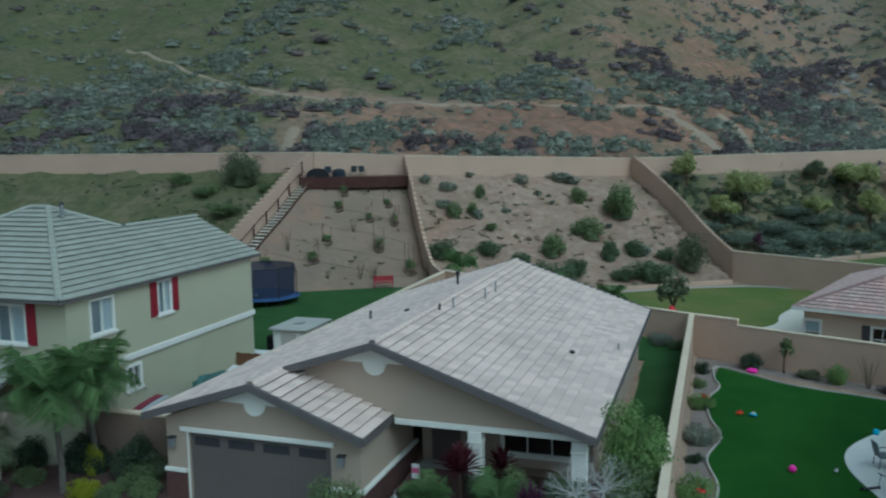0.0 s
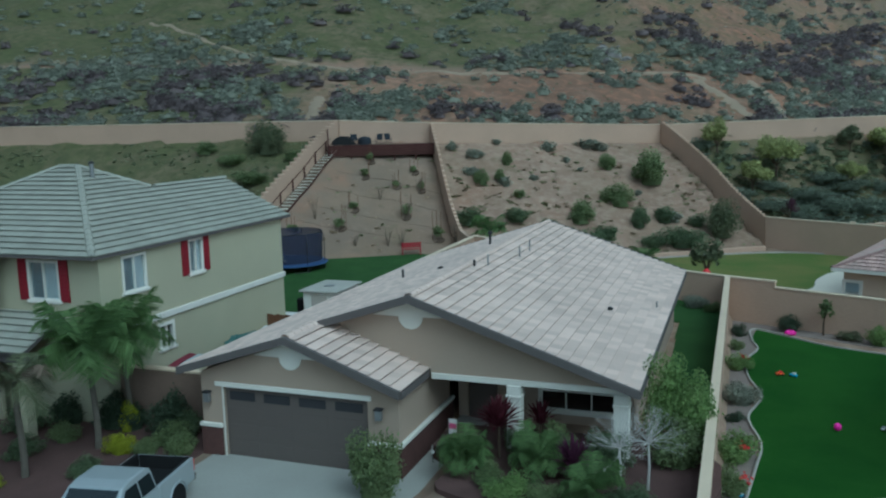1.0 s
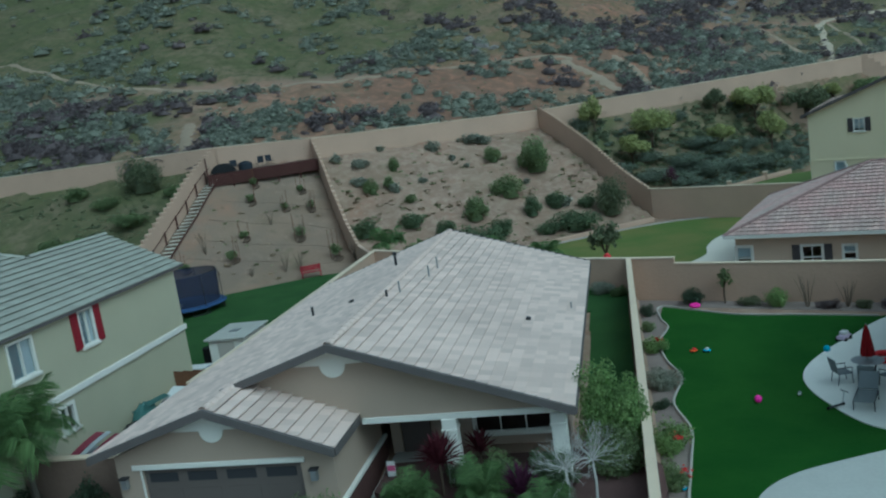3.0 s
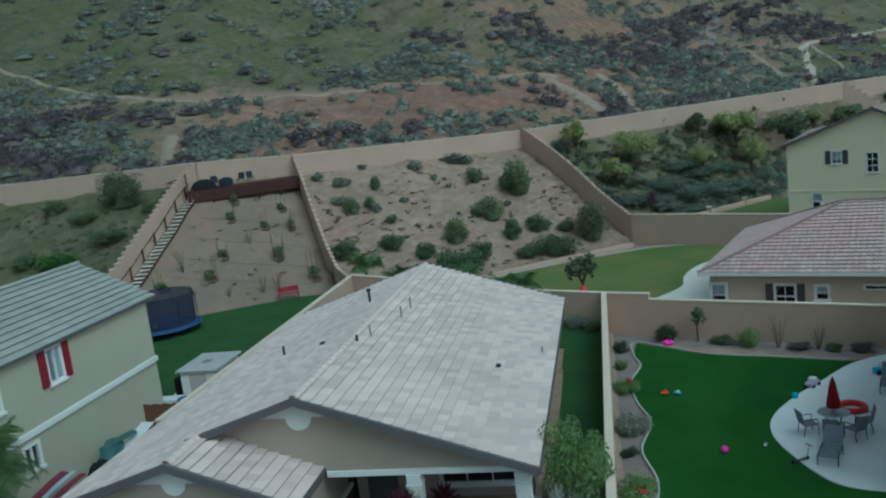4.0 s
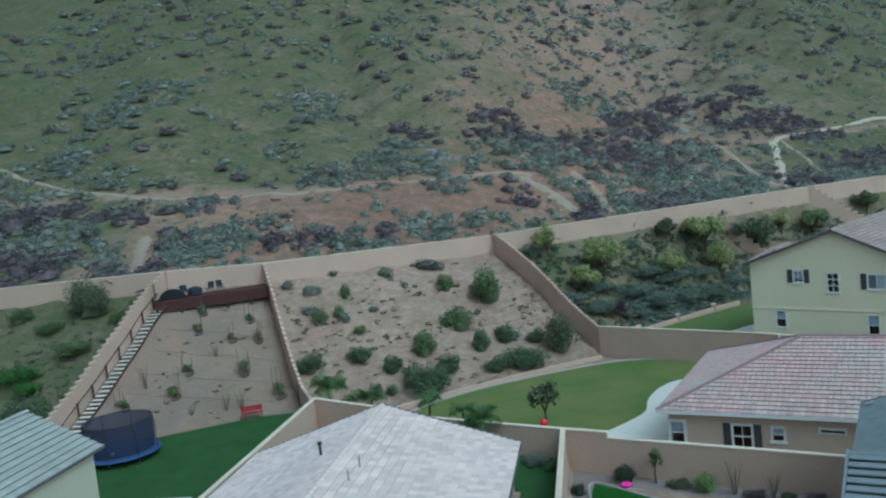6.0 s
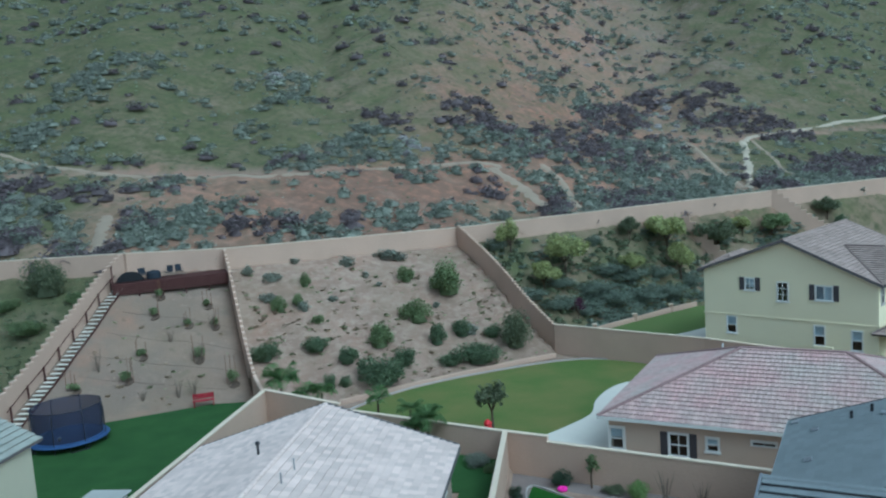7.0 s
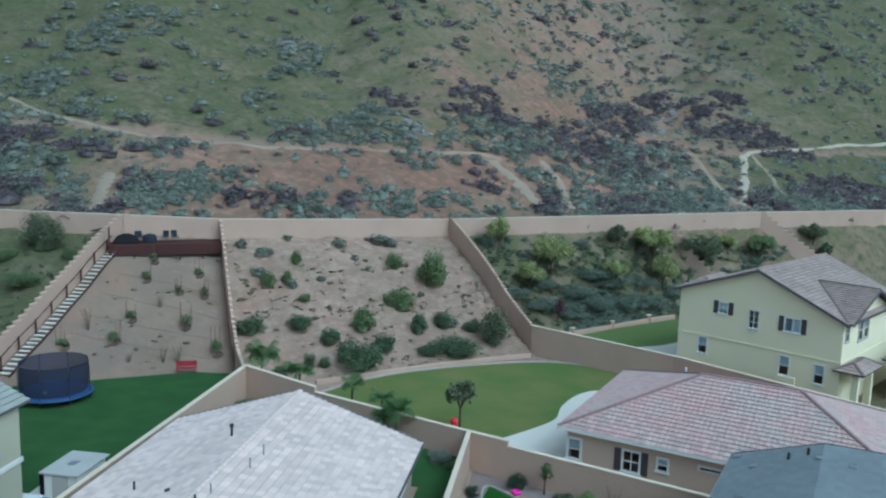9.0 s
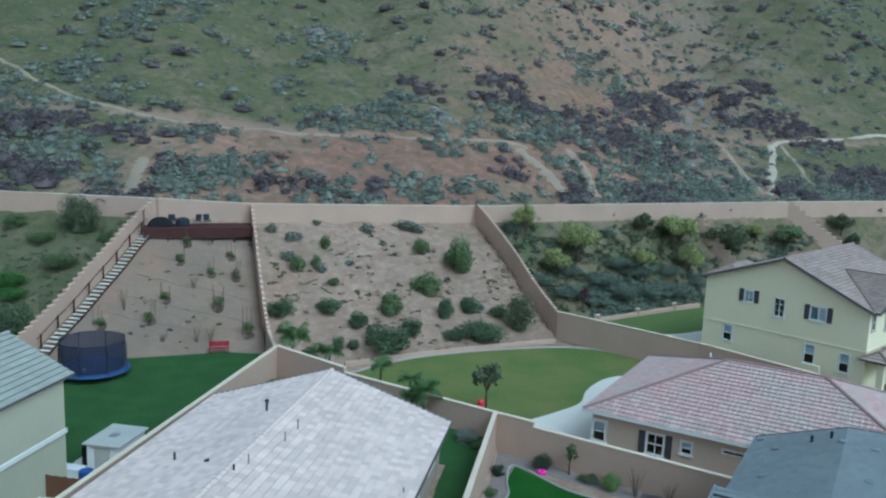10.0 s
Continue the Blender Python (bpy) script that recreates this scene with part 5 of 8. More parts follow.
def curb(name, line, z, label, w=0.10, h=0.075, mat=None):
    """A low concrete edging along a flat line."""
    bm = bmesh.new()
    pts = [Vector((*p, z)) for p in line]
    rings = []
    for i, p in enumerate(pts):
        d = (pts[min(i + 1, len(pts) - 1)] - pts[max(i - 1, 0)]).normalized()
        s = Vector((-d.y, d.x, 0)) * (w / 2)
        rings.append([bm.verts.new(p + s * a + Vector((0, 0, b))) for a, b in ((-1, -0.3), (-0.9, h * 0.8), (-0.5, h), (0.5, h), (0.9, h * 0.8), (1, -0.3))])
    for a, b in zip(rings, rings[1:]):
        for k in range(5):
            bm.faces.new((a[k], a[k + 1], b[k + 1], b[k]))
    tagged(part(name, bm, mat or CURB, None), label, "edging", kind="structure")


curb("curb", spline([(0.4, 22), (0.4, 23.2), (0.75, 26.2), (0.95, 28.4), (0.55, 31), (1.05, 33.6), (0.6, 36), (0.45, 38.6), (1.0, 40.9), (0.75, 42.6), (1.0, 44.8), (4.2, 42.3), (7.5, 41.1), (10.4, 40.0)], 8), -1.32, "pale curved concrete edging between bed and lawn")
curb("curb", spline([(-13.6, 58.8), (-10.7, 63.3), (-7.2, 66.5), (-2.2, 69.6), (2.4, 71.7), (6, 71.9), (9.4, 70.1)], 8), -1.36, "pale curved concrete edging round the lawn")
curb("retaining_curb", spline([(-14.4, 60.6), (-11, 63.6), (-7.7, 66.3), (-2.5, 70.2), (2.0, 73.1)], 6), -1.35, "low tan retaining edge at the foot of the bank", w=0.25, h=0.34, mat=BLOCK)
curb("retaining_curb", spline([(3.2, 76.6), (5.8, 81.3), (10, 85.6), (14.1, 89.8), (17.1, 92.4)], 6), -1.2, "low wall with pale cap at the foot of the far bank", w=0.25, h=0.5, mat=BLOCK)
slab("planting_bed", [(-0.42, 20), (0.5, 20), (0.8, 26), (0.6, 36), (0.9, 41), (0.9, 45.0), (11, 40.6), (13, 41.5), (-0.42, 46.8)], -1.6, -1.335, MULCH, "dark mulch bed along the garden wall", "flower bed")
slab("planting_bed", spline([(-8.7, 22.1), (-7.5, 21.0), (-7.5, 19.2), (-4, 18.6), (-0.9, 18.9), (-0.85, 24), (-8.7, 24)], 4), -0.7, 0.03, MULCH_DARK, "dark mulch bed before the porch", "flower bed")
slab("planting_bed", [(-28, 14), (-16.0, 14), (-16.0, 26), (-20.6, 26), (-20.7, 21.5), (-28, 21.5)], -0.7, -0.425, MULCH_DARK, "reddish mulch bed between the houses", "flower bed")

# ---- trails and bare earth on the hillside ----
TRAIL_DIRT = material("trail_dirt", (0.33, 0.265, 0.195), 0.95, (0.25, 0.195, 0.14), 0.4, 7, 0.6, 0.3)


TRAIL_PALE = material("trail_dirt_pale", (0.45, 0.385, 0.29), 0.95, (0.35, 0.29, 0.215), 0.4, 7, 0.6, 0.3)
BARE = []


def ribbon(name, line, width, mat, label, category, lift=0.10, seed=1):
    rr = random.Random(seed)
    pts = spline(line, 10)
    BARE.append((np.array([p[:2] for p in pts]), width / 2 + 0.8))
    verts, faces = [], []
    for i, (x, y) in enumerate(pts):
        a, b = pts[max(i - 1, 0)], pts[min(i + 1, len(pts) - 1)]
        d = Vector((b[0] - a[0], b[1] - a[1])).normalized()
        w = width * rr.uniform(0.7, 1.25) / 2
        for k in (-1, -0.4, 0.4, 1):
            px, py = x - d.y * w * k, y + d.x * w * k
            verts.append((px, py, gz(px, py) + lift * (1 if abs(k) < 1 else -0.3)))
    for i in range(len(pts) - 1):
        for k in range(3):
            faces.append((4 * i + k, 4 * i + k + 1, 4 * i + k + 5, 4 * i + k + 4))
    tagged(part(name, mesh(name, verts, faces, mat), None, None, smooth=True), label, category, kind="structure")


ribbon("hill_trail", [(-88, 109), (-79, 104.3), (-70.6, 100), (-62.4, 96.8), (-55.5, 95.6), (-48.7, 95.7), (-41.6, 97), (-33.4, 99.3), (-25, 103.8), (-17.7, 108.7), (-8.3, 114.9), (-5.0, 116.6)], 0.8, TRAIL_DIRT, "pale dirt trail across the hillside", "trail")
ribbon("hill_trail", [(36.7, 160.5), (38.9, 165.4), (44.1, 170.5), (55.7, 182.8), (66.8, 194.6), (90, 216)], 1.0, TRAIL_PALE, "pale dirt trail across the hillside", "trail", seed=2)
ribbon("hill_trail", [(30.6, 127), (32.3, 137), (34.3, 146), (36.7, 161.5)], 1.5, TRAIL_PALE, "pale dirt trail down to the wall", "trail", seed=3)
ribbon("hill_trail", [(25.4, 153), (27.1, 146.7), (29.4, 132.2), (29.8, 126)], 1.1, TRAIL_DIRT, "pale dirt trail down to the wall", "trail", seed=4)
ribbon("hill_trail", [(39.0, 163), (39.8, 155), (39.7, 144.6), (39.6, 133)], 1.0, TRAIL_DIRT, "pale dirt trail down to the wall", "trail", seed=5)
ribbon("bare_streak", [(-6.0, 115.2), (-2.4, 111.8), (1, 107.4)], 2.0, TRAIL_DIRT, "bare pale earth streak on the hillside", "bare earth", seed=6)
ribbon("bare_streak", [(0.6, 122.5), (3.7, 116.7), (5.4, 107.6)], 1.6, TRAIL_DIRT, "bare pale earth streak on the hillside", "bare earth", seed=7)
ribbon("drain_chute", [(-44.6, 82.6), (-43, 78.4), (-40.5, 72.6)], 1.5, TRAIL_DIRT, "concrete drain chute down the bank", "drain", seed=9)


# ---- foliage ----
def leaf_cloud(rng, n, radii, size, lumps=6, spread=0.45, droop=0.0):
    """Leaf clumps as small bent quads gathered round several lobes of a crown; returns vertices and faces."""
    radii = np.array(radii, float)
    lumps = lumps * 2
    c = rng.randn(lumps, 3)
    c /= np.linalg.norm(c, axis=1)[:, None]
    c *= 0.25 + 0.50 * rng.rand(lumps, 1)
    c[:, 2] = np.abs(c[:, 2]) * 1.05 - 0.22
    big = spread * (0.55 + 0.6 * rng.rand(lumps))
    which = rng.choice(lumps, n, p=big ** 2 / (big ** 2).sum())
    d = rng.randn(n, 3)
    d /= np.linalg.norm(d, axis=1)[:, None]
    r = big[which][:, None] * (0.45 + 0.55 * rng.rand(n, 1) ** 0.6 + 0.22 * (rng.rand(n, 1) < 0.10))
    p = c[which] + d * r
    p[:, 2] = np.where(p[:, 2] < -0.62, -0.62 + 0.1 * rng.rand(n), p[:, 2])
    p = p * radii
    nrm = 0.7 * d + 0.55 * rng.randn(n, 3) + np.array([0, 0, 0.55])
    nrm /= np.linalg.norm(nrm, axis=1)[:, None]
    t = np.cross(nrm, rng.randn(n, 3))
    t /= np.linalg.norm(t, axis=1)[:, None]
    b = np.cross(nrm, t)
    s = size * (0.5 + rng.rand(n, 1))
    verts = np.stack([p - t * s - b * s * 0.5, p + t * s * 0.9 - b * s * 0.6 - nrm * s * 0.2, p + t * s * 1.1 + b * s * 0.5, p - t * s * 0.8 + b * s * 0.6 - nrm * s * 0.25], 1).reshape(-1, 3)
    faces = np.arange(4 * n).reshape(-1, 4)
    return verts, faces


def mound(rng, sides=8, rings=3, rough=0.22):
    """A lumpy low dome of unit width, as quads."""
    v = []
    for i in range(rings + 1):
        e = i / rings * math.pi / 2
        for k in range(sides):
            a = k * 2 * math.pi / sides
            r = (1 + rough * rng.randn()) if i < rings else 0.35
            v.append((0.5 * math.cos(e) * r * math.cos(a) + 0.02 * math.cos(a), 0.5 * math.cos(e) * r * math.sin(a) + 0.02 * math.sin(a), 0.62 * math.sin(e) * (1 + rough * 0.5 * rng.randn())))
    f = [(i * sides + k, i * sides + (k + 1) % sides, (i + 1) * sides + (k + 1) % sides, (i + 1) * sides + k) for i in range(rings) for k in range(sides)]
    return np.array(v), np.array(f)


def bushy(rng, n, size, lumps):
    """A dome wrapped in leaf clumps."""
    v, f = leaf_cloud(rng, n, (0.60, 0.60, 0.60), size, lumps)
    v[:, 2] = np.maximum(v[:, 2] + 0.38, 0.0)
    w, q = mound(rng, 10, 4, 0.14)
    w = w * np.array([0.46, 0.46, 0.66])
    return np.concatenate([v, w]), np.concatenate([f, q + len(v)])


def quick_mesh(name, verts, faces, mat):
    me = bpy.data.meshes.new(name)
    nv, nf = len(verts), len(faces)
    me.vertices.add(nv)
    me.vertices.foreach_set("co", np.asarray(verts, np.float32).ravel())
    me.loops.add(nf * 4)
    me.loops.foreach_set("vertex_index", np.asarray(faces, np.int32).ravel())
    me.polygons.add(nf)
    me.polygons.foreach_set("loop_start", np.arange(0, nf * 4, 4, dtype=np.int32))
    me.update(calc_edges=True)
    me.materials.append(mat)
    return me


SHRUB_CACHE = {}


def shrub_mesh(kind, mat, n=4200, size=0.020, lumps=8, seed=0):
    key = (kind, mat.name, n, size, seed)
    if key not in SHRUB_CACHE:
        v, f = bushy(np.random.RandomState(seed + 17), n, size, lumps)
        SHRUB_CACHE[key] = quick_mesh(kind, v, f, mat)
    return SHRUB_CACHE[key]


def shrub(x, y, w, h, mat, label, name="shrub", category="shrub", n=4200, size=0.020, z=None, group=""):
    s = rnd.randrange(4)
    ob = part(name, shrub_mesh(name, mat, n, size, 7 + s, s), None, None)
    ob.matrix_basis = Matrix.Translation((x, y, (gz(x, y) if z is None else z) - 0.03)) @ Matrix.Rotation(rnd.uniform(0, 6.28), 4, "Z") @ Matrix.Diagonal((w, w, h, 1))
    return tagged(ob, label, category, group)


def tree(x, y, w, h, mat, label, trunk=0.35, bark=None, n=3200, size=0.026, seed=0, z=None):
    """A tapered trunk that forks into limbs under an uneven crown."""
    rr = random.Random(seed)
    zg = gz(x, y) if z is None else z
    t = thing("tree", Matrix.Translation((x, y, zg)), label, "tree")
    bm = bmesh.new()
    ht = h * trunk
    r0 = max(0.05, 0.022 * h)
    add_tube(bm, [(0, 0, -0.2), (rr.uniform(-.05, .05), rr.uniform(-.05, .05), ht * 0.6), (0, 0, ht)], [r0 * 1.25, r0, r0 * 0.8], 8)
    for i in range(6):
        a = i * 1.05 + rr.uniform(-.3, .3)
        e = Vector((math.cos(a) * w * 0.3, math.sin(a) * w * 0.3, ht + (h - ht) * rr.uniform(0.4, 0.8)))
        add_tube(bm, [(0, 0, ht * 0.9), e * 0.5 + Vector((0, 0, ht * 0.45)), e], [r0 * 0.6, r0 * 0.4, r0 * 0.12], 5)
    part("trunk", bm, bark or BARK, t)
    v, f = leaf_cloud(np.random.RandomState(seed + 3), n, (w * 0.56, w * 0.56, (h - ht) * 0.62), size * w, 9, 0.36)
    v[:, 2] += ht + (h - ht) * 0.45
    part("crown", quick_mesh("crown", v, f, mat), None, t)
    return t


for x, y, w, h in [(-21.4, 64.4, 2.3, 2.0), (-17.8, 66.8, 2.3, 1.6), (-15.0, 66.1, 2.1, 1.6), (-11.7, 64.8, 4.6, 2.6), (-10.5, 67.7, 2.1, 1.7), (-8.3, 71.6, 2.1, 2.1), (-4.4, 70.3, 3.7, 2.1), (-6.3, 73.6, 2.4, 1.6), (-6.8, 69.3, 2.0, 1.5), (-15.6, 62.5, 1.1, 1.6), (-14.5, 63.1, 1.0, 1.1), (-3.6, 74.4, 1.6, 1.5)]:
    shrub(x, y, w, h, LEAF_DARK, "rounded dark green shrub on the dirt bank", group="shrubs on the bank")
for x, y, w, h in [(-12.9, 69.0, 2.8, 2.3), (-10.2, 73.9, 3.0, 2.4), (-8.0, 79.5, 4.0, 3.8), (-12.1, 79.0, 1.8, 2.0), (-20.7, 74.0, 1.3, 1.5), (-21.8, 70.0, 1.5, 1.7), (-18.5, 69.9, 1.1, 0.9), (-20.5, 71.4, 1.3, 1.3)]:
    shrub(x, y, w, h, LEAF_GREEN, "leafy green shrub on the dirt bank", group="shrubs on the bank")
shrub(-1.5, 73.7, 2.9, 4.3, LEAF_OLIVE, "tall bushy olive-green shrub on the bank", n=6000, size=0.017)
for x, y, w, h in [(-23.6, 73.4, 1.8, 1.1), (-17.8, 78.9, 1.5, 1.4), (-14.8, 82.3, 2.6, 1.1), (-15.9, 78.0, 0.9, 0.7), (-17.9, 73.2, 0.9, 0.7), (-22.5, 76.9, 1.1, 0.7), (-5.5, 74.1, 1.6, 1.3), (-19.9, 70.9, 1.1, 1.1), (-25.8, 73.0, 1.2, 1.1), (-14.4, 77.2, 0.7, 0.5), (-13.4, 82.6, 1.6, 1.0), (-9, 76.6, 0.9, 0.6), (-23.2, 70.6, 1.5, 1.0)]:
    shrub(x, y, w, h, LEAF_SAGE, "small grey-green sage bush on the bank", "sage_bush", "bush", n=500, size=0.055, group="sage bushes on the bank")
WET_SOIL = material("damp_soil", (0.13, 0.095, 0.07), 0.95, (0.09, 0.066, 0.05), 2, 20, 0.5, 0.4)


def staked_plant(x, y, w, h, seed):
    """A young plant in a shallow watering basin, held by thin stakes."""
    rr = random.Random(seed)
    t = thing("staked_plant", Matrix.Translation((x, y, gz(x, y))), "young green plant between thin stakes on the dirt bank", "plant", "plants on the dirt bank")
    v, f = leaf_cloud(np.random.RandomState(seed), 420, (w * 0.5, w * 0.5, h * 0.42), 0.055, 4)
    v[:, 2] = np.maximum(v[:, 2] + h * 0.40, 0.0)
    part("foliage", quick_mesh("foliage", v, f, LEAF_GREEN), None, t)
    for k in range(3):
        a = rr.uniform(0, 6.28)
        p = Vector((math.cos(a) * w * 0.45, math.sin(a) * w * 0.3, -0.1))
        part("stake", tube([p, p + Vector((rr.uniform(-.06, .06), 0, h * 0.95 + rr.uniform(0.3, 0.8)))], 0.018, 5), WOOD_BROWN, t)
    slope = math.atan((gz(x, y + 0.4) - gz(x, y - 0.4)) / 0.8)
    part("basin", lathe([(0.05, 0.02), (0.34, 0.025), (0.40, 0.06), (0.50, 0.0), (0.46, -0.12)], 14), WET_SOIL, t, "dark damp watering basin", m=Matrix.Rotation(slope, 4, "X"))


for i, (x, y, w, h) in enumerate([(-30.9, 64.6, 1.0, 1.1), (-27.3, 67.2, 0.9, 1.0), (-27.9, 64.5, 0.9, 0.9), (-26.0, 65.3, 1.0, 1.2), (-25.8, 61.4, 1.3, 1.6), (-29.9, 60.2, 1.0, 1.1), (-29.9, 57.7, 1.2, 1.4), (-22.3, 59.7, 1.2, 1.8), (-31.4, 66.9, 1.1, 1.2), (-32.9, 55.6, 1.2, 1.0)]):
    staked_plant(x, y, w, h, 200 + i)
PIPE_DARK = material("drip_pipe", (0.20, 0.155, 0.12), 0.8, None, 2, 20, 0.3, 0)
for k, (ya, yb) in enumerate([(57.0, 59.2), (59.0, 61.4), (61.6, 63.6), (64.2, 66.0)]):
    pts = []
    for i in range(26):
        x = -33.4 + i * (11.8 - 0.9 * k) / 25
        y = ya + (yb - ya) * i / 25 + 0.03 * math.sin(i * 0.9 + k)
        pts.append((x, y, gz(x, y) + 0.025))
    tagged(part("drip_pipe", tube(pts, 0.012, 5), PIPE_DARK, None), "thin dark irrigation pipe laid across the dirt bank", "pipe", "irrigation pipes on the bank")


def twig_plant(x, y, w, h, seed, mat=None, z=None):
    """A thin bare plant of upright twigs."""
    rr = random.Random(seed)
    bm = bmesh.new()
    for i in range(14):
        a, r = rr.uniform(0, 6.28), rr.uniform(0.2, 0.5) * w
        add_tube(bm, [(0.05 * math.cos(a), 0.05 * math.sin(a), -0.05), (r * 0.6 * math.cos(a), r * 0.6 * math.sin(a), h * 0.55), (r * math.cos(a), r * math.sin(a), h * rr.uniform(0.7, 1))], [0.02, 0.014, 0.006], 4)
    ob = part("twiggy_plant", bm, mat or TWIG, None, m=Matrix.Translation((x, y, gz(x, y) if z is None else z)))
    tagged(ob, "thin bare twiggy plant on the dirt bank", "plant", "plants on the dirt bank")


for i, (x, y, w, h) in enumerate([(-32.2, 57.9, 1.4, 2.0), (-27.9, 56.2, 0.8, 0.9), (-25.6, 57.2, 0.9, 1.5), (-24.6, 57.6, 1.0, 1.6), (-26.0, 65.0, 1.0, 1.5), (-25.6, 61.0, 1.4, 2.0), (-20.6, 59.1, 1.2, 1.9), (-28.5, 62.5, 0.8, 1.2)]):
    twig_plant(x, y, w, h, i)
# bank behind the yellow house
for i, (x, y, w, h, mat) in enumerate([(-2.5, 89.4, 3.3, 4.2, LEAF_LIGHT), (1.0, 85.5, 3.7, 3.4, LEAF_LIGHT), (3.2, 89.0, 4.4, 5.0, LEAF_LIGHT), (10.5, 92.4, 3.2, 3.6, LEAF_LIGHT), (10.7, 97.2, 2.9, 3.0, LEAF_OLIVE), (14.9, 98.0, 5.2, 5.0, LEAF_LIGHT), (16.0, 95.8, 3.2, 4.6, LEAF_LIGHT), (20.9, 101.0, 5.0, 4.6, LEAF_OLIVE), (24.6, 104.4, 2.9, 3.0, LEAF_LIGHT), (36.5, 111.6, 3.4, 3.0, LEAF_OLIVE), (28.4, 105.9, 4.2, 3.2, LEAF_GREEN), (38.0, 110.6, 2.4, 3.2, LEAF_DARK)]):
    tree(x, y, w, h, mat, "yellow-green leafy tree on the far bank" if mat is LEAF_LIGHT else "green leafy tree on the far bank", 0.28, seed=40 + i)
for i, (x, y, w, h) in enumerate([(-0.1, 83.9, 3.6, 1.5), (2.4, 83.8, 4.0, 1.6), (5.3, 84.8, 4.2, 1.5), (8.3, 88.0, 4.6, 1.7), (11.5, 90.2, 4.5, 1.7), (14.7, 93.0, 4.2, 1.7), (16.9, 95.8, 3.0, 1.7), (5.8, 88.0, 4.4, 1.5), (10.2, 92.2, 4.2, 1.4), (13.5, 94.6, 3.6, 1.5), (-4.2, 89.6, 2.5, 1.6), (6.5, 94.6, 1.6, 1.4), (7.5, 91.5, 4.0, 1.3), (2.5, 87, 3.6, 1.2), (22.0, 102.5, 2.2, 1.4)]):
    shrub(x, y, w, h, LEAF_COVER, "low spreading dark green ground-cover shrub", "ground_cover", "shrub", n=2400, size=0.022, group="ground cover on the far bank")
tree(4.3, 82.9, 1.6, 2.8, LEAF_PURPLE, "small purple-leaved tree by the low wall", 0.3, seed=60, n=900)
shrub(-41.0, 65.6, 3.6, 4.0, LEAF_OLIVE, "soft grey-green bush before the back wall", n=6000, size=0.017)
shrub(-38.3, 52.3, 3.0, 3.8, LEAF_DARK, "tall dark green bush on the grassy slope")
for x, y, w, h in [(-43.0, 58.0, 3.4, 1.5), (-41.2, 56.6, 2.6, 1.1)]:
    shrub(x, y, w, h, LEAF_BRIGHT, "bright green leafy shrub on the grassy slope")
for x, y, w, h in [(-39.8, 60.8, 3.4, 1.4), (-43.7, 63.6, 2.4, 1.2), (-46, 58, 3.0, 1.2), (-37.6, 64.6, 2.0, 1.2), (-47.5, 64.8, 2.6, 1.4)]:
    shrub(x, y, w, h, LEAF_GREEN, "low green scrub on the grassy slope")


# ---- palms ----
LEAF_FROND = leafy("foliage_frond", (0.185, 0.270, 0.100), (0.110, 0.180, 0.065))
BARK_GREY = material("palm_bark_grey", (0.15, 0.135, 0.115), 0.95, (0.09, 0.08, 0.065), 3, 25, 0.6, 0.4)

def palm(x, y, height, reach, fronds, label, mat, seed, trunk_r=0.09, z=None, dry=0, lifts=(-0.15, 1.9)):
    rr = random.Random(seed)
    zg = gz(x, y) if z is None else z
    t = thing("palm_tree", Matrix.Translation((x, y, zg)), label, "palm tree")
    bm = bmesh.new()
    n = 12
    add_tube(bm, [(0.04 * math.sin(i * 0.5), 0, -0.1 + height * i / n) for i in range(n + 1)], [trunk_r * (1.25 - 0.4 * i / n + (0.07 if i % 2 else 0)) for i in range(n + 1)], 9)
    part("trunk", bm, BARK_GREY if trunk_r > 0.085 else BARK, t)
    for k in range(fronds):
        a = k * 2.4 + rr.uniform(-.2, .2)
        lift = rr.uniform(*lifts)
        ln = reach * rr.uniform(0.8, 1.1)
        pts = []
        for i in range(9):
            s = i / 8
            out = ln * (math.sin(s * 1.45) * (0.95 - 0.35 * lift * 0.5))
            up = ln * (lift * 0.66 * s - 0.62 * s * s)
            pts.append(Vector((math.cos(a) * out, math.sin(a) * out, height + up)))
        verts, faces = [], []
        side = Vector((-math.sin(a), math.cos(a), 0))
        for i in range(1, 8):
            for m in range(6):
                s = m / 6
                p = pts[i].lerp(pts[i + 1], s)
                d = (pts[i + 1] - pts[i]).normalized()
                ll = reach * 0.33 * math.sin(math.pi * (0.15 + 0.8 * (i + s) / 9)) * rr.uniform(0.8, 1.15)
                for sg in (-1, 1):
                    tip = p + side * sg * ll + d * ll * 0.55 - Vector((0, 0, ll * rr.uniform(0.25, 0.6)))
                    j = len(verts)
                    w = d * (0.0085 * reach)
                    verts += [p - w, p + w, tip + w * 0.4, tip - w * 0.4]
                    faces.append((j, j + 1, j + 2, j + 3))
        fr = part("frond", mesh("frond", verts, faces, TWIG if k < dry else mat), None, t)
        bm = bmesh.new()
        add_tube(bm, pts, [0.022 - 0.002 * i for i in range(9)], 4)
        part("rib", bm, mat, fr)
    return t


palm(-19.61, 19.74, 3.35, 2.1, 38, "feathery queen palm beside the driveway", LEAF_FROND, 3, lifts=(0.35, 2.1))
palm(-19.9, 21.6, 3.5, 1.9, 34, "feathery queen palm between the two houses", LEAF_FROND, 4, lifts=(0.35, 2.1))
palm(-20.13, 17.24, 3.1, 1.5, 16, "small palm with some dry fronds", LEAF_OLIVE, 5, dry=5)
palm(-23.15, 15.67, 2.6, 2.1, 26, "bushy dark palm in the front bed", LEAF_DARK, 6)
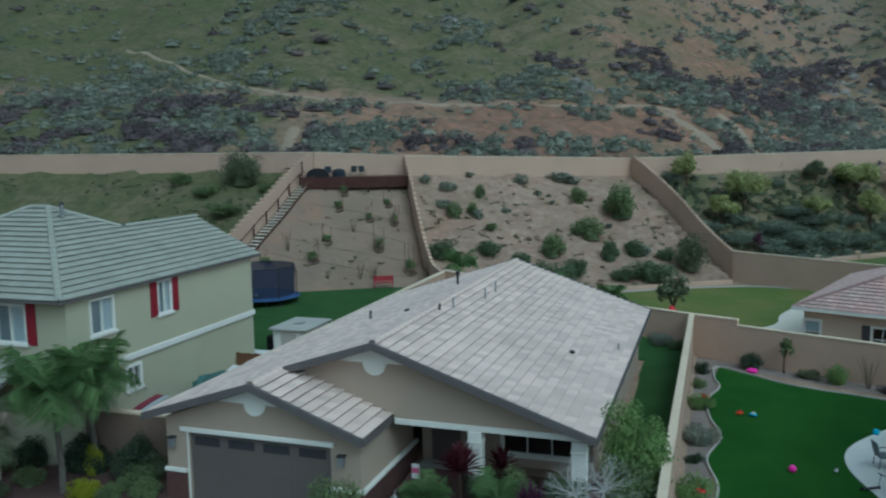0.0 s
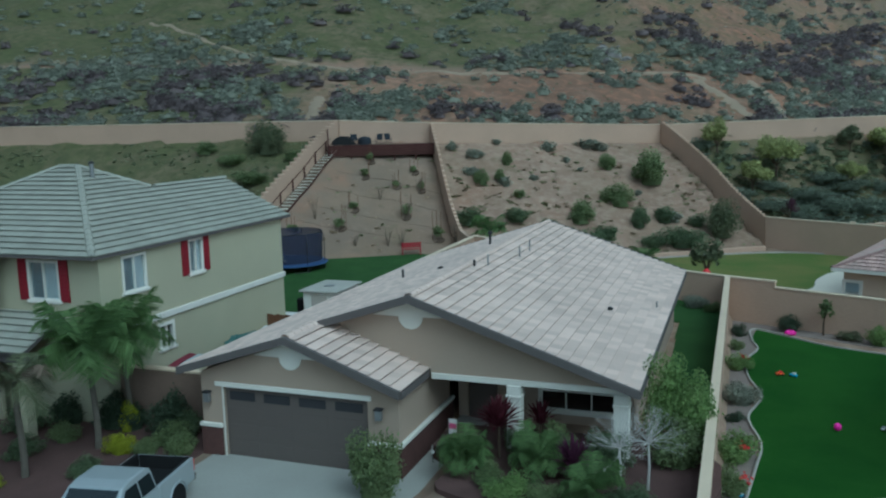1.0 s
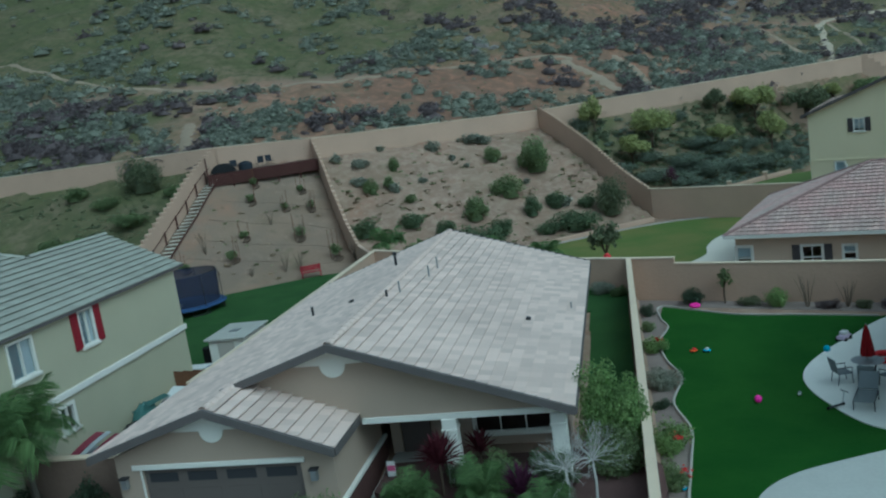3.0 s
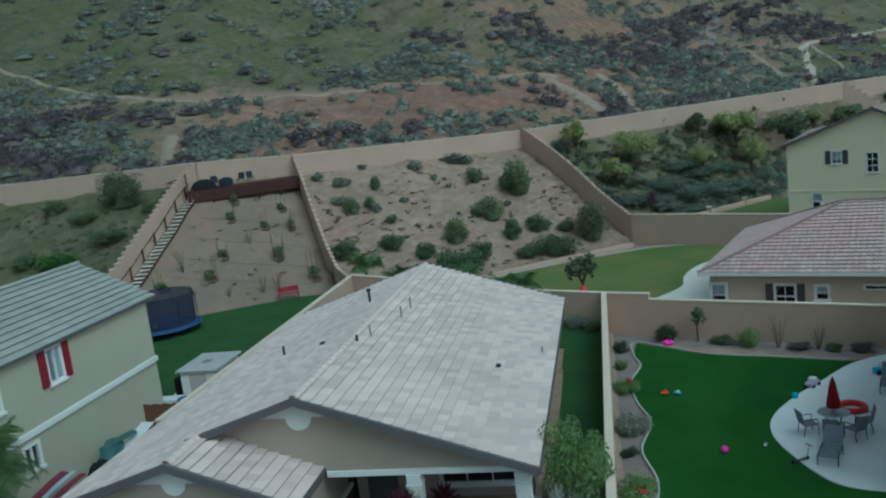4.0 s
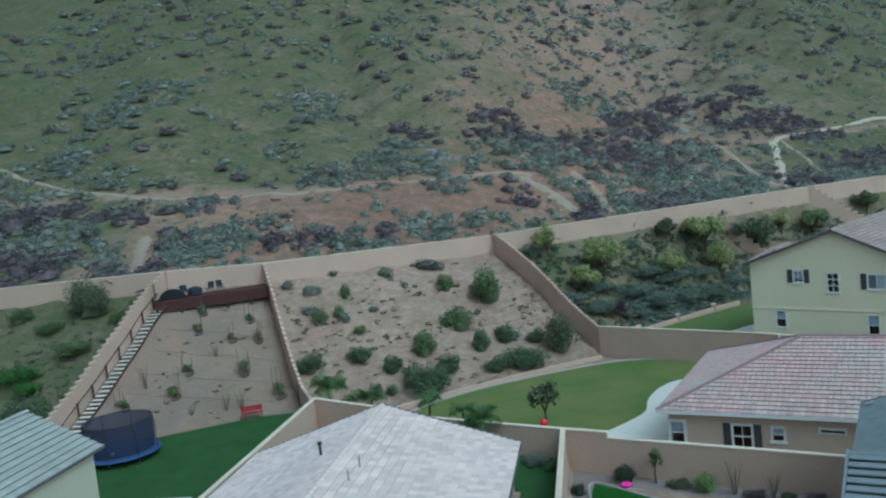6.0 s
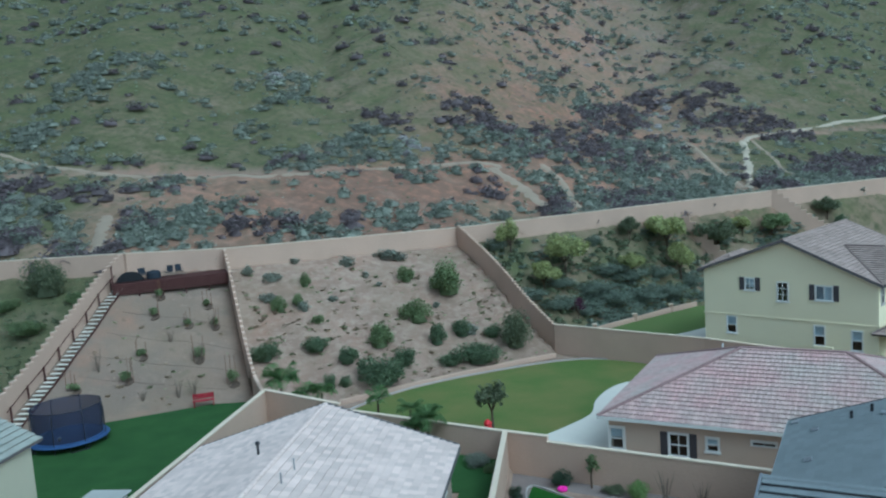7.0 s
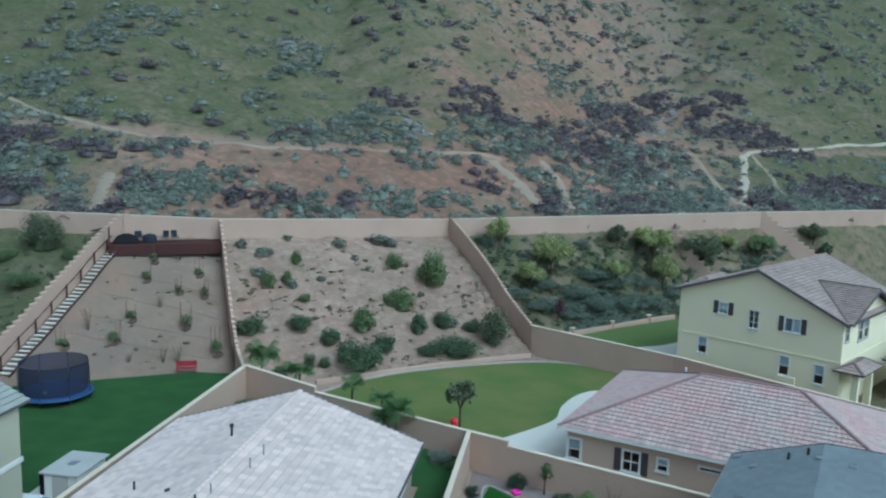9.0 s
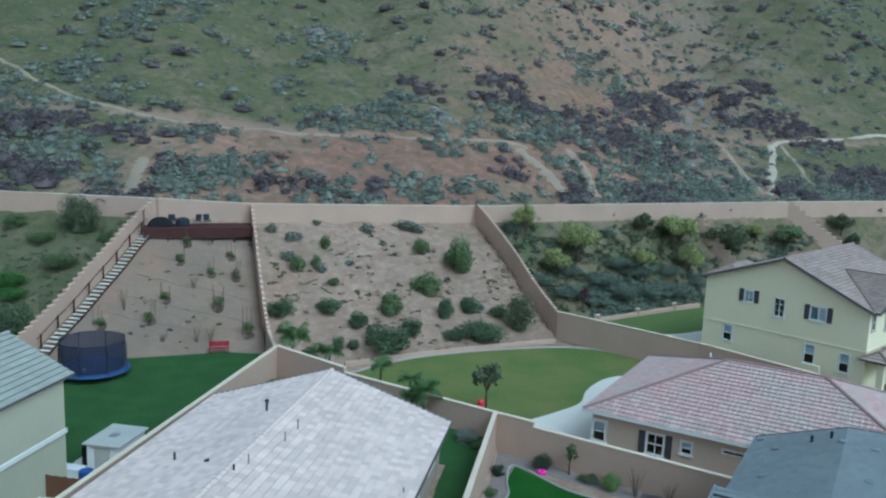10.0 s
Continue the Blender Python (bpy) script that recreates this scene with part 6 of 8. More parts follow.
for i, (x, y, hgt, reach, fr) in enumerate([(-16.9, 55.4, 3.5, 1.7, 24), (-14.9, 54.6, 2.8, 1.3, 18), (-13.5, 53.9, 3.1, 1.2, 18), (-9.2, 52.2, 3.0, 1.1, 18), (-6.9, 51.3, 2.6, 1.1, 18), (-5.2, 47.9, 2.2, 1.3, 24), (-6.1, 48.3, 1.6, 1.1, 18)]):
    palm(x, y, hgt, reach, fr, "small green palm behind the garden wall", LEAF_FROND, 10 + i, 0.08, lifts=(0.5, 2.1))
tree(-1.9, 53.4, 2.2, 4.1, LEAF_OLIVE, "slender young tree with a thin crown on the patchy lawn", 0.42, seed=17, n=520, size=0.05)
shrub(-16.2, 51.2, 1.8, 1.1, LEAF_DARK, "dark green shrub in the corner behind the house")
shrub(-14.6, 50.9, 1.6, 0.9, LEAF_DARK, "dark green shrub in the corner behind the house")
shrub(-2.1, 46.0, 1.6, 0.9, LEAF_SAGE, "grey-green shrub at the end of the side yard")
shrub(-1.2, 45.0, 0.9, 0.8, LEAF_GREEN, "grey-green shrub at the end of the side yard")


# ---- front beds ----
LEAF_FRESH = leafy("foliage_fresh", (0.300, 0.400, 0.145), (0.190, 0.285, 0.100))
def spiky(x, y, r, h, mat, label, n=46, seed=0, z=None, stem=0.0):
    """A rosette of long blades."""
    rr = random.Random(seed)
    verts, faces = [], []
    for i in range(n):
        a, e = rr.uniform(0, 6.28), rr.uniform(0.15, 1.45)
        ln = rr.uniform(0.75, 1.1)
        d = Vector((math.cos(a) * math.cos(e) * r, math.sin(a) * math.cos(e) * r, math.sin(e) * h)) * ln
        s = Vector((-math.sin(a), math.cos(a), 0)) * 0.035
        o = Vector((0, 0, stem))
        j = len(verts)
        mid = o + d * 0.6 + Vector((0, 0, 0.08))
        verts += [o - s * 0.6, o + s * 0.6, mid + s, mid - s, o + d]
        faces += [(j, j + 1, j + 2, j + 3), (j + 3, j + 2, j + 4)]
    t = thing("spiky_plant", Matrix.Translation((x, y, gz(x, y) if z is None else z)), label, "plant")
    part("leaf_rosette", mesh("leaf_rosette", verts, faces, mat), None, t)
    part("stem", tube([(0, 0, -0.1), (0, 0, stem + 0.12)], [0.05, 0.04], 6), BARK, t)


spiky(-6.45, 21.7, 0.95, 0.95, LEAF_RED, "burgundy spiky cordyline before the porch", 190, 1, stem=1.0)
spiky(-4.05, 20.9, 0.85, 1.0, LEAF_PURPLE, "purple flax with long blades", 160, 2, stem=0.3)
spiky(-5.5, 23.0, 0.7, 0.8, LEAF_RED, "burgundy spiky cordyline before the porch", 90, 3, stem=0.7)
palm(-7.15, 20.7, 0.45, 1.0, 34, "low arching fern palm in the front bed", LEAF_FROND, 31, 0.07, lifts=(0.4, 2.2))
palm(-5.1, 21.0, 0.5, 1.05, 36, "low arching fern palm in the front bed", LEAF_FROND, 32, 0.07, lifts=(0.4, 2.2))
palm(-3.3, 19.5, 0.4, 1.1, 26, "low arching fern palm in the front bed", LEAF_FROND, 33, 0.07, lifts=(0.4, 2.2))
shrub(-9.3, 19.2, 1.75, 2.35, LEAF_GREEN, "bushy green shrub at the garage corner", n=6000, size=0.017, z=-0.43)
shrub(-1.5, 24.2, 1.95, 3.5, LEAF_FRESH, "large light green shrub at the house corner", n=15000, size=0.0135)
shrub(-1.45, 22.8, 1.7, 1.6, LEAF_GREEN, "green shrub at the house corner", n=3400, size=0.021)
for x, y, w, h, mat in [(-5.6, 19.4, 1.3, 0.7, LEAF_FRESH), (-4.5, 19.2, 1.1, 0.6, LEAF_GREEN), (-4.9, 22.0, 1.3, 1.4, LEAF_GREEN), (-6.0, 22.3, 0.9, 1.0, LEAF_DARK), (-3.1, 22.0, 1.1, 1.2, LEAF_DARK), (-7.9, 21.2, 0.7, 0.9, LEAF_DARK), (-4.6, 22.0, 1.1, 1.2, LEAF_DARK), (-3.6, 22.2, 1.0, 1.2, LEAF_DARK), (-6.3, 20.0, 0.9, 0.7, LEAF_GREEN), (-2.4, 19.6, 1.2, 0.8, LEAF_DARK), (-7.7, 22.0, 0.7, 0.6, LEAF_GREEN)]:
    shrub(x, y, w, h, mat, "low leafy shrub in the front bed", n=3400, size=0.021, z=0.03)
for x, y, w, h, mat, lab in [(-18.95, 20.40, 0.8, 1.25, LEAF_YELLOW, "bright yellow flowering garden shrub"), (-17.80, 18.8, 1.0, 0.85, LEAF_YELLOW, "bright yellow flowering garden shrub"), (-17.4, 22.4, 1.4, 2.0, LEAF_DEEP, "dense dark green conical shrub"), (-19.7, 23.2, 1.5, 1.5, LEAF_DEEP, "dark green shrub by the house wall"), (-20.3, 19.0, 0.9, 0.9, LEAF_GREEN, "green shrub in the front bed"), (-15.9, 19.4, 1.3, 0.8, LEAF_GREEN, "low green shrub at the garage corner"), (-16.9, 19.9, 1.5, 0.9, LEAF_GREEN, "low green shrub at the garage corner"), (-17.8, 17.2, 1.0, 0.7, LEAF_DARK, "dark low shrub in the front bed"), (-20.6, 17.6, 1.2, 0.9, LEAF_DARK, "dark low shrub in the front bed"), (-19.6, 15.6, 0.7, 0.5, LEAF_YELLOW, "small yellow-green shrub beside the drive"), (-22.3, 19.4, 1.6, 1.3, LEAF_DARK, "dark green shrub before the porch"), (-23.0, 14.1, 3.8, 2.8, LEAF_GREEN, "large dark green shrub in the front bed"), (-24.5, 17.5, 2.2, 1.6, LEAF_DARK, "large dark green shrub in the front bed"), (-21.4, 21.0, 1.6, 1.3, LEAF_DEEP, "dark green shrub before the porch"), (-18.9, 22.9, 1.2, 1.1, LEAF_DEEP, "dark green shrub by the house wall"), (-21.3, 16.0, 1.6, 1.1, LEAF_DARK, "dark low shrub in the front bed"), (-17.0, 19.0, 1.0, 0.7, LEAF_GREEN, "green shrub in the front bed"), (-16.7, 21.2, 1.2, 1.1, LEAF_DARK, "dark low shrub in the front bed"), (-20.4, 14.6, 1.3, 0.9, LEAF_GREEN, "green shrub in the front bed")]:
    shrub(min(x * 1.043, -16.2), min(y * 1.043 + 0.03, 21.5), w, h, mat, lab, n=3400, size=0.021, z=-0.43)


def bare_tree(x, y, h, r, seed):
    """A pale leafless tree: thin stems that fork outwards."""
    rr = random.Random(seed)
    t = thing("bare_tree", Matrix.Translation((x, y, 0.03)), "pale leafless tree with forking branches", "tree")
    part("trunk", tube([(0, 0, -0.1), (0.03, 0.02, h * 0.5), (0, 0, h)], [0.045, 0.035, 0.03], 7), BARK_PALE, t)
    bm = bmesh.new()

    def fork(p, d, ln, rad, depth):
        e = p + d * ln
        add_tube(bm, [p, (p + e) / 2 + Vector((0, 0, 0.03)), e], [rad, rad * 0.8, rad * 0.5], 5)
        if depth:
            for k in range(2):
                nd = (d + Vector((rr.uniform(-.5, .5), rr.uniform(-.5, .5), rr.uniform(-.25, .4)))).normalized()
                fork(e, nd, ln * 0.72, rad * 0.55, depth - 1)
    for i in range(34):
        a = i * 2.4 + rr.uniform(-.2, .2)
        e = rr.uniform(-0.3, 1.3)
        fork(Vector((0, 0, h - 0.03)), Vector((math.cos(a) * math.cos(e), math.sin(a) * math.cos(e), math.sin(e))), r * 0.46, 0.011, 3)
    part("branch_crown", bm, BARK_PALE, t)


bare_tree(-2.75, 20.35, 1.3, 0.85, 1)
bare_tree(-2.05, 20.75, 1.35, 0.9, 2)

# ---- bed along the garden wall ----
for x, y, w, h, mat, lab in [(0.15, 43.3, 0.8, 0.8, LEAF_DEEP, "dark shrub in the wall bed"), (0.05, 40.6, 0.7, 0.7, LEAF_GREEN, "green shrub in the wall bed"), (0.1, 37.4, 1.3, 0.9, LEAF_FRESH, "green shrub with red flowers in the wall bed"), (0.25, 32.6, 1.4, 1.1, LEAF_SAGE, "grey-green rounded shrub in the wall bed"), (0.1, 30.6, 0.7, 0.5, LEAF_DEEP, "small dark shrub in the wall bed"), (0.15, 27.0, 1.5, 1.2, LEAF_FRESH, "green shrub with red flowers in the wall bed"), (0.1, 24.2, 1.2, 1.0, LEAF_GREEN, "green shrub in the wall bed"), (2.7, 44.9, 1.3, 1.1, LEAF_DEEP, "round dark shrub before the garden wall"), (6.6, 43.2, 1.2, 1.3, LEAF_FRESH, "green shrub before the garden wall"), (5.3, 43.9, 1.2, 0.6, LEAF_OLIVE, "low olive shrub before the garden wall"), (8.8, 42.1, 1.0, 0.6, LEAF_BRUSH, "dry brown shrub before the garden wall"), (10.2, 41.6, 0.9, 0.5, LEAF_OLIVE, "low olive shrub before the garden wall"), (11.4, 41.2, 1.1, 0.6, LEAF_BRUSH, "dry brown shrub before the garden wall")]:
    shrub(x, y, w, h, mat, lab, n=3400, size=0.021, z=-1.34)
tree(4.2, 44.5, 0.9, 2.0, LEAF_GREEN, "thin young tree before the garden wall", 0.45, seed=80, n=120, size=0.1, z=-1.34)
twig_plant(7.9, 42.6, 1.2, 1.7, 44, z=-1.34)
twig_plant(9.6, 42.0, 1.2, 1.3, 45, z=-1.34)
RED_BLOOM = material("red_blooms", (0.5, 0.03, 0.03), 0.7, None, 3, 20, 0.3, 0)
for x, y in ((0.4, 37.2), (0.35, 26.8), (0.3, 24.0)):
    v, f = leaf_cloud(np.random.RandomState(int(y)), 22, (0.4, 0.5, 0.25), 0.05, 4)
    tagged(part("red_flowers", quick_mesh("red_flowers", v, f, RED_BLOOM), None, None, m=Matrix.Translation((x, y, -0.75))), "cluster of small red flowers on a shrub", "flowers", kind="stuff")


# ---- hillside scrub ----
DRY_GRASS = leafy("dry_grass", (0.34, 0.26, 0.17), (0.25, 0.19, 0.125))
LEAF_WEED = leafy("bank_weeds", (0.26, 0.26, 0.14), (0.19, 0.19, 0.10))
def value_noise(x, y, cell, seed):
    r = np.random.RandomState(seed).rand(256, 256)
    u, v = np.asarray(x) / cell + 1000, np.asarray(y) / cell + 1000
    i, j = np.floor(u).astype(int), np.floor(v).astype(int)
    a, b = smoothstep(u - i), smoothstep(v - j)
    g = lambda p, q: r[p % 256, q % 256]
    return (g(i, j) * (1 - a) + g(i + 1, j) * a) * (1 - b) + (g(i, j + 1) * (1 - a) + g(i + 1, j + 1) * a) * b


def scatter(name, mat, label, x, y, s, flat, seed, leaves=30, leaf=0.105, lift=None):
    """Small bushes at the given places, joined into one mesh."""
    rng = np.random.RandomState(seed + 100)
    temps = []
    for k in range(12):
        r = np.random.RandomState(seed * 31 + k)
        v, f = leaf_cloud(r, leaves, (0.60, 0.60, 0.60), leaf, 5)
        v[:, 2] = np.maximum(v[:, 2] + 0.33, 0.0)
        w, q = mound(r, 6, 2, 0.2)
        w = w * np.array([0.74, 0.74, 0.66])
        temps.append(np.concatenate([v, w]))
        quads = np.concatenate([f, q + len(v)])
    n = len(x)
    z = ground_z(x, y) - 0.05 if lift is None else lift
    a = rng.rand(n) * 6.283
    ca, sa = np.cos(a) * s, np.sin(a) * s * (0.75 + 0.4 * rng.rand(n))
    hz = s * flat * (0.7 + 0.5 * rng.rand(n))
    base = np.stack(temps)[rng.randint(0, 12, n)]
    vx = base[:, :, 0] * ca[:, None] - base[:, :, 1] * sa[:, None] + x[:, None]
    vy = base[:, :, 0] * sa[:, None] + base[:, :, 1] * ca[:, None] + y[:, None]
    vz = base[:, :, 2] * hz[:, None] + z[:, None]
    verts = np.stack([vx, vy, vz], 2).reshape(-1, 3)
    faces = (quads[None] + (np.arange(n) * base.shape[1])[:, None, None]).reshape(-1, 4)
    me = quick_mesh(name, verts, faces, mat)
    return tagged(part(name, me, None, None, smooth=True), label, "bushes", kind="stuff")


def scrub(name, mat, label, count, share, size, seed, leaves=30, leaf=0.105, flat=0.8):
    """Many small bushes over the hillside where share(x, y) is high."""
    rng = np.random.RandomState(seed)
    x = rng.uniform(-125, 115, count)
    d = rng.rand(count) ** 1.6 * 330
    y = np.interp(x, WALL_X, WALL_Y) + 0.8 + d
    keep = rng.rand(count) < share(x, y, y - np.interp(x, TRAIL_X, TRAIL_Y))
    for line, wide in BARE:
        keep &= ((x[:, None] - line[None, ::3, 0]) ** 2 + (y[:, None] - line[None, ::3, 1]) ** 2).min(1) > wide ** 2
    x, y, d = x[keep], y[keep], d[keep]
    s = size[0] + (size[1] - size[0]) * rng.rand(len(x)) ** 1.8
    s = s * (1 + np.clip((d - 60) / 220, 0, 0.7))
    scatter(name, mat, label, x, y, s, flat, seed, leaves, leaf)


def patches(x, y, spots):
    """How far a place lies inside any of the oval patches (x, y, half width, half depth)."""
    out = np.zeros_like(x)
    for cx, cy, rx, ry in spots:
        out = np.maximum(out, np.exp(-(((x - cx) / rx) ** 2 + ((y - cy) / ry) ** 2) ** 1.5))
    return out


SAGE_SPOTS = [(-24, 112, 4.9, 7.5), (-28, 106, 4.5, 5.2), (-18, 111, 4.7, 4.7), (-31, 103, 2.9, 3.7), (-25, 121, 2.5, 4.8), (-40, 115, 3.4, 3), (-32, 107, 3.8, 3.9), (-14, 113, 3.2, 6.1), (-68, 125, 7.7, 8.9), (-65, 130, 4.7, 6.4), (-40, 132, 5.2, 8.2), (-68, 103, 4.3, 4.9), (-59, 97, 4.9, 2.3)]
SAGE_FAR = [(6, 119, 6.2, 9.9), (17, 128, 8.7, 15.2), (24, 132, 4.2, 20), (21, 141, 10.5, 10.8), (-4, 126, 7.8, 6), (-6, 116, 5.2, 4.6), (42, 136, 6, 11.7), (6, 171, 8.1, 13)]
SAGE_LOW = [(-37, 82, 4.2, 5.0), (-24, 85, 1.8, 1.4), (-15, 92, 3.2, 2.6), (-12, 97, 2.4, 2.2), (-50, 80, 5.5, 3.4), (-33, 88, 1.6, 1.8), (-29, 88, 1.3, 1.2), (-21, 88, 1.9, 1.6), (-75, 92, 12, 8)]
THIN_SPOTS = [(7, 234, 42, 33), (22, 231, 12, 30), (-2, 184, 15, 21), (-62, 165, 17, 6), (-75, 156, 16, 11), (-10, 181, 21, 20), (88, 258, 23, 40), (-35, 168, 7, 14), (-98, 155, 14, 18)]
BRUSH_SPOTS = [(-57, 88, 4.2, 3.6), (-50, 86, 4.2, 3.2), (-24, 123, 1.7, 4.3), (-19, 122, 1.7, 3.5), (-11, 130, 4.3, 4.4), (-7, 136, 5.1, 4.8), (0, 126, 8.9, 3.4), (9, 135, 9.7, 8.8), (17, 172, 9, 13), (34, 186, 2.3, 8.3), (38, 172, 8.7, 7.8), (12, 162, 5.1, 10.5), (44, 173, 6.7, 4.5), (51, 144, 8.1, 12.1), (14, 113, 3.9, 7.4), (34, 134, 3.4, 11.8)]
BRUSH_LOW = [(-7, 107, 2.7, 2.7), (-26, 85, 1.6, 1.6), (2, 106, 1.6, 4.9), (-21, 91, 2.3, 1.4), (-56, 96, 2.1, 1.2), (-52, 74, 3, 3), (-66, 80, 6, 5), (-29, 82, 2.6, 2.0)]


THICKETS = [(-64, 88, 3.6, 2.2), (-59.3, 89, 3.4, 2.2), (-53.6, 88, 3.2, 2.2), (-54.5, 75.6, 3.2, 1.6), (-50.6, 76.5, 2.2, 1.3), (-24.1, 125.6, 1.6, 2.4), (-21.2, 126.8, 1.6, 2.2), (-9.2, 132.2, 2.4, 2.6), (38.7, 176.3, 5.5, 5), (45.9, 177, 5, 4), (40.8, 204, 3.5, 6), (13, 165, 4.5, 7), (55.6, 154.8, 6.5, 6), (24, 199, 4, 6)]


def share_sage(x, y, dy):
    n = value_noise(x, y, 5, 1) * 0.55 + value_noise(x, y, 2.0, 2) * 0.45
    inside = np.maximum(patches(x, y, SAGE_SPOTS + SAGE_FAR + SAGE_LOW), 0.09 * patches(x, y, THIN_SPOTS)) * (1 - patches(x, y, THICKETS))
    near = y - np.interp(x, WALL_X, WALL_Y)
    rest = np.where(dy > 0, 0.06 + 0.05 * np.clip((dy - 60) / 60, 0, 1), np.where((near < 5) & (x > -14), 0.30, 0.10))
    rest = np.where((x < -38) & (dy < 0), 0.32, rest)
    return np.clip(inside * np.clip((n - 0.26) * 4.2, 0, 1.0) + rest * np.clip((n - 0.4) * 6, 0, 1.5), 0, 1)


def share_brush(x, y, dy):
    n = value_noise(x, y, 6, 5) * 0.6 + value_noise(x, y, 2.4, 6) * 0.4
    inside = np.maximum(patches(x, y, BRUSH_SPOTS + BRUSH_LOW), 0.04 * patches(x, y, THIN_SPOTS))
    near = y - np.interp(x, WALL_X, WALL_Y)
    rest = np.where(dy > 10, 0.02 + 0.02 * np.clip((dy - 60) / 60, 0, 1), np.where((near < 5) & (x > -14), 0.14, 0.02))
    rest = np.where((x < -38) & (dy < 0), 0.20, rest)
    return np.clip(inside * np.clip((n - 0.27) * 4.2, 0, 1.0) + rest * np.clip((n - 0.4) * 6, 0, 1.5) + patches(x, y, THICKETS), 0, 1)


def share_olive(x, y, dy):
    n = value_noise(x, y, 4, 11) * 0.6 + value_noise(x, y, 1.6, 12) * 0.4
    return np.clip(np.where(dy > 2, np.where(dy > 45, 0.12, 0.20), 0.13) * np.clip((n - 0.38) * 5, 0, 1.4) + 0.12 * patches(x, y, SAGE_SPOTS + SAGE_FAR), 0, 1)


scrub("sage_scrub", LEAF_SAGE, "grey-green sage bushes scattered over the hillside", 100000, share_sage, (0.35, 2.7), 1, leaves=56, leaf=0.075, flat=0.58)
scrub("dry_brush", LEAF_BRUSH, "dark brown dry brush on the hillside", 60000, share_brush, (0.7, 3.2), 2, leaves=60, leaf=0.072, flat=0.62)
scrub("olive_scrub", LEAF_OLIVE, "small olive-green bushes over the hillside", 110000, share_olive, (0.22, 0.8), 3, leaves=10, leaf=0.14, flat=0.45)


# vegetation over the bank behind the yellow house, and grass clumps on the slope beside it
br = np.random.RandomState(77)
bx, by = br.uniform(-7, 34, 15000), br.uniform(76, 112, 15000)
ok = (bx > right_wall_x(by) + 0.8) & (by < np.interp(bx, WALL_X, WALL_Y) - 0.8) & (by > 76.4 + bx)
bx, by = bx[ok], by[ok]
low = (by - (75.8 + bx)) / np.maximum(np.interp(bx, WALL_X, WALL_Y) - 75.8 - bx, 1)
veg = value_noise(bx, by, 4, 21)
pick = br.rand(len(bx)) < np.where(low < 0.45, 0.9, 0.10) * np.clip((veg - 0.15) * 3, 0, 1)
scatter("bank_ground_cover", LEAF_COVER, "dense dark green ground cover on the far bank", bx[pick], by[pick], br.uniform(0.6, 1.4, pick.sum()), 0.42, 22, leaves=22, leaf=0.12)
pick = br.rand(len(bx)) < np.where(low < 0.45, 0.1, 0.22) * (veg < 0.6)
scatter("bank_scrub", LEAF_OLIVE, "olive scrub on the far bank", bx[pick], by[pick], br.uniform(0.5, 1.4, pick.sum()), 0.6, 23)
lx, ly = br.uniform(-75, -36, 3200), br.uniform(48, 69, 3200)
ok = (ly < np.interp(lx, WALL_X, WALL_Y) - 0.5) & (br.rand(3200) < np.clip((value_noise(lx, ly, 5, 31) - 0.35) * 3, 0, 1))
scatter("slope_weeds", LEAF_OLIVE, "low green weeds on the grassy slope", lx[ok], ly[ok], br.uniform(0.2, 0.7, ok.sum()), 0.35, 24, leaves=16, leaf=0.13)


tx, ty = br.uniform(-34, 2, 5200), br.uniform(56, 90, 5200)
inside = (ty < np.interp(tx, WALL_X, WALL_Y) - 0.6) & (tx > -33.5) & (tx < right_wall_x(ty) - 0.6)
midbank = tx > mid_fence_x(ty) + 0.5
foot = np.where(midbank, np.interp(tx, [-24, -14.2, -7.6, 2.0], [58, 61.5, 67, 74]), 57.5 + (tx + 23) * 0.6)
ok = inside & (ty > foot) & (np.abs(tx - mid_fence_x(ty)) > 0.5) & (br.rand(5200) < np.where(midbank, 0.36, 0.10) * np.clip((value_noise(tx, ty, 3, 41) - 0.30) * 3, 0, 1.3))
tx, ty = tx[ok], ty[ok]
half = br.rand(len(tx)) < 0.55
scatter("dry_tufts", DRY_GRASS, "small dry tufts of grass on the dirt bank", tx[half], ty[half], br.uniform(0.25, 0.8, half.sum()), 0.35, 25, leaves=16, leaf=0.13)
scatter("weed_tufts", LEAF_WEED, "small green weeds on the dirt bank", tx[~half], ty[~half], br.uniform(0.25, 0.8, (~half).sum()), 0.35, 26, leaves=16, leaf=0.13)


def rocks(name, spots, count, seed):
    rng = random.Random(seed)
    verts, faces = [], []
    ico = bmesh.new()
    bmesh.ops.create_icosphere(ico, subdivisions=1, radius=1)
    iv = [v.co.copy() for v in ico.verts]
    fi = [[v.index for v in f.verts] for f in ico.faces]
    ico.free()
    for i in range(count):
        cx, cy, r = spots[i % len(spots)]
        x, y = rng.gauss(cx, r), rng.gauss(cy, r * 1.6)
        s = 0.22 + 0.75 * rng.random() ** 2.5
        k = len(verts)
        z = gz(x, y)
        for v in iv:
            q = v * s * rng.uniform(0.75, 1.15)
            verts.append((x + q.x * 1.3, y + q.y, z + q.z * 0.75))
        faces += [tuple(j + k for j in f) for f in fi]
    tagged(part(name, mesh(name, verts, faces, ROCK), None, None), "pale granite rocks among the scrub", "rocks", kind="stuff")


rocks("hillside_rocks", [(24, 193, 3.4), (21, 167, 2.2), (-43, 134, 1.3), (-1, 217, 4), (24, 244, 8), (17, 246, 9), (-18, 118, 1.2), (28, 185, 4), (-8, 202, 4), (24, 195, 2.5), (68, 231, 2)], 190, 4)

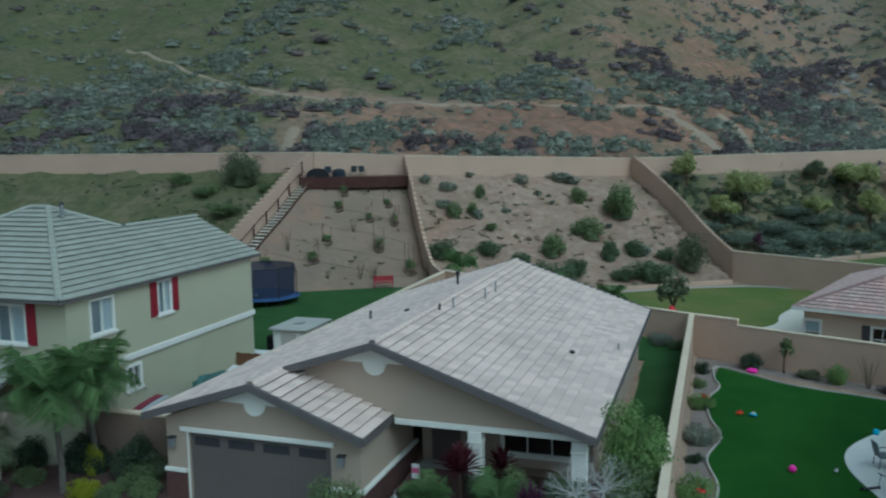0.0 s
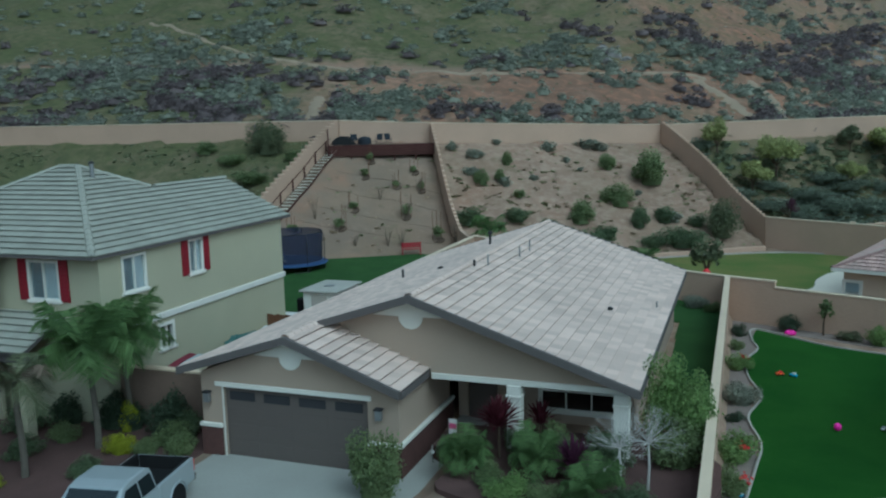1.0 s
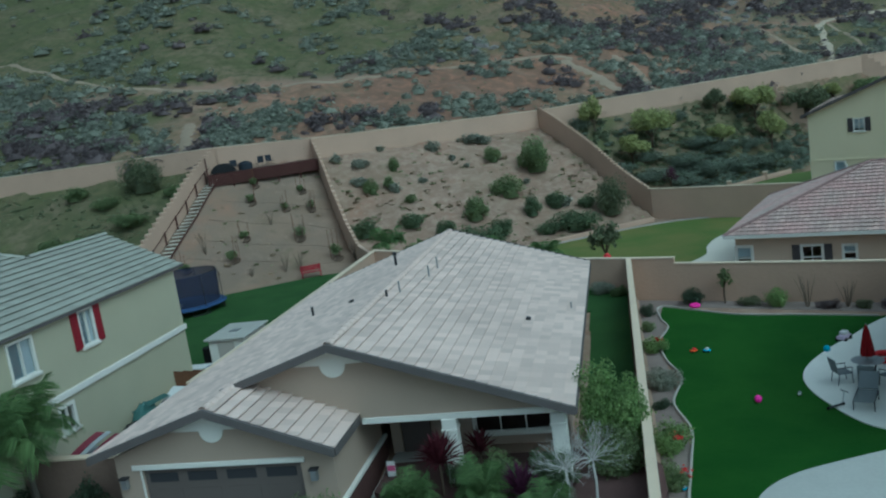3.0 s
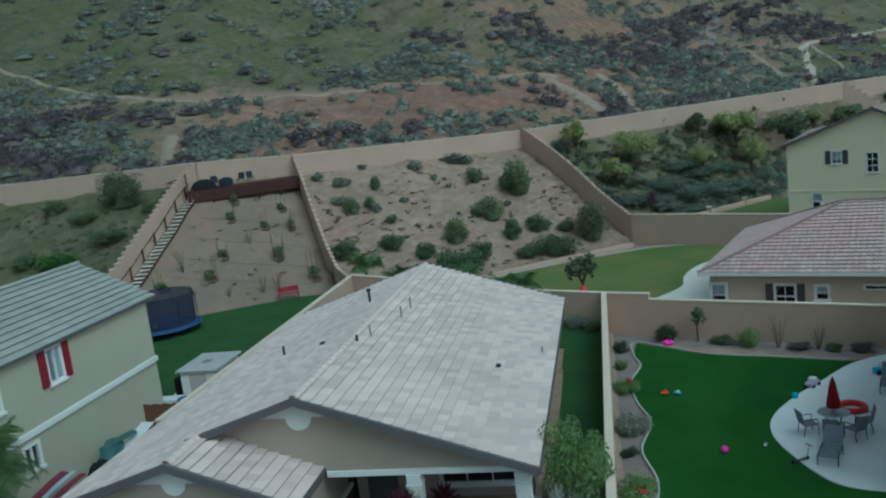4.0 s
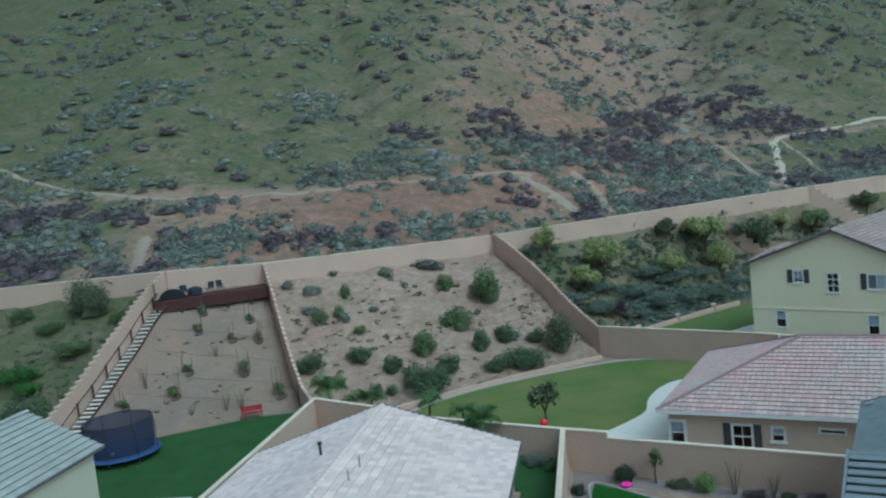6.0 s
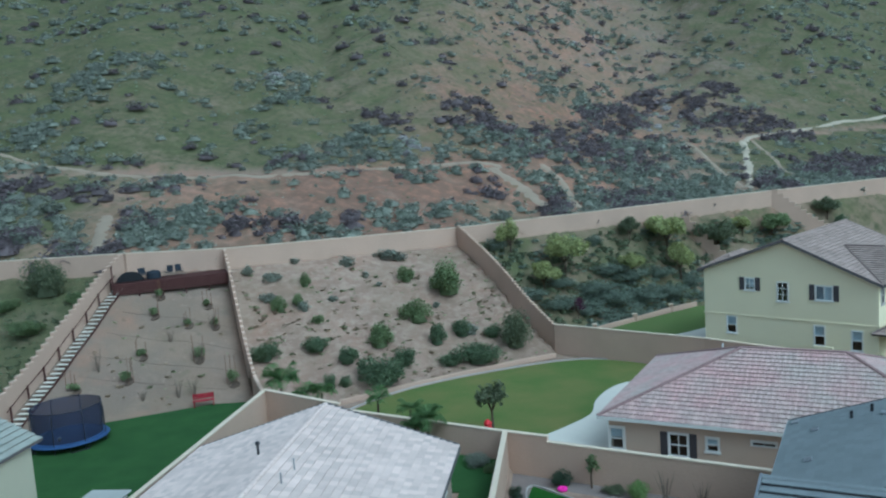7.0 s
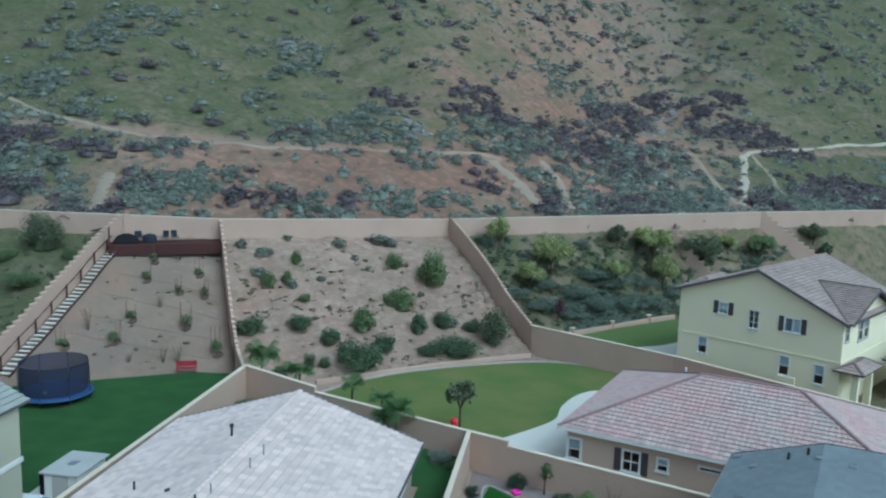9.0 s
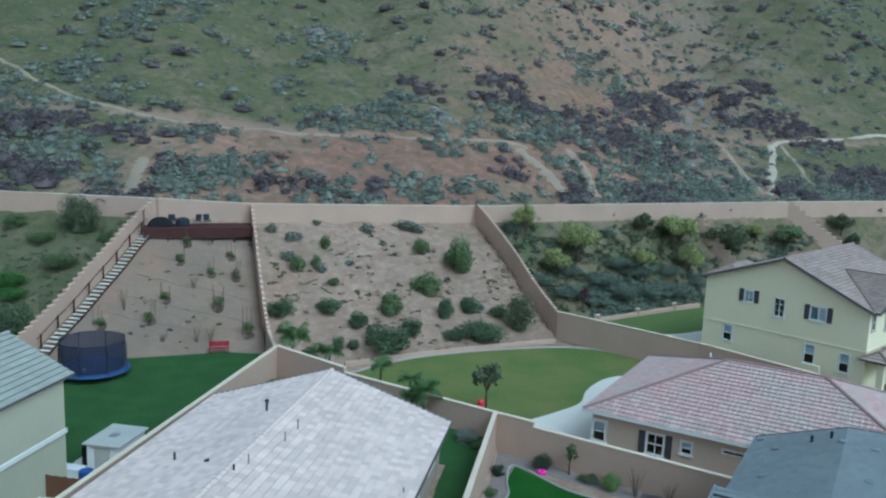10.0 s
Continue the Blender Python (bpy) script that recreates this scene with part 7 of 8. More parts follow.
# ---- left garden ----
def net_material():
    m = bpy.data.materials.new("safety_net")
    m.use_nodes = True
    n, l = m.node_tree.nodes, m.node_tree.links
    b = n["Principled BSDF"]
    b.inputs["Base Color"].default_value, b.inputs["Roughness"].default_value = (0.020, 0.024, 0.055, 1), 0.9
    b.inputs["Alpha"].default_value = 0.80
    return m


def trampoline():
    t = thing("trampoline", Matrix.Translation((-29.4, 49.2, 0.05)), "round trampoline with blue pad and dark safety net", "trampoline")
    R, z = 2.3, 0.55
    part("jump_mat", lathe([(0.02, z), (R - 0.32, z), (R - 0.32, z - 0.02), (0.02, z - 0.03)], 36), FABRIC_BLACK, t)
    part("pad", lathe([(R - 0.33, z + 0.02), (R - 0.28, z + 0.07), (R + 0.05, z + 0.03), (R + 0.22, z - 0.10), (R + 0.02, z - 0.10), (R - 0.33, z - 0.012)], 36), material("pad_blue", (0.035, 0.07, 0.17), 0.6, None, 2, 20, 0.3, 0), t, "blue padded rim")
    bm = bmesh.new()
    a = [bm.verts.new(((R - 0.2) * math.cos(k * math.pi / 24), (R - 0.2) * math.sin(k * math.pi / 24), z + 0.07)) for k in range(48)]
    b = [bm.verts.new(((R - 0.12) * math.cos(k * math.pi / 24), (R - 0.12) * math.sin(k * math.pi / 24), z + 2.05)) for k in range(48)]
    for k in range(48):
        bm.faces.new((a[k], a[(k + 1) % 48], b[(k + 1) % 48], b[k]))
    net = part("net", bm, net_material(), t, "dark blue mesh net")
    ring = [((R - 0.12) * math.cos(k * math.pi / 20), (R - 0.12) * math.sin(k * math.pi / 20), z + 2.06) for k in range(41)]
    part("top_ring", tube(ring, 0.02, 6), METAL_DARK, net)
    for k in range(8):
        c, s = math.cos(k * math.pi / 4 + 0.2), math.sin(k * math.pi / 4 + 0.2)
        part("net_pole", tube([(R * c * 1.03, R * s * 1.03, z - 0.5), (R * c * 1.03, R * s * 1.03, z + 1.75), (R * c * 0.97, R * s * 0.97, z + 2.1)], 0.028, 6), METAL_DARK, t)
    for k in range(4):
        c, s = math.cos(k * math.pi / 2 + 0.6), math.sin(k * math.pi / 2 + 0.6)
        c2, s2 = math.cos(k * math.pi / 2 + 1.1), math.sin(k * math.pi / 2 + 1.1)
        part("leg", tube([(R * c, R * s, z - 0.05), (R * c, R * s, 0.03), (R * c2, R * s2, 0.03), (R * c2, R * s2, z - 0.05)], 0.03, 6), METAL_DARK, t)


trampoline()
tagged(part("ball", lathe([(0.01, -0.14), (0.09, -0.11), (0.14, 0), (0.09, 0.11), (0.01, 0.14)], 14), PLASTIC_WHITE, None, m=Matrix.Translation((-29.3, 48.0, 0.74)), smooth=True), "small white ball lying on the trampoline", "ball")


def bank_stairs():
    t = thing("garden_stairs", Matrix(), "long flight of pale stairs up the bank with dark handrail", "stairs")
    n = 34
    y0, y1 = 51.4, 67.0
    x0, x1 = -35.3, -34.5
    top = lambda y: gz(-34.8, y) + 0.22
    for i in range(n):
        y = y0 + (y1 - y0) * i / n
        z = top(y + 0.2)
        part("step", box(x0, x1, y, y + 0.30, z - 0.06, z), CONCRETE_PALE, t)
    for x in (x0 - 0.05, x1 + 0.05):
        pts = [(x, y0 + (y1 - y0) * i / 12, top(y0 + (y1 - y0) * i / 12) - 0.16) for i in range(13)]
        part("stringer", tube(pts, 0.06, 4), WOOD_DARK, t)
    rail = [(x0 - 0.06, y0 + (y1 - y0) * i / 12, top(y0 + (y1 - y0) * i / 12) + 0.95) for i in range(13)]
    part("handrail", tube(rail, 0.04, 6), WOOD_DARK, t)
    for i in range(8):
        y = y0 + (y1 - y0) * (i + 0.2) / 7.6
        part("post", box(x0 - 0.11, x0 - 0.01, y - 0.05, y + 0.05, top(y) - 0.5, top(y) + 1.05), WOOD_DARK, t)


bank_stairs()


def deck():
    a, b = Vector((-34.9, 65.6)), Vector((-26.1, 70.3))
    d = (b - a).normalized()
    ang = math.atan2(d.y, d.x)
    t = thing("deck", Matrix.Translation((a.x, a.y, 8.05)) @ Matrix.Rotation(ang, 4, "Z"), "dark red-brown timber deck at the top of the bank", "deck")
    L = (b - a).length
    for i in range(5):
        part("face_board", box(0.0, L, -0.06 - 0.003 * (i % 2), 0.0, -0.95 + 0.19 * i, -0.95 + 0.19 * i + 0.175, 0.008), WOOD_DARK, t)
    for i in range(16):
        part("floor_board", box(0.0, L - 0.02 * i, 0.18 * i, 0.18 * i + 0.165, -0.045, 0), WOOD_DARK, t)
    for i in range(6):
        part("post", box(0.1 + i * (L - 0.3) / 5, 0.22 + i * (L - 0.3) / 5, -0.16, -0.07, -1.4, 0.03), WOOD_DARK, t)
    part("rail_post", box(0.0, 0.12, 0.02, 0.14, 0, 1.5), WOOD_DARK, t)
    part("rail_post", box(0.0, 0.12, 1.6, 1.72, 0, 1.5), WOOD_DARK, t)
    part("rail", box(0.02, 0.1, 0.1, 1.65, 1.42, 1.5), WOOD_DARK, t)
    return t, ang


deck_ob, deck_ang = deck()


def on_deck(u, v, z=0.0):
    return Matrix.Translation((-34.9, 65.6, 8.05)) @ Matrix.Rotation(deck_ang, 4, "Z") @ Matrix.Translation((u, v, z))


def patio_chair(m, label, mat, metal=None, group="", width=0.55):
    c = thing("chair", m, label, "chair", group)
    metal = metal or METAL_DARK
    w = width / 2
    part("seat", box(-w, w, -0.26, 0.26, 0.40, 0.44, 0.015), mat, c)
    part("backrest", box(-w, w, -0.02, 0.02, 0, 0.55, 0.015, pose(0, 0.27, 0.45, -14)), mat, c)
    for sx in (-w + 0.02, w - 0.02):
        part("leg", tube([(sx, -0.24, 0.42), (sx, -0.27, 0)], 0.017, 6), metal, c)
        part("leg", tube([(sx, 0.24, 0.42), (sx, 0.30, 0)], 0.017, 6), metal, c)
        part("armrest", tube([(sx, -0.25, 0.42), (sx, -0.25, 0.64), (sx, 0.30, 0.66)], 0.018, 6), metal, c)
    return c


patio_chair(on_deck(2.6, 1.6) @ pose(0, 0, 0, 0, 0, 30), "dark outdoor chair on the deck", FABRIC_BLACK, width=0.7)
patio_chair(on_deck(4.7, 1.5) @ pose(0, 0, 0, 0, 0, -20), "dark outdoor chair on the deck", FABRIC_BLACK)
patio_chair(on_deck(5.6, 1.7) @ pose(0, 0, 0, 0, 0, 15), "dark outdoor chair on the deck", FABRIC_BLACK)


def fire_table(m):
    t = thing("covered_table", m, "low table under a dark cover on the deck", "table")
    part("cover", lathe([(0.62, 0.05), (0.60, 0.5), (0.52, 0.66), (0.1, 0.78), (0.02, 0.8)], 16), FABRIC_BLACK, t)
    part("table_foot", box(-0.4, 0.4, -0.4, 0.4, 0, 0.06), METAL_DARK, t)


fire_table(on_deck(3.4, 1.4))


BENCH_RED = material("bench_red_paint", (0.30, 0.014, 0.03), 0.6, None, 2, 20, 0.3, 0.05)


def bench(m):
    b = thing("bench", m, "dark red bench at the edge of the lawn", "bench")
    for i in range(3):
        part("seat_slat", box(-0.75, 0.75, -0.22 + i * 0.15, -0.09 + i * 0.15, 0.42, 0.455), BENCH_RED, b)
    for i in range(3):
        part("back_slat", box(-0.75, 0.75, 0.24, 0.27, 0.52 + i * 0.13, 0.63 + i * 0.13), BENCH_RED, b)
    for x in (-0.68, 0.68):
        part("leg", box(x - 0.03, x + 0.03, -0.22, -0.16, 0, 0.42), BENCH_RED, b)
        part("leg", box(x - 0.03, x + 0.03, 0.20, 0.26, 0, 0.92), BENCH_RED, b)


bench(Matrix.Translation((-23.4, 56.6, 0.05)) @ pose(0, 0, 0, 0, 0, 25))


def shed():
    s = thing("garden_shed", Matrix.Translation((-19.35, 35.9, 0.09)), "small cream garden shed with flat white roof", "shed")
    part("body", box(-0.9, 0.9, -1.25, 1.25, 0, 1.68, 0.02), TRIM_WHITE, s)
    roof = part("roof", box(-1.05, 1.05, -1.42, 1.42, 1.69, 1.79, 0.02), CONCRETE, s)
    part("roof_hatch", box(-0.25, 0.15, -0.3, 0.2, 1.79, 1.82), METAL_GREY, roof)
    d = part("door", box(-0.45, 0.4, -1.29, -1.252, 0.06, 1.55), STUCCO_PALE, s)
    part("handle", box(0.26, 0.31, -1.33, -1.29, 0.8, 0.92), METAL_DARK, d)
    for i in range(7):
        part("side_batten", box(-0.925, -0.902, -1.2 + i * 0.38, -1.16 + i * 0.38, 0.05, 1.62), TRIM_WHITE, s)


shed()


def barrel(x, y, z, mat, label, r=0.3, h=0.85):
    tagged(part("barrel", lathe([(r * 0.9, 0), (r, 0.04), (r * 1.02, h * 0.3), (r, h * 0.33), (r * 1.02, h * 0.66), (r, h * 0.96), (r * 0.9, h), (r * 0.82, h - 0.03), (0.02, h - 0.03)], 18), mat, None, m=Matrix.Translation((x, y, z))), label, "barrel")


barrel(-19.6, 33.6, 0.09, PLASTIC_BLUE, "blue plastic barrel beside the shed", 0.36, 0.8)


def grill(m, label):
    g = thing("barbecue", m, label, "barbecue")
    part("cabinet", box(-0.45, 0.45, -0.28, 0.28, 0.15, 0.82, 0.02), METAL_DARK, g)
    lid = part("lid", box(-0.46, 0.46, -0.29, 0.29, 0.83, 1.15, 0.1), METAL_DARK, g)
    part("lid_handle", tube([(-0.3, -0.33, 0.95), (0.3, -0.33, 0.95)], 0.016, 6), METAL_GREY, lid)
    part("side_shelf", box(0.46, 0.85, -0.25, 0.25, 0.78, 0.82), METAL_GREY, g)
    for x in (-0.38, 0.38):
        for y in (-0.22, 0.22):
            part("caster", tube([(x - 0.03, y, 0.075), (x + 0.03, y, 0.075)], 0.075, 10), RUBBER, g)


barrel(-21.0, 35.9, 0.09, RUBBER, "black plastic barrel standing beside the shed", 0.32, 1.05)
chest = thing("storage_chest", Matrix.Translation((-20.6, 34.0, 0.09)), "pale plastic storage chest by the gate", "chest")
part("body", box(-0.55, 0.55, -0.3, 0.3, 0, 0.62, 0.03), PLASTIC_WHITE, chest)
part("lid", box(-0.58, 0.58, -0.33, 0.33, 0.625, 0.70, 0.025), PLASTIC_WHITE, chest)


def gate(x0, x1, y, h, label):
    g = thing("wooden_gate", Matrix.Translation((x0, y, 0)), label, "gate")
    L = x1 - x0
    n = int(L / 0.15)
    for i in range(n):
        part("board", box(i * L / n + 0.006, (i + 1) * L / n - 0.006, -0.02, 0.0, 0.03, h - 0.02 * (i % 3)), WOOD_BROWN, g)
    for z in (0.3, h - 0.3):
        part("rail", box(0, L, 0.002, 0.05, z - 0.05, z + 0.05), WOOD_BROWN, g)


gate(-20.7, -18.0, 32.0, 1.25, "weathered reddish wooden gate between the houses")
TARP_GREY = material("tarp_grey", (0.42, 0.45, 0.46), 0.6, None, 2, 15, 0.4, 0.2)


def tarp(x, y, w, d, h, mat, label, seed, name="tarp", category="tarp", m=None):
    """A crumpled sheet thrown over a heap."""
    rng = np.random.RandomState(seed)
    n = 14
    verts, faces = [], []
    bump = rng.rand(n, n) * 0.16
    for i in range(n):
        for j in range(n):
            u, v = i / (n - 1) * 2 - 1, j / (n - 1) * 2 - 1
            z = h * max(0, (1 - abs(u) ** 3)) * max(0, (1 - abs(v) ** 3)) + bump[i, j] * h + 0.01
            verts.append((u * w / 2, v * d / 2, z))
    for i in range(n - 1):
        for j in range(n - 1):
            faces.append((i * n + j, (i + 1) * n + j, (i + 1) * n + j + 1, i * n + j + 1))
    tagged(part(name, mesh(name, verts, faces, mat), None, None, m=m if m is not None else Matrix.Translation((x, y, gz(x, y) + 0.05))), label, category)


tarp(0, 0, 2.3, 1.2, 0.75, RUBBER, "crumpled black cover over furniture on the deck", 8, m=on_deck(1.45, 1.2))
CLOTH_TEAL = material("plastic_teal", (0.07, 0.15, 0.135), 0.6, (0.04, 0.09, 0.085), 2, 15, 0.5, 0.1)
PLASTIC_DULL_RED = material("plastic_dull_red", (0.20, 0.035, 0.060), 0.6, (0.14, 0.025, 0.045), 2, 15, 0.4, 0.1)


def stored_board(x, y, ln, w, turn, tilt, mat, label, name="board", z=0.12):
    """A warped panel lying on or leaning against the heap."""
    bm = bmesh.new()
    n = 5
    rows = []
    for i in range(n + 1):
        u = i / n - 0.5
        rows.append([bm.verts.new((u * ln, a * w / 2, b * 0.02 + 0.05 * math.cos(u * 3.1))) for a, b in ((-1, -1), (1, -1), (1, 1), (-1, 1))])
    for p, q in zip(rows, rows[1:]):
        for k in range(4):
            bm.faces.new((p[k], p[(k + 1) % 4], q[(k + 1) % 4], q[k]))
    bm.faces.new(rows[0]), bm.faces.new(rows[-1])
    rise = abs(math.sin(radians(tilt))) * ln / 2
    tagged(part(name, bm, mat, None, m=Matrix.Translation((x, y, z + rise)) @ pose(0, 0, 0, 0, -tilt, turn)), label, "board", "panels stored between the houses")


tarp(-19.9, 28.2, 0.9, 1.7, 1.05, CLOTH_TEAL, "crumpled teal tarpaulin over stored things", 1)
tarp(-19.5, 26.7, 0.9, 1.3, 0.85, RUBBER, "crumpled black cover over stored things", 2)
tarp(-20.1, 24.9, 0.9, 1.5, 0.75, TARP_GREY, "crumpled grey cover over stored things", 3)
stored_board(-19.3, 28.9, 1.9, 0.6, 80, 24, PLASTIC_WHITE, "pale warped panel leaning on a heap", z=0.5)
stored_board(-19.7, 28.4, 1.5, 0.45, 60, 10, CLOTH_TEAL, "teal plastic panel lying on a heap", z=0.95)
stored_board(-19.0, 29.9, 1.7, 0.35, 70, 8, WOOD_BROWN, "brown timber board lying on the ground")
stored_board(-18.8, 30.6, 1.4, 0.5, 95, 30, WOOD_GREY, "grey timber panel leaning on a heap")
stored_board(-20.3, 24.9, 1.5, 0.36, 75, 16, PLASTIC_DULL_RED, "dull red plastic slide lying on a heap", z=0.7)
stored_board(-19.9, 24.8, 1.6, 0.25, 75, 16, TARP_GREY, "grey plastic strip lying on a heap", z=0.7)
stored_board(-19.6, 25.0, 1.4, 0.28, 75, 14, PLASTIC_DULL_RED, "dull red plastic slide lying on a heap", z=0.65)


# ---- right garden ----
def umbrella(x, y, z):
    u = thing("parasol", Matrix.Translation((x, y, z)), "closed dark red parasol over the patio table", "parasol")
    part("pole", tube([(0, 0, 0), (0, 0, 2.13)], 0.022, 8), METAL_GREY, u)
    part("base", lathe([(0.26, 0), (0.26, 0.05), (0.06, 0.1), (0.04, 0.3), (0.01, 0.3)], 18), METAL_DARK, u)
    bm = bmesh.new()
    rings = []
    for r, h in ((0.26, 0.9), (0.24, 1.15), (0.18, 1.5), (0.10, 1.9), (0.03, 2.1)):
        rings.append([bm.verts.new((r * (1 if k % 2 else 0.62) * math.cos(k * math.pi / 8), r * (1 if k % 2 else 0.62) * math.sin(k * math.pi / 8), h)) for k in range(16)])
    for a, b in zip(rings, rings[1:]):
        for k in range(16):
            bm.faces.new((a[k], a[(k + 1) % 16], b[(k + 1) % 16], b[k]))
    bm.faces.new(rings[-1])
    part("canopy", bm, FABRIC_RED, u)


PZ = -1.27
umbrella(7.75, 32.1, PZ)


def patio_table(x, y, z):
    t = thing("patio_table", Matrix.Translation((x, y, z)), "round grey metal patio table", "table")
    bm = lathe([(0.03, 0.70), (0.55, 0.70), (0.58, 0.715), (0.55, 0.73), (0.03, 0.73)], 28)
    part("tabletop", bm, METAL_GREY, t)
    for k in range(4):
        c, s = math.cos(k * 1.571 + 0.5), math.sin(k * 1.571 + 0.5)
        part("leg", tube([(0.42 * c, 0.42 * s, 0.7), (0.3 * c, 0.3 * s, 0.35), (0.45 * c, 0.45 * s, 0)], 0.02, 6), METAL_DARK, t)


patio_table(7.75, 32.1, PZ)
for a in (-2.9, -1.9, -1.05, -0.2):
    patio_chair(Matrix.Translation((7.75 + 1.0 * math.cos(a), 32.1 + 1.0 * math.sin(a), PZ)) @ pose(0, 0, 0, 0, 0, math.degrees(a) - 90), "grey sling patio chair with a metal frame", FABRIC_GREY, group="chairs round the patio table")


def lounger(m, label):
    t = thing("sun_lounger", m, label, "lounger")
    for i in range(7):
        part("slat", box(-0.31, 0.31, -0.9 + i * 0.18, -0.79 + i * 0.18, 0.34, 0.365, 0.006), FABRIC_GREY, t)
    part("backrest", box(-0.32, 0.32, 0, 0.75, -0.02, 0.03, 0.015, pose(0, 0.34, 0.37, 35)), FABRIC_GREY, t)
    for x in (-0.33, 0.33):
        part("side_rail", tube([(x, -0.92, 0.34), (x, 0.36, 0.34)], 0.02, 6), METAL_DARK, t)
        for y in (-0.8, 0.3):
            part("leg", tube([(x, y, 0.34), (x, y, 0)], 0.02, 6), METAL_DARK, t)


lounger(Matrix.Translation((7.05, 29.8, PZ)) @ pose(0, 0, 0, 0, 0, -22), "grey slatted sun lounger with metal frame on the patio")


def ring_float(x, y, z, R, r, mat, label, name="swim_ring"):
    bm = bmesh.new()
    n, m = 22, 9
    vs = [[bm.verts.new(((R + r * math.cos(b * 2 * math.pi / m)) * math.cos(a * 2 * math.pi / n), (R + r * math.cos(b * 2 * math.pi / m)) * math.sin(a * 2 * math.pi / n), r + r * math.sin(b * 2 * math.pi / m))) for b in range(m)] for a in range(n)]
    for a in range(n):
        for b in range(m):
            bm.faces.new((vs[a][b], vs[(a + 1) % n][b], vs[(a + 1) % n][(b + 1) % m], vs[a][(b + 1) % m]))
    tagged(part(name, bm, mat, None, m=Matrix.Translation((x, y, z)), smooth=True), label, "toy")


ring_float(8.9, 34.0, PZ, 0.47, 0.12, PLASTIC_RED, "red inflatable ring lying on the patio")
ring_float(2.62, 44.2, -1.31, 0.20, 0.09, PLASTIC_PINK, "bright pink inflatable ring on the lawn")


def toy_ball(x, y, r, mat, label, z=-1.31):
    bm = bmesh.new()
    bmesh.ops.create_uvsphere(bm, u_segments=16, v_segments=10, radius=r)
    tagged(part("ball", bm, mat, None, m=Matrix.Translation((x, y, z + r)), smooth=True), label, "ball")


toy_ball(3.54, 30.5, 0.14, PLASTIC_PINK, "bright pink ball on the lawn")
toy_ball(7.1, 35.55, 0.14, PLASTIC_CYAN, "blue ball at the edge of the lawn")


def toy_car(x, y, z, a, mat, mat2, label, s=1.0):
    s *= 0.6
    t = thing("toy_car", Matrix.Translation((x, y, z)) @ pose(0, 0, 0, 0, 0, a) @ Matrix.Scale(s, 4), label, "toy")
    part("body", box(-0.3, 0.3, -0.16, 0.16, 0.07, 0.22, 0.05), mat, t)
    part("cab", box(-0.1, 0.18, -0.13, 0.13, 0.21, 0.36, 0.04), mat2, t)
    for wx in (-0.19, 0.19):
        for wy in (-0.17, 0.17):
            part("wheel", tube([(wx, wy - 0.025, 0.08), (wx, wy + 0.025, 0.08)], 0.08, 12), RUBBER, t)


toy_car(1.85, 36.8, -1.31, 20, PLASTIC_ORANGE, PLASTIC_RED, "orange toy car on the lawn", 0.9)
toy_car(2.4, 36.7, -1.31, -30, PLASTIC_CYAN, PLASTIC_WHITE, "light blue toy car on the lawn", 0.9)
TOY_LILAC = material("plastic_lilac", (0.55, 0.45, 0.58), 0.5, None, 2, 15, 0.2, 0)
toy_car(8.1, 36.9, -1.31, 50, TOY_LILAC, PLASTIC_WHITE, "lilac and white ride-on toy on the lawn edge", 1.9)
toy_car(11.25, 38.0, PZ, 10, PLASTIC_CYAN, PLASTIC_WHITE, "pale blue toy table on the patio", 2.0)
toy_car(5.05, 30.9, PZ, 70, PLASTIC_WHITE, METAL_GREY, "small white toy at the patio edge", 0.6)
toy_car(0.35, 24.0, -1.3, 60, PLASTIC_CYAN, PLASTIC_WHITE, "small pale blue toy in the bed", 0.5)


def scooter(x, y, z, a):
    t = thing("scooter", Matrix.Translation((x, y, z)) @ pose(0, 0, 0, 0, 0, a), "small dark kick scooter lying on the patio", "scooter")
    part("deck_plate", box(-0.3, 0.3, -0.06, 0.06, 0.05, 0.08, 0.01), METAL_DARK, t)
    part("stem", tube([(0.3, 0, 0.06), (0.42, 0.02, 0.5)], 0.018, 6), METAL_GREY, t)
    part("handlebar", tube([(0.42, -0.16, 0.5), (0.42, 0.18, 0.5)], 0.016, 6), RUBBER, t)
    for wx in (-0.34, 0.33):
        part("wheel", tube([(wx, -0.015, 0.06), (wx, 0.015, 0.06)], 0.06, 10), RUBBER, t)


scooter(5.95, 29.5, PZ, 30)
grill(Matrix.Translation((12.3, 38.0, PZ)) @ pose(0, 0, 0, 0, 0, -70), "dark barbecue with side shelf by the house wall")


def bin_(x, y, z, mat, label):
    b = thing("wheeled_bin", Matrix.Translation((x, y, z)), label, "bin")
    bm = box(-0.28, 0.28, -0.3, 0.3, 0.06, 0.98, 0.02)
    for v in bm.verts:
        if v.co.z < 0.5:
            v.co.x *= 0.8
            v.co.y *= 0.8
    part("body", bm, mat, b)
    part("lid", box(-0.31, 0.31, -0.33, 0.35, 0.982, 1.05, 0.02), mat, b)
    for sx in (-0.2, 0.2):
        part("wheel", tube([(sx - 0.03, 0.28, 0.1), (sx + 0.03, 0.28, 0.1)], 0.1, 12), RUBBER, b)


bin_(11.2, 34.2, PZ, METAL_DARK, "dark wheeled bin by the house wall")
lounger(Matrix.Translation((11.0, 36.2, PZ)) @ pose(0, 0, 0, 0, 0, -20), "grey slatted sun lounger standing by the house wall")

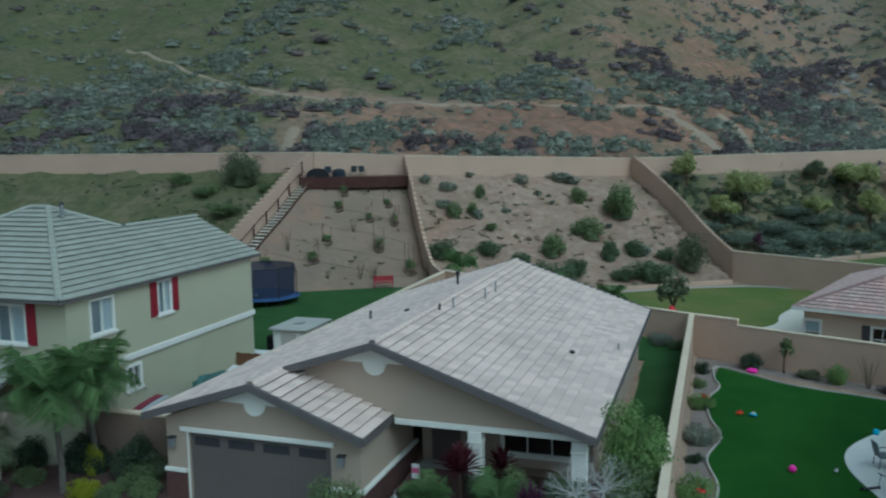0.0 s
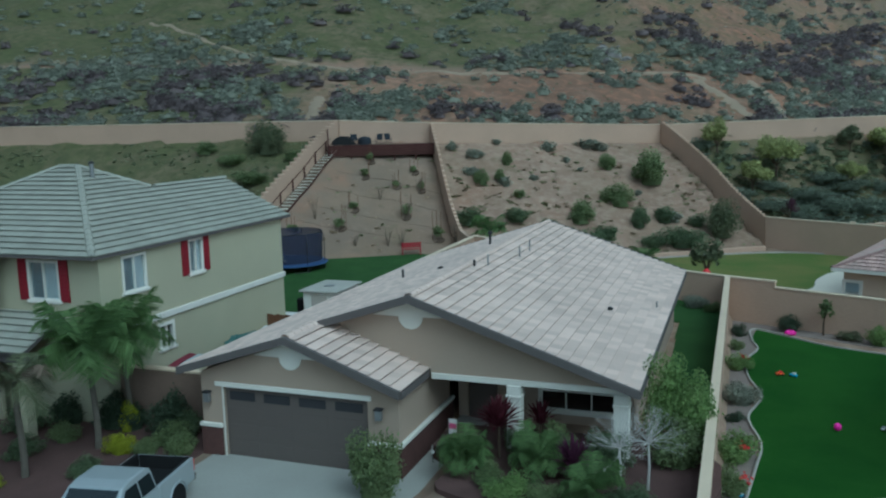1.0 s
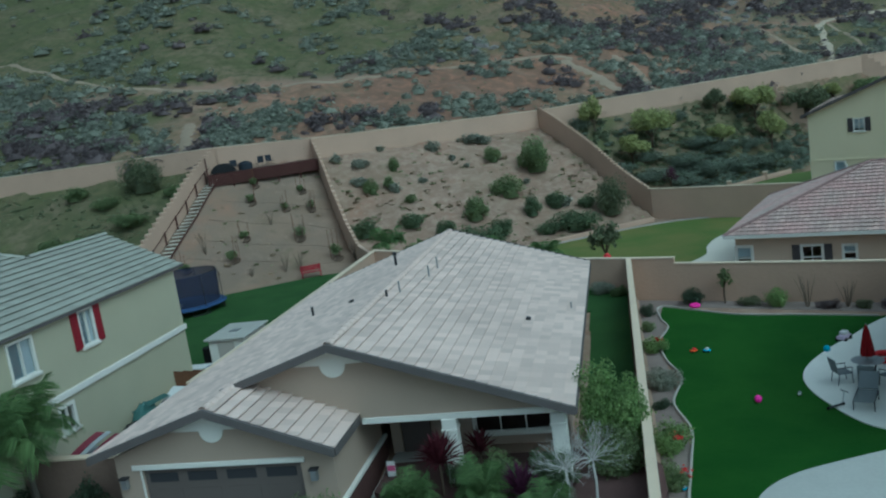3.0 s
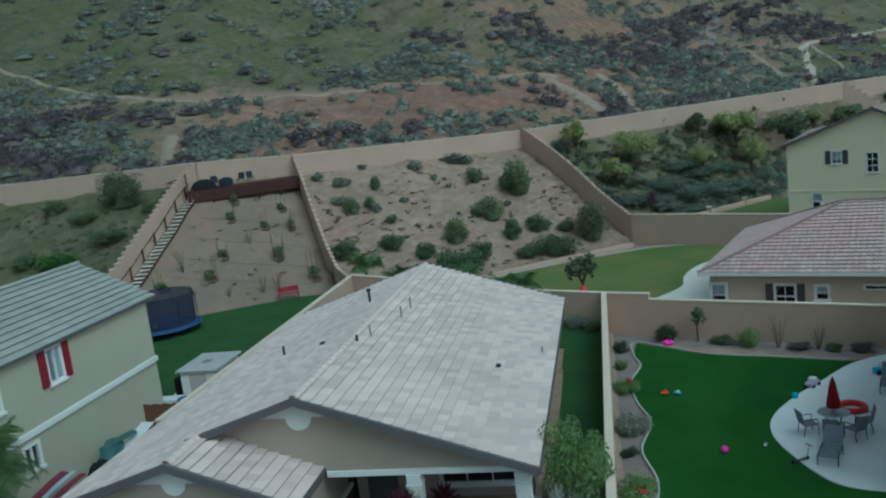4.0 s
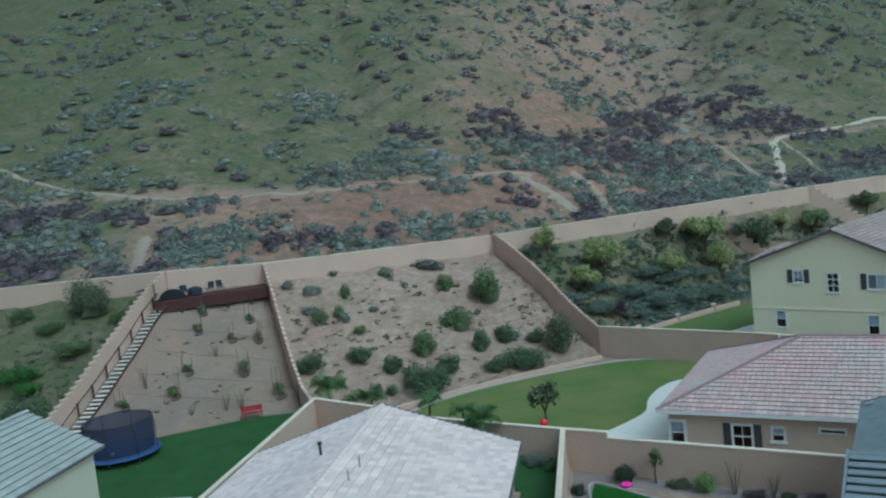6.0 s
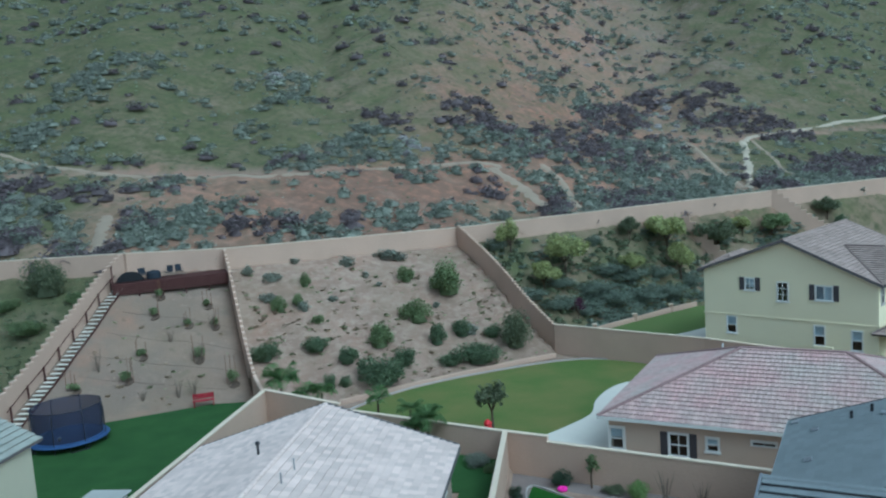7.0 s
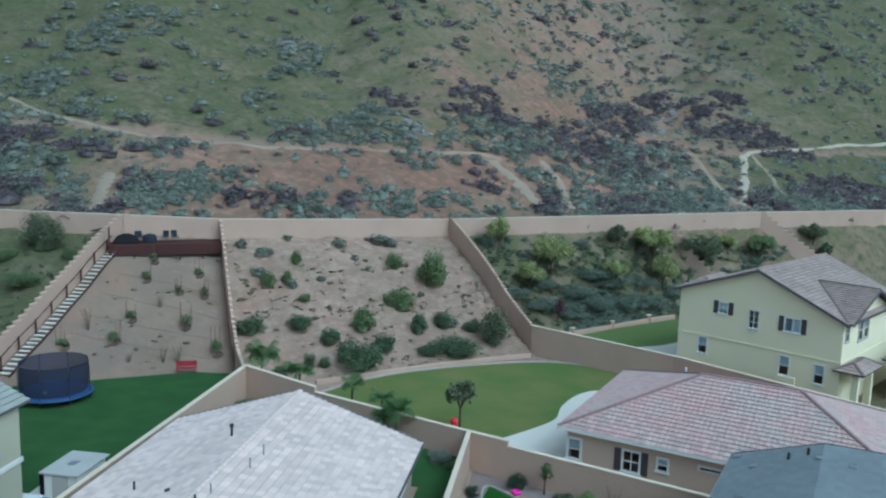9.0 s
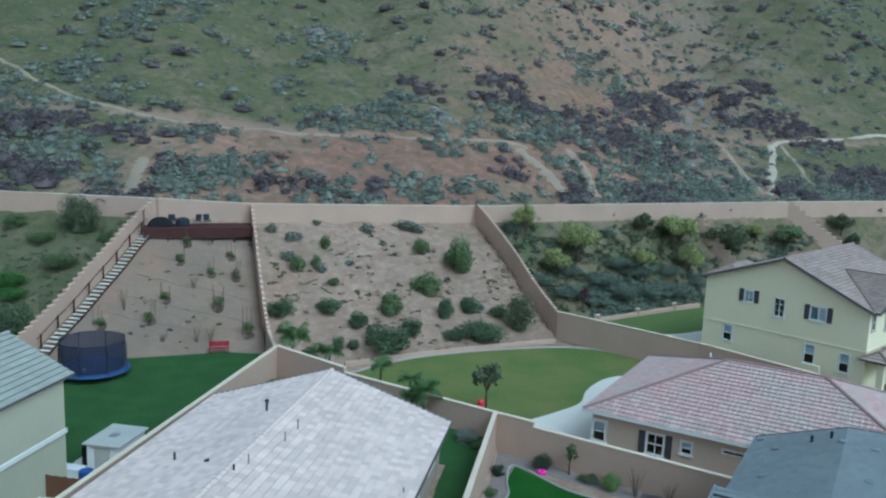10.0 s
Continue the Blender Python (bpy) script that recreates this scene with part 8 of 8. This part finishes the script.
# ---- beyond the garden walls ----
def hydrant_toy(x, y, z):
    t = thing("garden_ornament", Matrix.Translation((x, y, z)), "bright red garden ornament on a post behind the wall", "ornament")
    part("post", tube([(0, 0, 0), (0, 0, 1.9)], 0.05, 8), WOOD_BROWN, t)
    part("top", lathe([(0.10, 1.85), (0.24, 1.95), (0.20, 2.15), (0.26, 2.25), (0.14, 2.42), (0.02, 2.5)], 12), PLASTIC_RED, t)


hydrant_toy(-1.75, 49.1, -1.38)
for i, (x, y) in enumerate([(5.8, 81.3), (10, 85.6), (14.1, 89.8)]):
    p = thing("wall_pillar", Matrix.Translation((x, y, -1.25)), "short block pillar with pale cap on the low wall", "pillar", "pillars on the low wall")
    part("shaft", box(-0.2, 0.2, -0.2, 0.2, 0, 0.85), BLOCK, p)
    part("cap", box(-0.25, 0.25, -0.25, 0.25, 0.852, 0.93, 0.015), BLOCK_CAP, p)


# ---- front of the house ----
def truck():
    TRUCK = material("paint_silver", (0.42, 0.46, 0.48), 0.35, (0.37, 0.40, 0.42), 0.8, 25, 0.2, 0.0, metal=0.35)
    CHROME = material("chrome", (0.6, 0.6, 0.6), 0.2, None, 2, 20, 0.1, 0, metal=0.9)
    d = Vector((0.17, -0.985))
    ang = math.degrees(math.atan2(d.y, d.x))
    t = thing("pickup_truck", Matrix.Translation((-14.75, 15.0, -0.43)) @ pose(0, 0, 0, 0, 0, ang), "silver crew-cab pickup truck parked on the driveway", "truck")
    # local x forward, length 5.3
    def side_profile(pts, w0, w1, zc):
        bm = bmesh.new()
        rows = []
        for s in (-1, 1):
            rows.append([bm.verts.new((x, s * (w0 + (w1 - w0) * max(0, min(1, (z - zc) / 0.7))), z)) for x, z in pts])
        n = len(pts)
        for i in range(n):
            bm.faces.new((rows[0][i - 1], rows[0][i], rows[1][i], rows[1][i - 1]))
        bm.faces.new(rows[0]), bm.faces.new(rows[1][::-1])
        bmesh.ops.recalc_face_normals(bm, faces=bm.faces)
        bmesh.ops.bevel(bm, geom=list(bm.edges), offset=0.045, segments=2, affect="EDGES", profile=0.5)
        return bm
    part("body", side_profile([(-0.75, 0.36), (2.55, 0.36), (2.68, 0.5), (2.68, 0.86), (2.5, 1.0), (1.35, 1.12), (-0.75, 1.12)], 0.92, 0.90, 0.4), TRUCK, t)
    cab = part("cab", side_profile([(-0.72, 1.10), (1.32, 1.10), (0.62, 1.68), (0.3, 1.75), (-0.45, 1.75), (-0.66, 1.66)], 0.88, 0.70, 1.1), TRUCK, t)
    part("windshield", box(-0.005, 0.005, -0.68, 0.68, 0, 0.72, 0, pose(1.235, 0, 1.19, 0, -50.5, 0)), PANE, cab, "dark windscreen")
    DARKGLASS = material("tinted_glass", (0.015, 0.02, 0.022), 0.12, None, 2, 10, 0.1, 0)
    part("windshield_tint", box(-0.004, 0.004, -0.66, 0.66, 0, 0.70, 0, pose(1.222, 0, 1.19, 0, -50.5, 0)), DARKGLASS, cab)
    part("rear_window", box(-0.735, -0.715, -0.6, 0.6, 1.22, 1.58), DARKGLASS, cab)
    for s in (-1, 1):
        for x0, x1, x2, x3 in ((0.08, 1.0, 0.55, 0.08), (-0.6, 0.0, 0.0, -0.55)):
            bm = bmesh.new()
            q = [(x0, 1.17), (x1, 1.17), (x2, 1.58), (x3, 1.58)]
            f = [bm.verts.new((x, s * (0.895 - 0.18 * (z - 1.1) / 0.65 + 0.012), z)) for x, z in q]
            b = [bm.verts.new((x, s * (0.895 - 0.18 * (z - 1.1) / 0.65 - 0.03), z)) for x, z in q]
            bm.faces.new(f), bm.faces.new(b[::-1])
            for i in range(4):
                bm.faces.new((f[i - 1], b[i - 1], b[i], f[i]))
            part("side_window", bm, DARKGLASS, cab)
        part("mirror", box(0.95, 1.1, s * 0.93 if s > 0 else -1.12, s * 1.12 if s > 0 else -0.93, 1.12, 1.3, 0.03), TRUCK, t)
        part("door_handle", box(-0.2, -0.05, s * 0.925 - 0.015, s * 0.925 + 0.015, 0.96, 0.99), CHROME, t)
        part("bed_side", box(-2.62, -0.76, s * 0.86 - 0.055, s * 0.86 + 0.055, 0.5, 1.14, 0.03), TRUCK, t)
        part("tail_light", box(-2.66, -2.6, s * 0.86 - 0.05, s * 0.86 + 0.05, 0.75, 1.08, 0.01), PLASTIC_RED, t)
        part("headlight", box(2.6, 2.7, s * 0.7 - 0.16, s * 0.7 + 0.16, 0.72, 0.9, 0.02), PLASTIC_WHITE, t)
    bed = part("bed_floor", box(-2.6, -0.78, -0.82, 0.82, 0.70, 0.76), RUBBER, t, "black bed liner")
    part("tailgate", box(-2.68, -2.61, -0.8, 0.8, 0.52, 1.13, 0.02), TRUCK, t)
    part("tailgate_liner", box(-2.609, -2.585, -0.75, 0.75, 0.765, 1.14), RUBBER, bed)
    part("bed_front", box(-0.82, -0.765, -0.8, 0.8, 0.56, 1.13), RUBBER, t)
    for s in (-1, 1):
        part("bed_liner", box(-2.6, -0.83, s * 0.80 - 0.05, s * 0.80 + 0.03, 0.77, 1.155), RUBBER, bed)
    part("bumper", box(-2.8, -2.69, -0.88, 0.88, 0.42, 0.6, 0.03), CHROME, t)
    part("bumper", box(2.66, 2.78, -0.88, 0.88, 0.38, 0.58, 0.04), TRUCK, t)
    part("grille", box(2.675, 2.70, -0.5, 0.5, 0.62, 0.86, 0.01), METAL_DARK, t)
    for x in (-1.65, 1.72):
        for s in (-1, 1):
            w = part("wheel", lathe([(0.2, -0.11), (0.36, -0.11), (0.385, -0.06), (0.385, 0.06), (0.36, 0.11), (0.2, 0.11)], 24), RUBBER, t, m=pose(x, s * 0.84, 0.385, 90))
            part("rim", lathe([(0.02, -0.05 + 0.0), (0.21, -0.10), (0.225, 0.0), (0.21, 0.10), (0.02, 0.05)], 18), METAL_GREY, w)
            part("wheel_arch", tube([(x + 0.46 * math.cos(a * math.pi / 8), s * 0.925, 0.385 + 0.46 * math.sin(a * math.pi / 8)) for a in range(9)], 0.03, 5), TRUCK, t)


truck()


def ornament(x, y):
    t = thing("garden_flag", Matrix.Translation((x, y, -0.43)), "small pink and white garden flag on a thin pole", "flag")
    part("pole", tube([(0, 0, 0), (0, 0, 1.05)], 0.012, 6), METAL_DARK, t)
    part("cloth", box(0.01, 0.28, -0.006, 0.006, 0.5, 1.0), PLASTIC_WHITE, t)
    part("stripe", box(0.02, 0.27, -0.011, 0.011, 0.68, 0.86), material("cloth_pink", (0.55, 0.12, 0.25), 0.8, None, 2, 20, 0.2, 0), t)


ornament(-8.5, 23.0)
for x, y in ((-8.6, 21.8), (-8.45, 22.2), (-8.65, 22.5)):
    g = thing("path_light", Matrix.Translation((x, y, -0.43)), "small white garden light beside the walk", "garden light", "garden lights by the walk")
    part("stake", tube([(0, 0, 0), (0, 0, 0.3)], 0.012, 6), METAL_DARK, g)
    part("globe", lathe([(0.02, 0.28), (0.045, 0.30), (0.06, 0.345), (0.04, 0.385), (0.02, 0.4)], 12), PLASTIC_WHITE, g)
